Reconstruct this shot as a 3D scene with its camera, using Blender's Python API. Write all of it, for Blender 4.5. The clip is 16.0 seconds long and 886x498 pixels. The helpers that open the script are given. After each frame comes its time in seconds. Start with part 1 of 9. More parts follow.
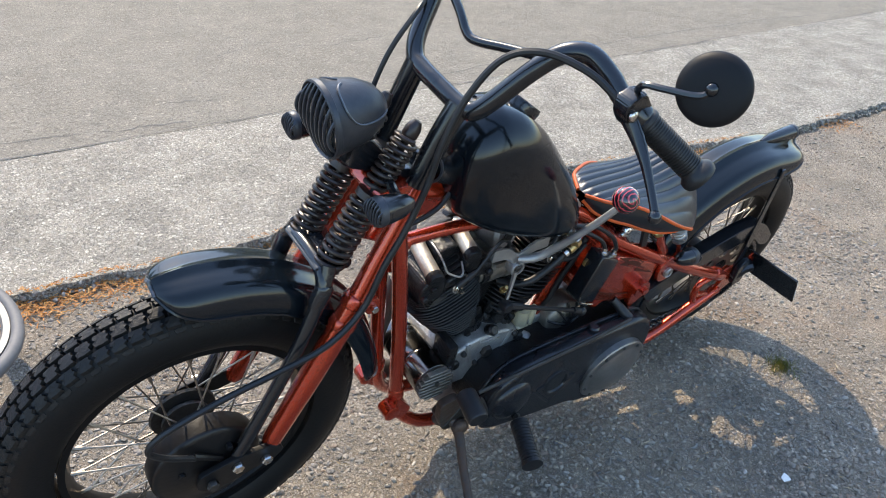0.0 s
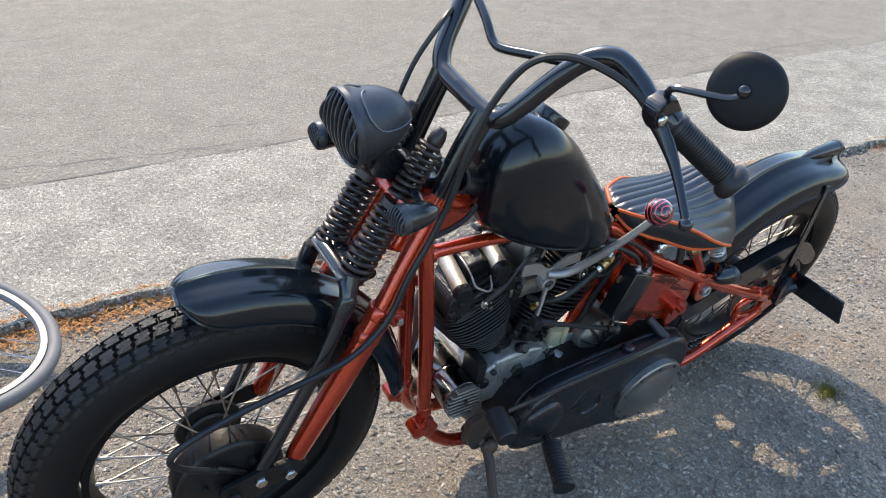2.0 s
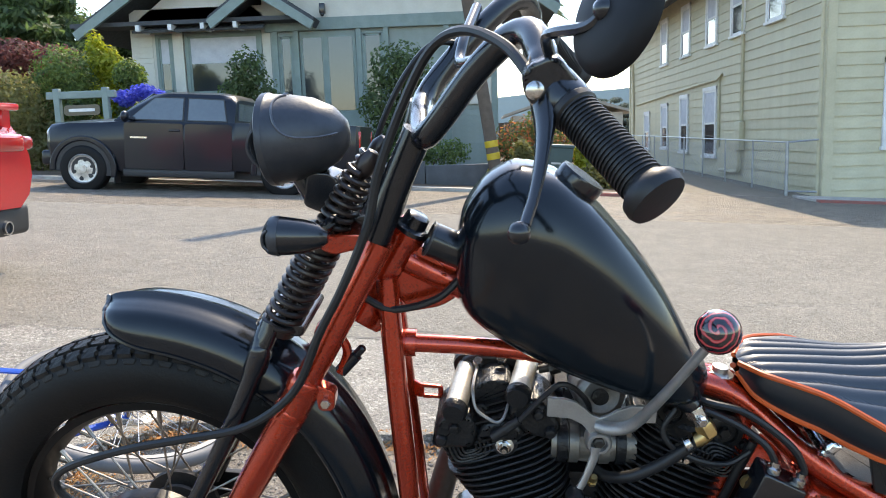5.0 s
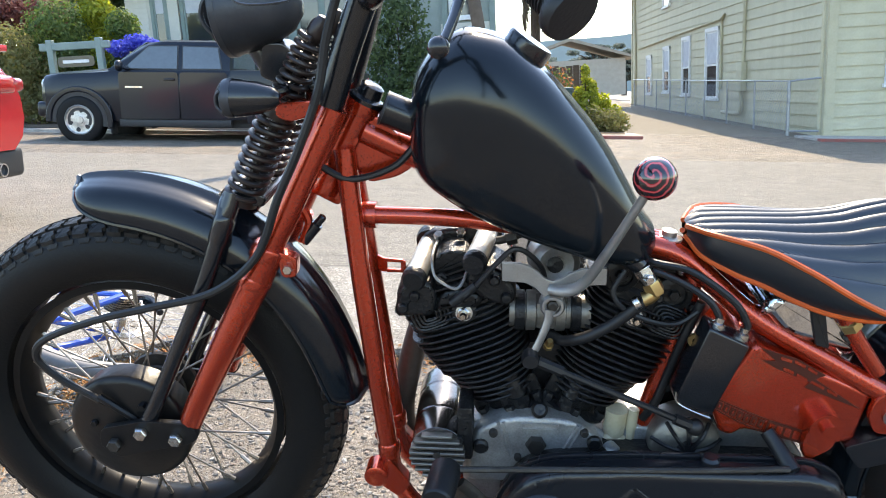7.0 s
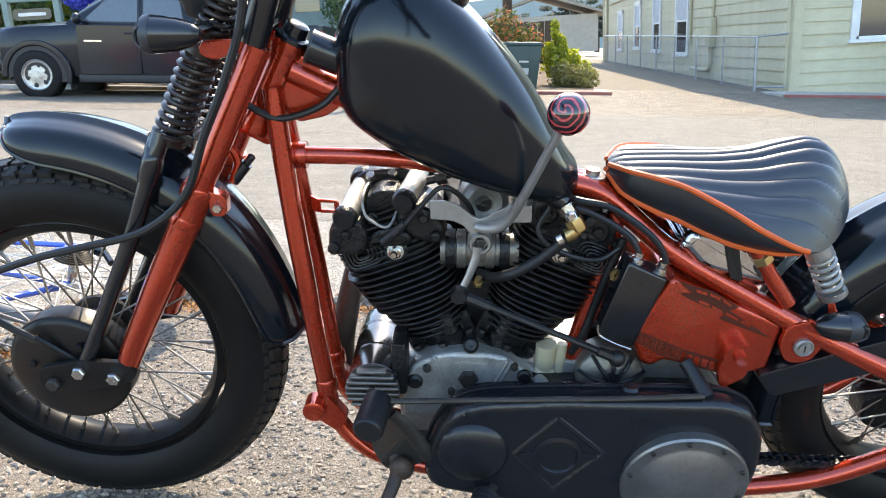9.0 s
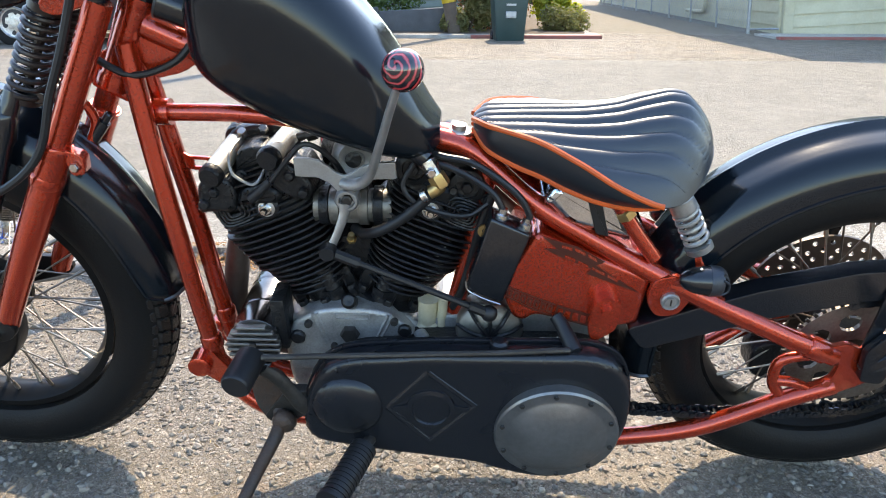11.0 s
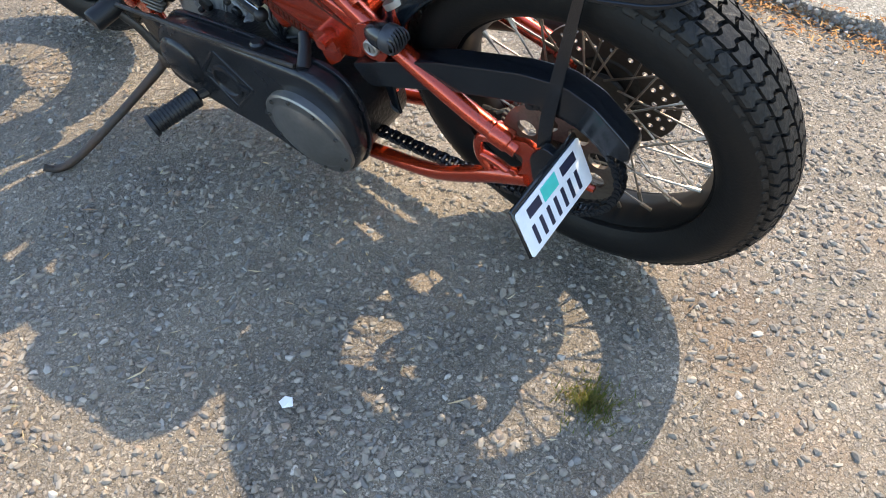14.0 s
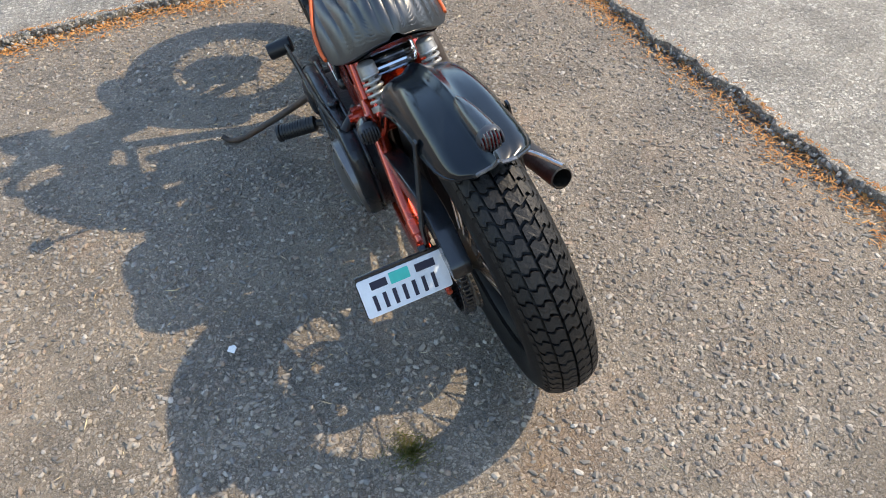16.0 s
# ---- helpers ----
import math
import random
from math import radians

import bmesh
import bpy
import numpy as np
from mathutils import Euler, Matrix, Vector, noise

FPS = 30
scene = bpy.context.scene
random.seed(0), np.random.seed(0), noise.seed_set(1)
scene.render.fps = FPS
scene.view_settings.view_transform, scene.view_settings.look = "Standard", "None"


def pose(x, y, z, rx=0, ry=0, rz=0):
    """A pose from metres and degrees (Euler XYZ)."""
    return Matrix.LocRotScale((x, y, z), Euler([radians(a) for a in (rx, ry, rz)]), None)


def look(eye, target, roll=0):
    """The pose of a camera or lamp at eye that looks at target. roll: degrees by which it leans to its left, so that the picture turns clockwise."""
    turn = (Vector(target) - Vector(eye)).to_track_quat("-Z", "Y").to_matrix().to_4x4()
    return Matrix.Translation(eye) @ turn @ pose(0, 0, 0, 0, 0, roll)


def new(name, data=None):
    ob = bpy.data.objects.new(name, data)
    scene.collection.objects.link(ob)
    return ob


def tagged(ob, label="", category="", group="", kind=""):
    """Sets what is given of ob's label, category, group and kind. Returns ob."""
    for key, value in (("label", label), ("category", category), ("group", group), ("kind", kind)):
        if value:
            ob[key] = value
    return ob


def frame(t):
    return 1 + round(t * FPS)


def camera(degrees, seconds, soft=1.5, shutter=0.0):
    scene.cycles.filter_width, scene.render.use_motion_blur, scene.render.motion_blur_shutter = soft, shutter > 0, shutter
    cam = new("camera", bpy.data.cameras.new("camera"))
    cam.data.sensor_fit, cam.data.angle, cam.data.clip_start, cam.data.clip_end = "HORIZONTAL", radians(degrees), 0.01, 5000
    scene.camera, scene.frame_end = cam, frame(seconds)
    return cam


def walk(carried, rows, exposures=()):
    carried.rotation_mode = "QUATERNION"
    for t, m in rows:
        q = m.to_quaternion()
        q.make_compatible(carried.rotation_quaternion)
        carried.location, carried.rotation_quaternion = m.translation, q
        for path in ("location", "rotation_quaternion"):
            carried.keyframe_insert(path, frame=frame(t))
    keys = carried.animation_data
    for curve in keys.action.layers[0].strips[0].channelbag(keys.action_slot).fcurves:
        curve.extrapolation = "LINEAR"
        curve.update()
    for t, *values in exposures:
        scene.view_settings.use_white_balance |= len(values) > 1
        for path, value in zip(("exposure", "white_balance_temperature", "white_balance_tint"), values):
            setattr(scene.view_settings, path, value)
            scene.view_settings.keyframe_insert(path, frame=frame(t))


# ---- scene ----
cam = camera(61.2, 16.0, soft=1.0, shutter=0.0)
STREET = pose(0, 0, 0, 0, 3.5, 0)  # the street falls gently towards +x; local z is its normal
PATH = [
    (0, (-0.276, -1.064, 1.360), (0.842, 0.374, 0.314), 3.8),
    (0.5, (-0.278, -1.065, 1.348), (0.833, 0.373, 0.295), 3.6),
    (1, (-0.278, -1.063, 1.336), (0.821, 0.383, 0.280), 3.3),
    (1.5, (-0.278, -1.067, 1.331), (0.797, 0.416, 0.302), 2.9),
    (2, (-0.251, -1.075, 1.326), (0.791, 0.461, 0.344), 2.3),
    (2.5, (-0.141, -1.119, 1.298), (0.817, 0.549, 0.455), 1.7),
    (3, (-0.034, -1.145, 1.242), (0.728, 0.671, 0.512), 1.3),
    (3.2, (0.000, -1.133, 1.217), (0.675, 0.736, 0.537), 1.2),
    (5.3, (0.518, -1.108, 0.953), (0.397, 0.967, 0.653), 1.3),
    (5.5, (0.523, -1.114, 0.943), (0.399, 0.960, 0.633), 1.1),
    (6, (0.530, -1.129, 0.908), (0.413, 0.939, 0.557), 0.8),
    (6.5, (0.544, -1.142, 0.885), (0.437, 0.917, 0.489), 0.6),
    (7, (0.555, -1.159, 0.867), (0.464, 0.891, 0.425), 0.5),
    (7.5, (0.562, -1.176, 0.853), (0.486, 0.866, 0.371), 0.5),
    (8, (0.572, -1.179, 0.843), (0.519, 0.856, 0.328), 0.5),
    (8.5, (0.598, -1.188, 0.843), (0.570, 0.842, 0.303), 0.7),
    (10.8, (0.779, -1.188, 0.856), (0.789, 0.805, 0.193), 0.3),
    (11, (0.819, -1.181, 0.859), (0.806, 0.800, 0.164), 0.2),
    (11.5, (0.956, -1.140, 0.863), (0.870, 0.802, 0.071), 0.2),
    (12, (1.095, -1.116, 0.874), (0.902, 0.757, -0.057), 0.3),
    (12.5, (1.257, -1.131, 0.885), (0.917, 0.615, -0.232), 0.3),
    (13, (1.427, -1.116, 0.908), (0.927, 0.468, -0.376), 0.2),
    (13.5, (1.616, -1.015, 0.961), (0.944, 0.365, -0.471), -0.7),
    (14, (1.838, -0.937, 1.033), (0.999, 0.259, -0.475), -1.8),
    (14.5, (2.007, -0.851, 1.132), (1.021, 0.212, -0.387), -2.1),
    (15, (2.127, -0.722, 1.221), (0.983, 0.215, -0.270), -2.2),
    (15.5, (2.294, -0.621, 1.278), (1.009, 0.159, -0.190), -2.1),
    (16, (2.433, -0.516, 1.316), (1.022, 0.075, -0.123), -1.8),
]
walk(cam, [(t, STREET @ look(eye, target, roll)) for t, eye, target, roll in PATH],
     [(0, 1.66, 6650, 10), (3, 1.70, 6600, 10), (5.5, 1.82, 6800, 10), (7, 2.04, 6800, 10), (8.5, 2.18, 6800, 10), (11, 2.12, 6750, 10), (12, 2.12, 6650, 10), (12.8, 2.27, 6850, 10), (13.5, 2.17, 7000, 10),
      (14.2, 1.93, 6950, 10), (15, 1.72, 6850, 10), (15.5, 1.60, 6900, 10), (16, 1.55, 6900, 10)])

# ---- world and sun ----
SUN_WAY = (STREET.to_3x3() @ Vector((0.115, 0.852, 1.0))).normalized()
world = bpy.data.worlds.new("World")
scene.world = world
world.use_nodes = True
_bg = world.node_tree.nodes["Background"]
_sky = world.node_tree.nodes.new("ShaderNodeTexSky")
_sky.sky_type, _sky.sun_disc = "NISHITA", False
_sky.sun_elevation = math.asin(SUN_WAY.z)
_sky.sun_rotation = math.atan2(SUN_WAY.x, SUN_WAY.y)
_sky.air_density, _sky.dust_density, _sky.ozone_density = 1.3, 0.9, 3.2
world.node_tree.links.new(_sky.outputs[0], _bg.inputs[0])
_bg.inputs[1].default_value = 0.15
_sun = new("sun", bpy.data.lights.new("sun", "SUN"))
_sun.data.energy, _sun.data.angle, _sun.data.color = 2.15, radians(0.55), (1.0, 0.855, 0.645)
_sun.matrix_world = look(SUN_WAY * 60, (0, 0, 0))

# ---- materials ----
def mat(name, color, rough=0.5, metal=0.0, second=None, scale=8.0, amount=0.5, bump=0.0, bump_scale=60.0,
        coat=0.0, rand=0.0, detail=4.0, spec=0.5, rough_vary=0.0, trans=0.0, ior=1.45, coat_rough=0.08):
    """A principled surface: base colour mottled at two scales, varied roughness, fine relief."""
    m = bpy.data.materials.new(name)
    m.use_nodes = True
    nt = m.node_tree
    p = nt.nodes["Principled BSDF"]
    p.inputs["Roughness"].default_value = rough
    p.inputs["Metallic"].default_value = metal
    p.inputs["Coat Weight"].default_value = coat
    p.inputs["Coat Roughness"].default_value = coat_rough
    p.inputs["Specular IOR Level"].default_value = spec
    p.inputs["Transmission Weight"].default_value = trans
    p.inputs["IOR"].default_value = ior
    co = nt.nodes.new("ShaderNodeTexCoord")
    c1 = (*color, 1)
    c2 = (*(second or tuple(v * 0.75 for v in color)), 1)
    n1 = nt.nodes.new("ShaderNodeTexNoise")
    n1.inputs["Scale"].default_value, n1.inputs["Detail"].default_value = scale, detail
    nt.links.new(co.outputs["Object"], n1.inputs["Vector"])
    n2 = nt.nodes.new("ShaderNodeTexNoise")
    n2.inputs["Scale"].default_value, n2.inputs["Detail"].default_value = scale * 9, 3
    nt.links.new(co.outputs["Object"], n2.inputs["Vector"])
    add = nt.nodes.new("ShaderNodeMath")
    add.operation = "MULTIPLY_ADD"
    nt.links.new(n2.outputs["Fac"], add.inputs[0])
    add.inputs[1].default_value = 0.5
    nt.links.new(n1.outputs["Fac"], add.inputs[2])
    ramp = nt.nodes.new("ShaderNodeValToRGB")
    ramp.color_ramp.elements[0].position, ramp.color_ramp.elements[0].color = 0.75 - amount / 2, c2
    ramp.color_ramp.elements[1].position, ramp.color_ramp.elements[1].color = 0.75 + amount / 2, c1
    nt.links.new(add.outputs[0], ramp.inputs[0])
    col = ramp.outputs[0]
    if rand:
        info = nt.nodes.new("ShaderNodeObjectInfo")
        mix = nt.nodes.new("ShaderNodeHueSaturation")
        mr = nt.nodes.new("ShaderNodeMapRange")
        mr.inputs["To Min"].default_value, mr.inputs["To Max"].default_value = 1 - rand, 1 + rand
        nt.links.new(info.outputs["Random"], mr.inputs["Value"])
        nt.links.new(mr.outputs[0], mix.inputs["Value"])
        nt.links.new(col, mix.inputs["Color"])
        col = mix.outputs[0]
    nt.links.new(col, p.inputs["Base Color"])
    if rough_vary:
        mr = nt.nodes.new("ShaderNodeMapRange")
        mr.inputs["To Min"].default_value, mr.inputs["To Max"].default_value = max(rough - rough_vary, 0.03), rough + rough_vary
        nt.links.new(n1.outputs["Fac"], mr.inputs["Value"])
        nt.links.new(mr.outputs[0], p.inputs["Roughness"])
    if bump:
        n3 = nt.nodes.new("ShaderNodeTexNoise")
        n3.inputs["Scale"].default_value, n3.inputs["Detail"].default_value = bump_scale, 6
        nt.links.new(co.outputs["Object"], n3.inputs["Vector"])
        b = nt.nodes.new("ShaderNodeBump")
        b.inputs["Strength"].default_value, b.inputs["Distance"].default_value = bump, 0.01
        nt.links.new(n3.outputs["Fac"], b.inputs["Height"])
        nt.links.new(b.outputs[0], p.inputs["Normal"])
    return m


def island_mat(name, stops, rough=0.8, thin=0.0):
    """One surface for many loose pieces in a mesh: each takes its own colour from the stops."""
    m = bpy.data.materials.new(name)
    m.use_nodes = True
    nt = m.node_tree
    p = nt.nodes["Principled BSDF"]
    p.inputs["Roughness"].default_value = rough
    g = nt.nodes.new("ShaderNodeNewGeometry")
    r = nt.nodes.new("ShaderNodeValToRGB")
    r.color_ramp.interpolation = "LINEAR"
    while len(r.color_ramp.elements) < len(stops):
        r.color_ramp.elements.new(0.5)
    for i, c in enumerate(stops):
        r.color_ramp.elements[i].position = i / (len(stops) - 1)
        r.color_ramp.elements[i].color = (*c, 1)
    nt.links.new(g.outputs["Random Per Island"], r.inputs[0])
    nt.links.new(r.outputs[0], p.inputs["Base Color"])
    if thin:  # light comes through the leaf
        t = nt.nodes.new("ShaderNodeBsdfTranslucent")
        mix = nt.nodes.new("ShaderNodeMixShader")
        mix.inputs[0].default_value = thin
        bright = nt.nodes.new("ShaderNodeHueSaturation")
        bright.inputs["Value"].default_value, bright.inputs["Saturation"].default_value = 1.7, 1.1
        nt.links.new(r.outputs[0], bright.inputs["Color"])
        nt.links.new(bright.outputs[0], t.inputs["Color"])
        nt.links.new(p.outputs[0], mix.inputs[1])
        nt.links.new(t.outputs[0], mix.inputs[2])
        nt.links.new(mix.outputs[0], nt.nodes["Material Output"].inputs["Surface"])
    return m


def ground_mat(name, stone, matrix, size, fill, stain, bump=0.6, patch=0.35, rust=0.0, rough=0.6, mottle=1.0):
    """Worn paving: irregular chips of two sizes in a darker binder, with grit, larger stains and relief."""
    m = bpy.data.materials.new(name)
    m.use_nodes = True
    nt = m.node_tree
    N, K = nt.nodes.new, nt.links.new
    p = nt.nodes["Principled BSDF"]
    p.inputs["Roughness"].default_value = rough
    co = N("ShaderNodeTexCoord")

    def noise_tex(scale, detail, vec=None):
        n = N("ShaderNodeTexNoise")
        n.inputs["Scale"].default_value, n.inputs["Detail"].default_value = scale, detail
        K(vec or co.outputs["Object"], n.inputs["Vector"])
        return n

    def span(socket, a, b, lo=0.0, hi=1.0):
        r = N("ShaderNodeMapRange")
        for key, val in zip(("From Min", "From Max", "To Min", "To Max"), (a, b, lo, hi)):
            r.inputs[key].default_value = val
        K(socket, r.inputs["Value"])
        return r.outputs[0]

    def math_node(op, a, b):
        n = N("ShaderNodeMath")
        n.operation = op
        for i, v in enumerate((a, b)):
            if isinstance(v, (int, float)):
                n.inputs[i].default_value = v
            else:
                K(v, n.inputs[i])
        return n.outputs[0]

    def blend(fac, a, b, kind="MIX"):
        n = N("ShaderNodeMix")
        n.data_type, n.blend_type = "RGBA", kind
        for key, v in (("Factor", fac), ("A", a), ("B", b)):
            if isinstance(v, (int, float)):
                n.inputs[key].default_value = v
            elif isinstance(v, tuple):
                n.inputs[key].default_value = (*v, 1)
            else:
                K(v, n.inputs[key])
        return n.outputs["Result"]

    # warped coordinates make the chips irregular
    warp = noise_tex(size * 1.3, 2)
    wm = N("ShaderNodeVectorMath")
    wm.operation = "MULTIPLY_ADD"
    K(warp.outputs["Color"], wm.inputs[0])
    wm.inputs[1].default_value = (0.9 / size,) * 3
    K(co.outputs["Object"], wm.inputs[2])
    heights, col = [], matrix
    for scale, share in ((size * 2.3, fill * 0.9), (size, fill)):
        v = N("ShaderNodeTexVoronoi")
        v.inputs["Scale"].default_value = scale
        K(wm.outputs[0], v.inputs["Vector"])
        e = N("ShaderNodeTexVoronoi")
        e.feature = "DISTANCE_TO_EDGE"
        e.inputs["Scale"].default_value = scale
        K(wm.outputs[0], e.inputs["Vector"])
        sep = N("ShaderNodeSeparateColor")
        K(v.outputs["Color"], sep.inputs[0])
        r = N("ShaderNodeValToRGB")
        while len(r.color_ramp.elements) < len(stone):
            r.color_ramp.elements.new(0.5)
        for i, c in enumerate(stone):
            r.color_ramp.elements[i].position = i / (len(stone) - 1)
            r.color_ramp.elements[i].color = (*c, 1)
        K(sep.outputs[0], r.inputs[0])
        there = math_node("LESS_THAN", sep.outputs[1], share)
        body = span(e.outputs["Distance"], 0.04, 0.16)
        mask = math_node("MULTIPLY", there, body)
        col = blend(mask, col, r.outputs[0])
        heights.append(math_node("MULTIPLY", mask, span(sep.outputs[2], 0.0, 1.0, 0.35, 1.0)))
    n1 = noise_tex(size * 4.0, 5)
    grit = span(n1.outputs["Fac"], 0.32, 0.68, 0.45, 1.5)
    gc = N("ShaderNodeCombineColor")
    for i in range(3):
        K(grit, gc.inputs[i])
    col = blend(0.75, col, gc.outputs[0], "MULTIPLY")
    n2 = noise_tex(1.3, 6)
    col = blend(span(n2.outputs["Fac"], 0.42, 0.75, 0.0, patch), col, stain)
    n4 = noise_tex(5.0, 5)
    dark = span(n4.outputs["Fac"], 0.35, 0.65, 1 - 0.20 * mottle, 1 + 0.18 * mottle)
    dc = N("ShaderNodeCombineColor")
    for i in range(3):
        K(dark, dc.inputs[i])
    col = blend(1.0, col, dc.outputs[0], "MULTIPLY")
    if rust:
        n5 = noise_tex(3.1, 7)
        col = blend(span(n5.outputs["Fac"], 0.58, 0.72, 0.0, rust), col, (0.36, 0.19, 0.085))
    K(col, p.inputs["Base Color"])
    h = math_node("ADD", math_node("MULTIPLY", heights[0], 0.5), heights[1])
    b1 = N("ShaderNodeBump")
    b1.inputs["Strength"].default_value, b1.inputs["Distance"].default_value = min(1.0, bump), 0.008
    K(h, b1.inputs["Height"])
    b2 = N("ShaderNodeBump")
    b2.inputs["Strength"].default_value, b2.inputs["Distance"].default_value = min(1.0, bump * 0.8), 0.004
    K(n1.outputs["Fac"], b2.inputs["Height"])
    K(b1.outputs[0], b2.inputs["Normal"])
    K(b2.outputs[0], p.inputs["Normal"])
    return m


RED = mat("candy_red_paint", (0.47, 0.042, 0.011), 0.24, 0.65, (0.34, 0.026, 0.007), 320, 0.9, 0.05, 900, coat=1.0, rough_vary=0.04, coat_rough=0.04)
BLACK = mat("satin_black_paint", (0.007, 0.0082, 0.0105), 0.24, 0.0, (0.005, 0.0060, 0.0080), 6, 0.5, 0.02, 300, rough_vary=0.05, spec=0.6, coat=0.3, coat_rough=0.08)
TANKB = mat("semi_gloss_black_tank", (0.0042, 0.0068, 0.0095), 0.145, 0.0, (0.0034, 0.0056, 0.0082), 5, 0.5, 0.010, 200, rough_vary=0.04, spec=0.5)
CASTB = mat("black_engine_enamel", (0.0065, 0.0070, 0.0085), 0.33, 0.0, (0.014, 0.0135, 0.013), 26, 0.7, 0.30, 140, rough_vary=0.14, spec=0.42)
PRIM = mat("black_primary_paint", (0.007, 0.0085, 0.012), 0.26, 0.0, (0.013, 0.0135, 0.015), 10, 0.5, 0.05, 160, rough_vary=0.1, spec=0.55)
RUBBER = mat("tyre_rubber", (0.0055, 0.0058, 0.0065), 0.5, 0.0, (0.0085, 0.0082, 0.0080), 9, 0.5, 0.10, 220, spec=0.22)
TREAD = mat("dusty_tread_rubber", (0.0085, 0.0085, 0.0090), 0.5, 0.0, (0.020, 0.018, 0.016), 24, 0.7, 0.25, 160, spec=0.28)
GRIP = mat("black_grip_rubber", (0.012, 0.012, 0.013), 0.45, 0.0, (0.009, 0.009, 0.010), 30, 0.5, 0.05, 300)
ALU = mat("worn_aluminium", (0.62, 0.60, 0.57), 0.36, 0.85, (0.28, 0.26, 0.23), 22, 0.7, 0.15, 150, rough_vary=0.12)
GREYAL = mat("dull_grey_aluminium", (0.36, 0.35, 0.335), 0.46, 0.7, (0.22, 0.21, 0.20), 22, 0.7, 0.12, 160, rough_vary=0.12)
STEEL = mat("bright_steel", (0.62, 0.60, 0.57), 0.24, 1.0, (0.40, 0.36, 0.30), 30, 0.6, rough_vary=0.08)
SPOKE = mat("dulled_spoke_steel", (0.34, 0.30, 0.26), 0.40, 0.9, (0.17, 0.135, 0.105), 40, 0.6)
CHROME = mat("chrome", (0.60, 0.61, 0.63), 0.09, 1.0, (0.48, 0.48, 0.49), 24, 0.6, rough_vary=0.04)
DARKST = mat("grimy_dark_steel", (0.07, 0.065, 0.06), 0.5, 0.7, (0.04, 0.035, 0.03), 25, 0.6, 0.2, 120)
RUST = mat("heat_browned_pipe", (0.105, 0.092, 0.082), 0.46, 0.55, (0.062, 0.048, 0.040), 12, 0.6, 0.08, 80)
SPRING = mat("black_brown_springs", (0.032, 0.021, 0.0185), 0.34, 0.2, (0.014, 0.011, 0.010), 20, 0.6, spec=0.6)
HEADL = mat("charcoal_headlight_metal", (0.060, 0.064, 0.072), 0.40, 0.5, (0.042, 0.045, 0.052), 12, 0.5, 0.05, 200)
BEAD = mat("sky_paled_edge", (0.13, 0.135, 0.145), 0.30, 0.6, (0.06, 0.064, 0.072), 30, 0.7)
SEATSP = mat("pale_grey_spring_paint", (0.40, 0.40, 0.385), 0.36, 0.5, (0.27, 0.26, 0.24), 26, 0.6)
RIMB = mat("black_rim_paint", (0.0040, 0.0043, 0.0050), 0.42, 0.0, (0.008, 0.0075, 0.007), 12, 0.5, spec=0.18)
DRUM = mat("smooth_black_drum_enamel", (0.0055, 0.0055, 0.0062), 0.34, 0.0, (0.014, 0.012, 0.011), 9, 0.6, 0.06, 90, rough_vary=0.08, spec=0.35)
LEATHER = mat("black_vinyl", (0.010, 0.0125, 0.0165), 0.35, 0.0, (0.008, 0.010, 0.0135), 14, 0.5, 0.06, 500, rough_vary=0.05, spec=1.0)
MANIF = mat("dull_manifold_alloy", (0.24, 0.225, 0.20), 0.45, 0.75, (0.15, 0.135, 0.115), 18, 0.6, 0.1, 160, rough_vary=0.1)
CASEA = mat("bead_blasted_crankcase", (0.44, 0.435, 0.42), 0.48, 0.65, (0.20, 0.19, 0.18), 34, 0.8, 0.25, 160, rough_vary=0.12)
IVORY = mat("bounce_paled_brass", (0.66, 0.58, 0.40), 0.32, 0.3, (0.52, 0.44, 0.28), 20, 0.6)
RUSTY = mat("rusty_black_steel", (0.050, 0.044, 0.040), 0.55, 0.4, (0.085, 0.048, 0.030), 20, 0.6, 0.3, 120)
PIPING = mat("orange_piping", (0.62, 0.10, 0.015), 0.45)
STITCH = mat("grey_thread", (0.07, 0.073, 0.08), 0.8)
BRASS = mat("brass", (0.55, 0.38, 0.16), 0.35, 0.9)
DECAL = mat("dark_decal", (0.075, 0.018, 0.010), 0.5, 0.2)
LENS_R = mat("dark_red_lens", (0.10, 0.005, 0.008), 0.15, 0.0, coat=0.5)
LENS_D = mat("smoked_lens", (0.03, 0.03, 0.03), 0.2, 0.0, coat=0.5)
WHITEPL = mat("white_plate_enamel", (0.72, 0.75, 0.80), 0.6, 0.0, (0.62, 0.65, 0.70), 30, 0.5)
PLATEINK = mat("dark_blue_ink", (0.012, 0.016, 0.045), 0.5)
TEAL = mat("teal_sticker", (0.05, 0.62, 0.55), 0.45)


# ---- building helpers ----
def link(name, bm, material, parent=None, label="", smooth=True, angle=40):
    me = bpy.data.meshes.new(name)
    bmesh.ops.recalc_face_normals(bm, faces=bm.faces[:])
    wide = any(len(f.verts) > 9 for f in bm.faces)
    bm.to_mesh(me)
    bm.free()
    for m in (material if isinstance(material, (list, tuple)) else [material]):
        me.materials.append(m)
    if smooth:
        me.shade_smooth()
        me.set_sharp_from_angle(angle=radians(angle))
    ob = new(name, me)
    if smooth and wide:  # plates with rounded edges keep their faces flat
        ob.modifiers.new("flat_faces", "WEIGHTED_NORMAL").keep_sharp = True
    if parent is not None:
        ob.parent = parent
    if label:
        tagged(ob, label)
    return ob


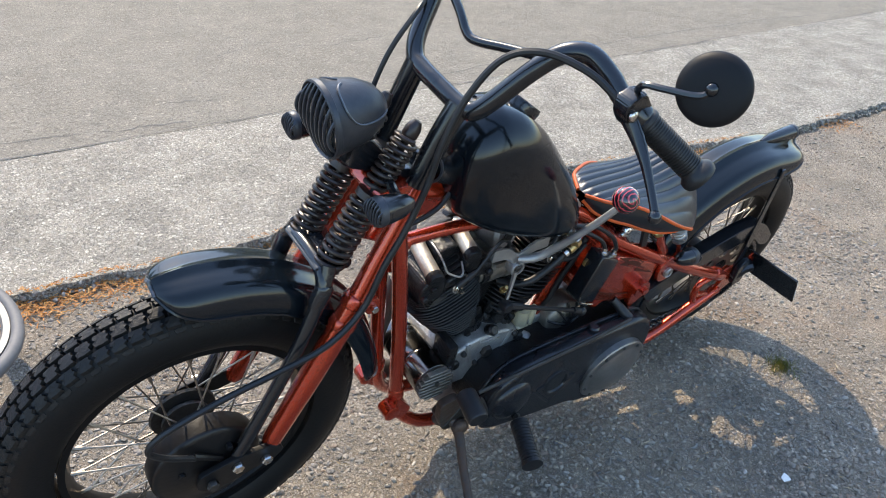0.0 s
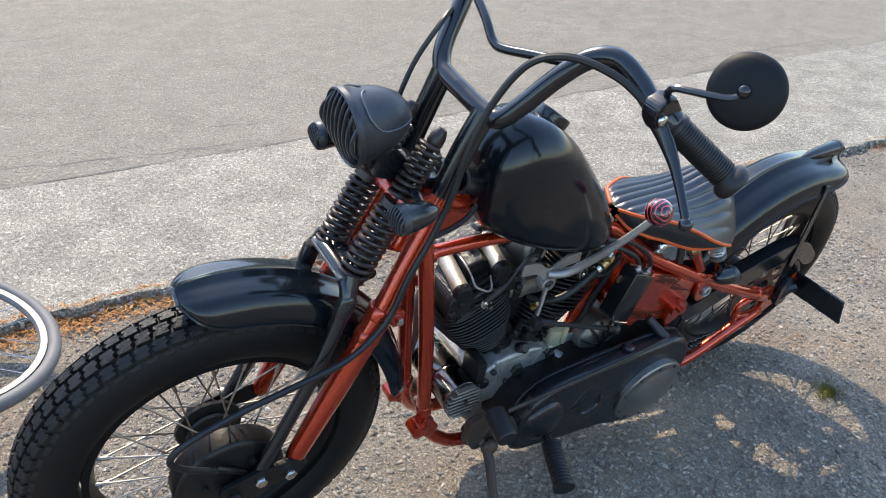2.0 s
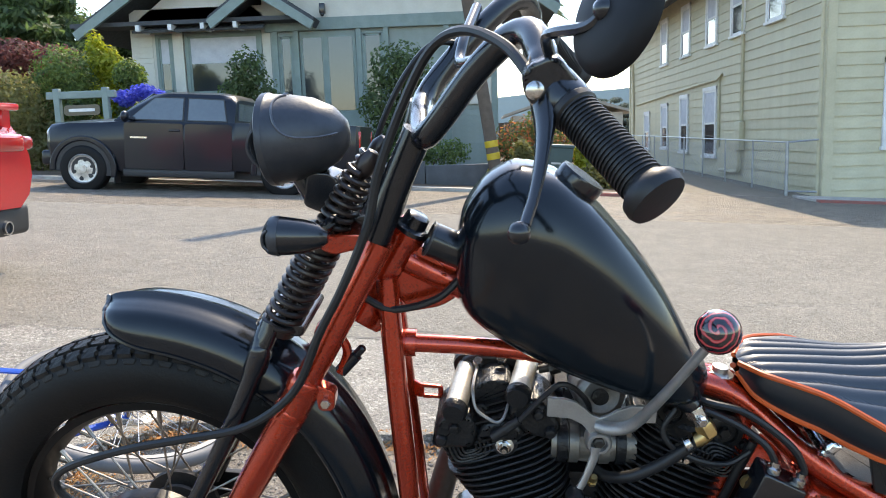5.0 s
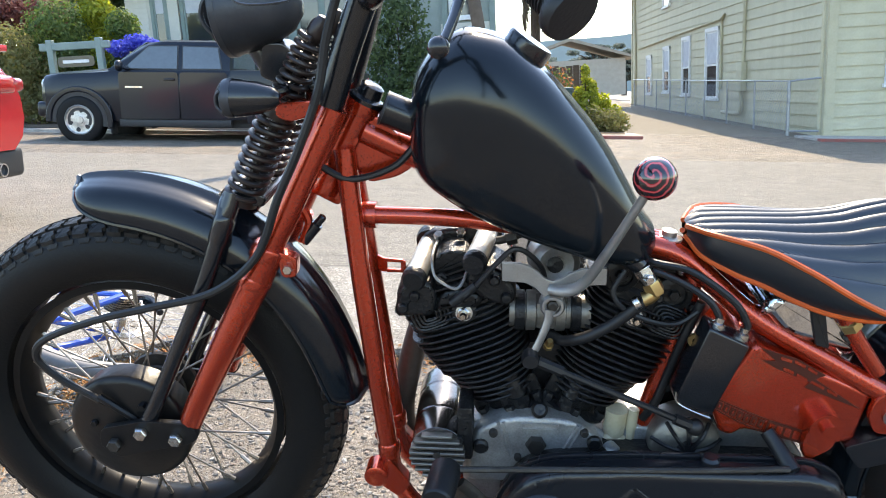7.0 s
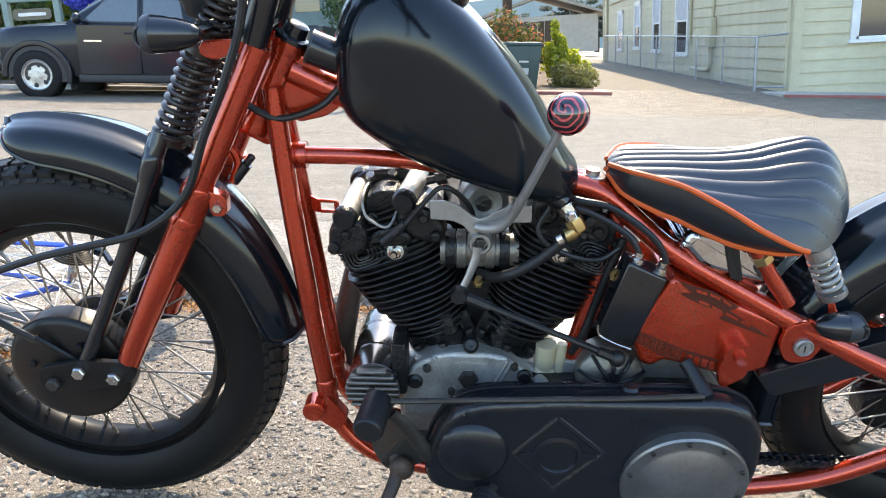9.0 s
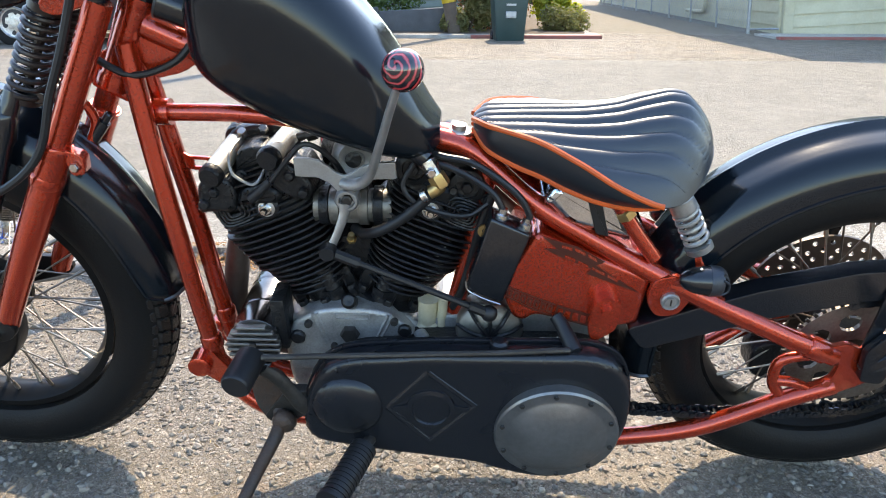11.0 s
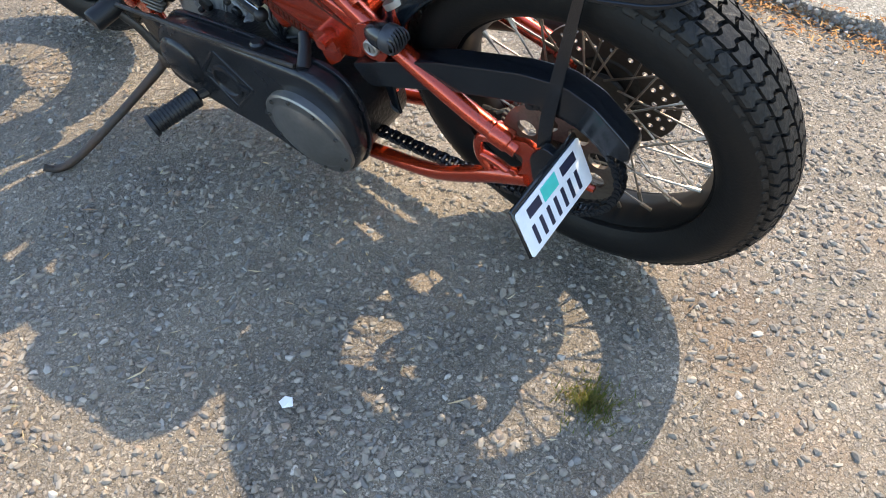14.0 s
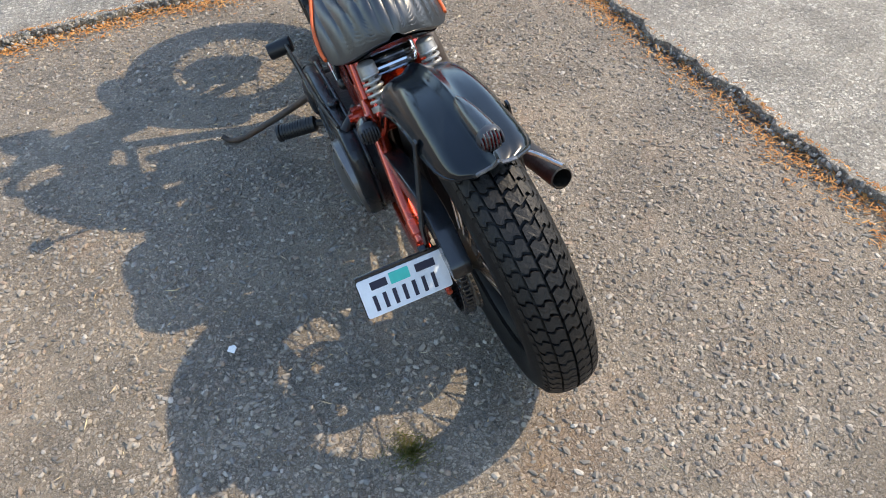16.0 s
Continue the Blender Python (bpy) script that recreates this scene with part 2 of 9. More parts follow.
def part(name, bm, material, parent, label="", smooth=True):
    """One mesh under a thing or under a part of it."""
    return link(name, bm, material, parent, label, smooth)


def raw(verts, faces):
    bm = bmesh.new()
    vs = [bm.verts.new(v) for v in verts]
    for f in faces:
        bm.faces.new([vs[i] for i in f])
    return bm


def join(*bms):
    """Several bmeshes as one."""
    out = bms[0]
    for b in bms[1:]:
        me = bpy.data.meshes.new("tmp")
        b.to_mesh(me)
        b.free()
        out.from_mesh(me)
        bpy.data.meshes.remove(me)
    return out


def move(bm, m):
    bmesh.ops.transform(bm, matrix=m, verts=bm.verts[:])
    return bm


def box(x0, x1, y0, y1, z0, z1, bevel=0.0, segs=2):
    bm = bmesh.new()
    bmesh.ops.create_cube(bm, size=1.0)
    bmesh.ops.transform(bm, matrix=Matrix.LocRotScale(((x0 + x1) / 2, (y0 + y1) / 2, (z0 + z1) / 2), None,
                                                      (x1 - x0, y1 - y0, z1 - z0)), verts=bm.verts[:])
    if bevel:
        bmesh.ops.bevel(bm, geom=bm.edges[:], offset=bevel, segments=segs, affect="EDGES", profile=0.5)
    return bm


def spline(pts, n=8):
    """Points along a smooth curve through pts."""
    P = [Vector(p) for p in pts]
    if len(P) < 3:
        return [P[0].lerp(P[1], i / n) for i in range(n + 1)]
    out = []
    for i in range(len(P) - 1):
        a, b = P[i], P[i + 1]
        p0 = P[i - 1] if i else a * 2 - b
        p3 = P[i + 2] if i + 2 < len(P) else b * 2 - a
        for k in range(n):
            t = k / n
            out.append(0.5 * ((2 * a) + (b - p0) * t + (2 * p0 - 5 * a + 4 * b - p3) * t * t + (3 * a - p0 - 3 * b + p3) * t ** 3))
    return out + [P[-1]]


def tube(pts, radius, segs=12, n=6, smooth=True, caps=True, flat=1.0):
    """A round bar along a curve; radius may be a list (one a point of the curve, spread evenly)."""
    C = spline(pts, n) if smooth else [Vector(p) for p in pts]
    rr = radius if isinstance(radius, (list, tuple)) else [radius, radius]
    verts, faces = [], []
    up = None
    for i, c in enumerate(C):
        d = (C[min(i + 1, len(C) - 1)] - C[max(i - 1, 0)]).normalized()
        if up is None:
            up = d.orthogonal().normalized()
        up = (up - d * up.dot(d)).normalized()
        side = d.cross(up)
        f = i / (len(C) - 1) * (len(rr) - 1)
        k = min(int(f), len(rr) - 2)
        r = rr[k] * (1 - f + k) + rr[k + 1] * (f - k)
        for s in range(segs):
            a = 2 * math.pi * s / segs
            verts.append(c + up * (math.cos(a) * r) + side * (math.sin(a) * r * flat))
    for i in range(len(C) - 1):
        for s in range(segs):
            t = (s + 1) % segs
            faces.append((i * segs + s, i * segs + t, (i + 1) * segs + t, (i + 1) * segs + s))
    if caps:
        faces.append(tuple(range(segs))[::-1])
        faces.append(tuple((len(C) - 1) * segs + s for s in range(segs)))
    return raw(verts, faces)


def lathe(profile, segs=24, at=(0, 0, 0), axis=(0, 0, 1), close=False):
    """profile: (radius, along) pairs turned about the axis through at."""
    q = Vector(axis).normalized().to_track_quat("Z", "Y")
    verts, faces = [], []
    for r, h in profile:
        for s in range(segs):
            a = 2 * math.pi * s / segs
            verts.append(Vector(at) + q @ Vector((math.cos(a) * r, math.sin(a) * r, h)))
    n = len(profile)
    for i in range(n if close else n - 1):
        j = (i + 1) % n
        for s in range(segs):
            t = (s + 1) % segs
            faces.append((i * segs + s, i * segs + t, j * segs + t, j * segs + s))
    if not close:
        if profile[0][0] > 1e-5:
            faces.append(tuple(range(segs))[::-1])
        if profile[-1][0] > 1e-5:
            faces.append(tuple((n - 1) * segs + s for s in range(segs)))
    bm = raw(verts, faces)
    bmesh.ops.remove_doubles(bm, verts=bm.verts[:], dist=1e-6)
    return bm


def slab(outline, y0, y1, bevel=0.0, segs=2):
    """A plate: an outline of (x, z) from y0 to y1."""
    bm = bmesh.new()
    a = [bm.verts.new((x, y0, z)) for x, z in outline]
    b = [bm.verts.new((x, y1, z)) for x, z in outline]
    bm.faces.new(a)
    bm.faces.new(b[::-1])
    for i in range(len(a)):
        j = (i + 1) % len(a)
        bm.faces.new((a[i], b[i], b[j], a[j]))
    bmesh.ops.recalc_face_normals(bm, faces=bm.faces[:])
    if bevel:
        bmesh.ops.bevel(bm, geom=bm.edges[:], offset=bevel, segments=segs, affect="EDGES", profile=0.5)
    return bm


def rounded(pts, r=0.02, n=4):
    """An outline with its corners rounded."""
    out = []
    for i, p in enumerate(pts):
        p, a, b = Vector(p), Vector(pts[i - 1]), Vector(pts[(i + 1) % len(pts)])
        ra = min(r, (a - p).length * 0.45)
        rb = min(r, (b - p).length * 0.45)
        s, e = p + (a - p).normalized() * ra, p + (b - p).normalized() * rb
        for k in range(n + 1):
            t = k / n
            out.append(tuple(s * (1 - t) ** 2 + p * 2 * t * (1 - t) + e * t * t))
    return out


def grid(nu, nv, f, wrap_u=False, wrap_v=False):
    """A sheet of nu by nv points f(u, v), u and v from 0 to 1."""
    verts = [f(i / (nu if wrap_u else nu - 1), j / (nv if wrap_v else nv - 1)) for i in range(nu) for j in range(nv)]
    faces = []
    for i in range(nu if wrap_u else nu - 1):
        for j in range(nv if wrap_v else nv - 1):
            a, b = i * nv + j, i * nv + (j + 1) % nv
            c, d = ((i + 1) % nu) * nv + (j + 1) % nv, ((i + 1) % nu) * nv + j
            faces.append((a, b, c, d))
    return raw(verts, faces)


def thicken(bm, t):
    """Gives a sheet its thickness."""
    bmesh.ops.recalc_face_normals(bm, faces=bm.faces[:])
    bmesh.ops.solidify(bm, geom=bm.faces[:], thickness=t)
    return bm


def coil(a, b, radius, turns, wire, segs=8, steps=18):
    a, b = Vector(a), Vector(b)
    q = (b - a).to_track_quat("Z", "Y")
    h = (b - a).length
    pts = [a + q @ Vector((radius * math.cos(2 * math.pi * k / steps), radius * math.sin(2 * math.pi * k / steps), h * k / (steps * turns)))
           for k in range(int(turns * steps) + 1)]
    return tube(pts, wire, segs, smooth=False)


def bolt(at, axis, r=0.008, h=0.008, sides=6):
    return lathe([(r * 0.9, 0), (r, h * 0.15), (r, h * 0.8), (r * 0.82, h)], sides, at, axis)


def ball(at, r, u=16, v=10, scale=(1, 1, 1)):
    bm = bmesh.new()
    bmesh.ops.create_uvsphere(bm, u_segments=u, v_segments=v, radius=r)
    return move(bm, Matrix.LocRotScale(at, None, scale))


def lerp_list(table, x):
    """Smooth reading of (x, a, b, ...) rows: a cubic through them whose slopes never overshoot."""
    if x <= table[0][0]:
        return table[0][1:]
    for i, (p, q) in enumerate(zip(table, table[1:])):
        if x <= q[0]:
            h = q[0] - p[0]
            t = (x - p[0]) / h
            out = []
            for k in range(1, len(p)):
                d = (q[k] - p[k]) / h
                dp = (p[k] - table[i - 1][k]) / (p[0] - table[i - 1][0]) if i else d
                dn = (table[i + 2][k] - q[k]) / (table[i + 2][0] - q[0]) if i + 2 < len(table) else d
                m0 = 0.0 if dp * d <= 0 else 2 * dp * d / (dp + d)
                m1 = 0.0 if dn * d <= 0 else 2 * dn * d / (dn + d)
                out.append((2 * t ** 3 - 3 * t * t + 1) * p[k] + (t ** 3 - 2 * t * t + t) * h * m0 + (3 * t * t - 2 * t ** 3) * q[k] + (t ** 3 - t * t) * h * m1)
            return tuple(out)
    return table[-1][1:]


def empty(name, m, label, category, group="", kind=""):
    e = new(name)
    e.empty_display_size = 0.1
    e.matrix_world = m
    return tagged(e, label, category, group, kind)

# ---- ground, pavement, road ----
GRAVEL = ground_mat("exposed_aggregate_asphalt", [(0.095, 0.086, 0.076), (0.29, 0.245, 0.190), (0.155, 0.138, 0.118), (0.40, 0.340, 0.265), (0.21, 0.180, 0.146), (0.33, 0.275, 0.215)],
                    (0.145, 0.116, 0.082), 112, 0.62, (0.300, 0.235, 0.160), 1.0, 0.42, 0.18, 0.66)
CONCRETE = ground_mat("weathered_concrete", [(0.22, 0.20, 0.175), (0.42, 0.385, 0.32), (0.13, 0.118, 0.105), (0.56, 0.52, 0.44), (0.30, 0.275, 0.235)],
                      (0.20, 0.178, 0.142), 78, 0.65, (0.27, 0.24, 0.19), 1.0, 0.35, 0.0, 0.7)
ROADM = ground_mat("worn_grey_asphalt", [(0.190, 0.168, 0.133), (0.245, 0.217, 0.172), (0.116, 0.102, 0.082), (0.33, 0.294, 0.236)],
                   (0.167, 0.150, 0.121), 70, 0.55, (0.218, 0.198, 0.161), 0.8, 0.4, 0.0, 0.85, 0.45)
WALKM = ground_mat("pale_sidewalk_concrete", [(0.36, 0.345, 0.31), (0.42, 0.40, 0.36), (0.30, 0.285, 0.26)], (0.37, 0.35, 0.315), 60, 0.4, (0.29, 0.27, 0.24), 0.2, 0.35)
DIRT = mat("bare_soil", (0.14, 0.10, 0.065), 0.95, 0, (0.085, 0.062, 0.04), 3, 0.6, 0.5, 30)
REDKERB = mat("faded_red_kerb_paint", (0.30, 0.075, 0.06), 0.7, 0, (0.22, 0.13, 0.11), 6, 0.8, 0.2, 40)
TAR = mat("crack_filler", (0.10, 0.095, 0.088), 0.8)
FALL = math.tan(radians(3.5))


def ground_height(x):
    """The street's own fall, levelling out far off."""
    return -FALL * max(-70.0, min(70.0, x))


xs = [-2500, -400, -70, -30, -12, -6, -3, -1, 1, 3, 6, 12, 30, 70, 400, 2500]
ys = [-2500, -300, -40, -8, 0, 4, 10, 20, 60, 300, 2500]
bm = raw([(x, y, ground_height(x) - 0.006) for x in xs for y in ys],
         [(i * len(ys) + j, (i + 1) * len(ys) + j, (i + 1) * len(ys) + j + 1, i * len(ys) + j + 1)
          for i in range(len(xs) - 1) for j in range(len(ys) - 1)])
tagged(link("ground", bm, GRAVEL, smooth=False), "grey-brown worn asphalt with exposed pebbles", "ground", kind="structure")


def on_street(ob):
    ob.matrix_world = STREET
    return ob


def sheet(name, outline, z0, z1, material, label, category="ground"):
    """A flat layer with an outline in plan and a real edge."""
    bm = bmesh.new()
    top = [bm.verts.new((x, y, z1)) for x, y in outline]
    low = [bm.verts.new((x, y, z0)) for x, y in outline]
    bm.faces.new(top)
    for i in range(len(top)):
        j = (i + 1) % len(top)
        bm.faces.new((top[i], top[j], low[j], low[i]))
    bmesh.ops.triangulate(bm, faces=[f for f in bm.faces if len(f.verts) > 4])
    return tagged(on_street(link(name, bm, material, smooth=False)), label, category, kind="structure")


# the older concrete strip round the pocket in which the motorcycle stands; its broken edge is ragged
rng = random.Random(4)


def ragged(points, step=0.035, jag=0.020):
    out = []
    for (ax, ay), (bx, by) in zip(points, points[1:]):
        L = math.hypot(bx - ax, by - ay)
        n = max(2, int(L / step))
        nx, ny = -(by - ay) / L, (bx - ax) / L
        for k in range(n):
            t = k / n
            d = jag * (noise.noise(Vector((ax + (bx - ax) * t, ay + (by - ay) * t, 3.0)) * 5.0) * 1.3 + rng.uniform(-0.6, 0.6))
            out.append((ax + (bx - ax) * t + nx * d, ay + (by - ay) * t + ny * d))
    return out


lip = ragged([(-0.50, -1.30), (-0.56, -0.85), (-0.62, -0.3), (-0.64, 0.5), (-0.62, 1.0), (-0.45, 1.20), (0.3, 1.165), (1.0, 1.155), (1.6, 1.14), (2.3, 1.03), (3.6, 0.86), (5.5, 0.84), (9.0, 0.9)])
EDGE = lip
bm = bmesh.new()
top_in = [bm.verts.new((x, y, 0.030 + 0.006 * noise.noise(Vector((x * 7, y * 7, 0))))) for x, y in lip]
low_in = [bm.verts.new((x - 0.012 * rng.random(), y - 0.014 * rng.random() if x > -0.4 else y, -0.02)) for x, y in lip]
for i in range(len(lip) - 1):
    bm.faces.new((low_in[i], low_in[i + 1], top_in[i + 1], top_in[i]))
# back row a little behind the lip, then far rows
back = []
for (x, y), v in zip(lip, top_in):
    bx = x - 0.16 if y < 1.0 and x < -0.4 else x
    by = y + 0.16 if not (y < 1.0 and x < -0.4) else y
    back.append(bm.verts.new((bx, by, 0.034)))
for i in range(len(lip) - 1):
    bm.faces.new((top_in[i], top_in[i + 1], back[i + 1], back[i]))
outer = []
for v in back:
    if v.co.x < -0.55:
        outer.append(bm.verts.new((-9.0, v.co.y if v.co.y < 1.1 else 2.29, 0.034)))
    else:
        outer.append(bm.verts.new((v.co.x, 2.29 + 0.02 * noise.noise(Vector((v.co.x * 2, 0, 0))), 0.030)))
for i in range(len(lip) - 1):
    if (outer[i].co.x < -5) == (outer[i + 1].co.x < -5):
        bm.faces.new((back[i], back[i + 1], outer[i + 1], outer[i]))
    else:
        c = bm.verts.new((-9.0, 2.29, 0.034))
        bm.faces.new((back[i], back[i + 1], outer[i + 1], c, outer[i]))
bmesh.ops.triangulate(bm, faces=bm.faces[:])
tagged(on_street(link("pavement", bm, CONCRETE, smooth=False)), "weathered pale concrete strip with a broken raised edge", "pavement", kind="structure")

road_edge = [(x, 2.28 + 0.02 * noise.noise(Vector((x * 1.5, 1, 0)))) for x in np.arange(-40, 40.1, 0.5)]
sheet("road", road_edge + [(40, 6.5), (-40, 6.5)], -0.01, 0.026, ROADM, "sun-bleached grey asphalt street with fine cracks", "road")

# the far half of the road falls to its gutter
bm = raw([(-60, 6.5, 0.026), (60, 6.5, 0.026), (60, 12.6, -0.075), (-60, 12.6, -0.075)], [(0, 1, 2, 3)])
tagged(on_street(link("road_far_lane", bm, ROADM, smooth=False)), "sun-bleached grey asphalt lane across the street", "road", kind="structure")
# far kerb, pavement and drive
kerb_y = lambda x: 12.45 - 0.004 * x
sheet("kerb_far", [(-40, kerb_y(-40)), (1.2, kerb_y(1.2)), (1.2, kerb_y(1.2) + 0.16), (-40, kerb_y(-40) + 0.16)], -0.12, 0.06, WALKM, "grey concrete kerb across the street", "kerb")
sheet("kerb_red", [(1.2, kerb_y(1.2)), (3.5, kerb_y(3.5)), (3.5, kerb_y(3.5) + 0.16), (1.2, kerb_y(1.2) + 0.16)], -0.12, 0.05, REDKERB, "faded red painted kerb across the street", "kerb")
sheet("kerb_east", [(6.6, kerb_y(6.6)), (40, kerb_y(40)), (40, kerb_y(40) + 0.16), (6.6, kerb_y(6.6) + 0.16)], -0.12, 0.04, REDKERB, "faded red painted kerb beside the clapboard building", "kerb")
sheet("pavement_far", [(-40, kerb_y(-40) + 0.16), (3.5, kerb_y(3.5) + 0.16), (3.5, 13.2), (-40, 13.5)], -0.12, 0.056, WALKM, "pale concrete footpath across the street", "pavement")
sheet("pavement_east", [(6.6, kerb_y(6.6) + 0.16), (40, kerb_y(40) + 0.16), (40, 13.6), (6.6, 13.6)], -0.12, 0.036, WALKM, "pale concrete footpath before the clapboard building", "pavement")
sheet("road_line", [(8.6, 9.6), (12.6, 9.56), (12.6, 9.70), (8.6, 9.72)], -0.03, -0.019, mat("worn_white_line", (0.62, 0.61, 0.58), 0.7, 0, (0.35, 0.34, 0.32), 8, 0.7), "worn white painted road line", "road line")

# ---- motorcycle ----
# built upright in its own frame: x runs to the rear, front contact patch at the origin; then leaned on its stand
BIKE = STREET @ pose(0, 0.075, 0, 11, 0, -1.6)
bike = empty("motorcycle", BIKE, "black and candy-red custom motorcycle leaning on its side stand", "motorcycle")
FAX, RAX = Vector((0.006, 0.0, 0.342)), Vector((1.475, 0.0, 0.326))


def make_wheel(name, axle, R, width, label, seed, rear=False):
    hub = part(name, join(lathe([(0.012, -0.10), (0.012, -0.07), (0.030, -0.066), (0.046, -0.05), (0.046, -0.043), (0.026, -0.036), (0.024, 0.036),
                                 (0.046, 0.043), (0.046, 0.05), (0.030, 0.066), (0.012, 0.07), (0.012, 0.10)], 28, axis=(0, 1, 0))), DARKST, bike, label)
    hub.location = axle
    rim_r = 0.226
    hw = width / 2
    rw = 0.037 * width / 0.128
    # carcass
    prof = []
    for k in range(29):
        a = -2.35 + 4.70 * k / 28
        cx = R - 0.056
        r = cx + 0.054 * math.cos(a) * (1.0 if math.cos(a) > 0 else 1.06)
        y = hw * math.sin(a)
        r = min(r, R - 0.008)
        prof.append((max(r, rim_r - 0.008), y))
    tyre = part("tyre", lathe(prof, 96, axis=(0, 1, 0), close=True), RUBBER, hub, "black rubber tyre with a chunky vintage tread")
    # tread blocks: two staggered rows either side of a centre groove and a shoulder row
    verts, faces = [], []
    P = 72
    shape_c = [(0.06, 0.06), (0.50, 0.04), (0.90, 0.06), (0.96, 0.30), (0.80, 0.45), (1.02, 0.62), (0.98, 0.92), (0.55, 0.97), (0.12, 0.94), (0.20, 0.62), (-0.02, 0.45), (0.10, 0.30)]
    shape_s = [(0.10, 0.06), (0.55, 0.02), (0.92, 0.10), (0.88, 0.55), (0.80, 1.0), (0.22, 1.0), (0.12, 0.55)]

    if rear:  # worn road tread: close zigzag blocks with thin grooves
        zig = [(0.0, 0.0), (0.25, 0.16), (0.45, 0.20), (0.60, -0.04), (0.80, 0.0), (1.0, 0.18)]
        shape_c = [(z, v) for v, z in zig] + [(0.86 + z, v) for v, z in reversed(zig)]
        shape_s = [(0.0, 0.0), (0.12, 0.5), (0.05, 1.0), (0.78, 1.0), (0.90, 0.5), (0.80, 0.0)]

    def rad(v):
        """Surface radius of the tread at v (0 centre, 1 edge of the sidewall)."""
        return R - 0.008 - 0.034 * v ** 2.4

    for side in (-1, 1):
        for row, (v0, v1, sh, off, lift) in enumerate([(0.02, 0.36, shape_c, 0.0 if side < 0 else 0.5, 0.010), (0.39, 0.70, shape_c, 0.35 if side < 0 else 0.85, 0.0095), (0.72, 0.83, shape_s, 0.1 if side < 0 else 0.6, 0.0055)]):
            for p in range(P):
                base = len(verts)
                n = len(sh)
                for lev in (0, 1):
                    for (su, sv) in sh:
                        if lev:
                            su, sv = 0.5 + (su - 0.5) * 0.94, 0.5 + (sv - 0.5) * 0.94
                        v = v0 + (v1 - v0) * sv
                        a = 2 * math.pi * (p + off + su * 0.94) / P
                        r = rad(v) - 0.003 + lev * (lift + 0.003 - 0.003 * v)
                        y = side * hw * 0.97 * math.sin(v * 1.28) * 1.02
                        verts.append((math.cos(a) * r, y, math.sin(a) * r))
                faces.append([base + n + k for k in range(n)])
                for k in range(n):
                    j = (k + 1) % n
                    faces.append([base + k, base + j, base + n + j, base + n + k])
    tagged(part("tread", raw(verts, faces), TREAD, tyre, "dusty block tread", smooth=False), kind="stuff")
    section = [(0.006, -0.89), (0.008, -1.0), (-0.004, -1.03), (-0.010, -0.76), (-0.014, -0.38), (-0.018, 0.0), (-0.014, 0.38), (-0.010, 0.76), (-0.004, 1.03), (0.008, 1.0), (0.006, 0.89), (-0.002, 0.0)]
    part("rim", lathe([(rim_r + dr, f * rw) for dr, f in section], 72, axis=(0, 1, 0), close=True),
         RIMB, hub, "black wheel rim")
    for side in (-1, 1):
        for k in range(20):
            lead = 1 if k % 2 else -1
            a0 = 2 * math.pi * (k + (0.5 if side > 0 else 0)) / 20
            a1 = a0 + lead * 0.62
            h = (0.043 * math.cos(a0), side * (0.046 + 0.004 * lead), 0.043 * math.sin(a0))
            r = rim_r - 0.020
            e = (r * math.cos(a1), side * 0.010, r * math.sin(a1))
            d = Vector(e) - Vector(h)
            part("spoke", join(tube([h, e], 0.0018, 6, n=1, smooth=False), tube([Vector(e) - d.normalized() * 0.018, Vector(e) + d.normalized() * 0.004], 0.0036, 6, smooth=False)), SPOKE, hub)
    return hub


front = make_wheel("front_wheel", FAX, 0.336, 0.106, "front wheel with laced spokes, black rim and block tyre", 1)
rear = make_wheel("rear_wheel", RAX, 0.324, 0.128, "rear wheel with laced spokes, black rim and block tyre", 2, rear=True)
front.rotation_euler = (radians(0.8), 0, 0)
for ob in front.children:  # the laced rim sits off the drum, towards the far side
    ob.location.y += 0.028
rear.location.y += 0.020
rear.rotation_euler = (radians(4.5), 0, 0)
# front drum brake with cooling holes on its far plate
part("brake_drum", join(lathe([(0.030, 0.022), (0.094, 0.024), (0.100, 0.030), (0.100, 0.064), (0.096, 0.070), (0.088, 0.073), (0.060, 0.079), (0.022, 0.082), (0.0, 0.082)], 44, axis=(0, -1, 0)),
                        bolt((0.035, -0.076, 0.055), (0, -1, 0), 0.007, 0.012), bolt((-0.05, -0.076, 0.02), (0, -1, 0), 0.006, 0.01),
                        tube([(0.02, -0.082, 0.03), (-0.01, -0.088, 0.06), (-0.03, -0.088, 0.075)], 0.006, 8)), DRUM, front, "grimy black drum brake backing plate")
part("hub_plate", lathe([(0.03, 0.058), (0.062, 0.060), (0.064, 0.066), (0.03, 0.068)], 32, axis=(0, 1, 0)), DARKST, front)


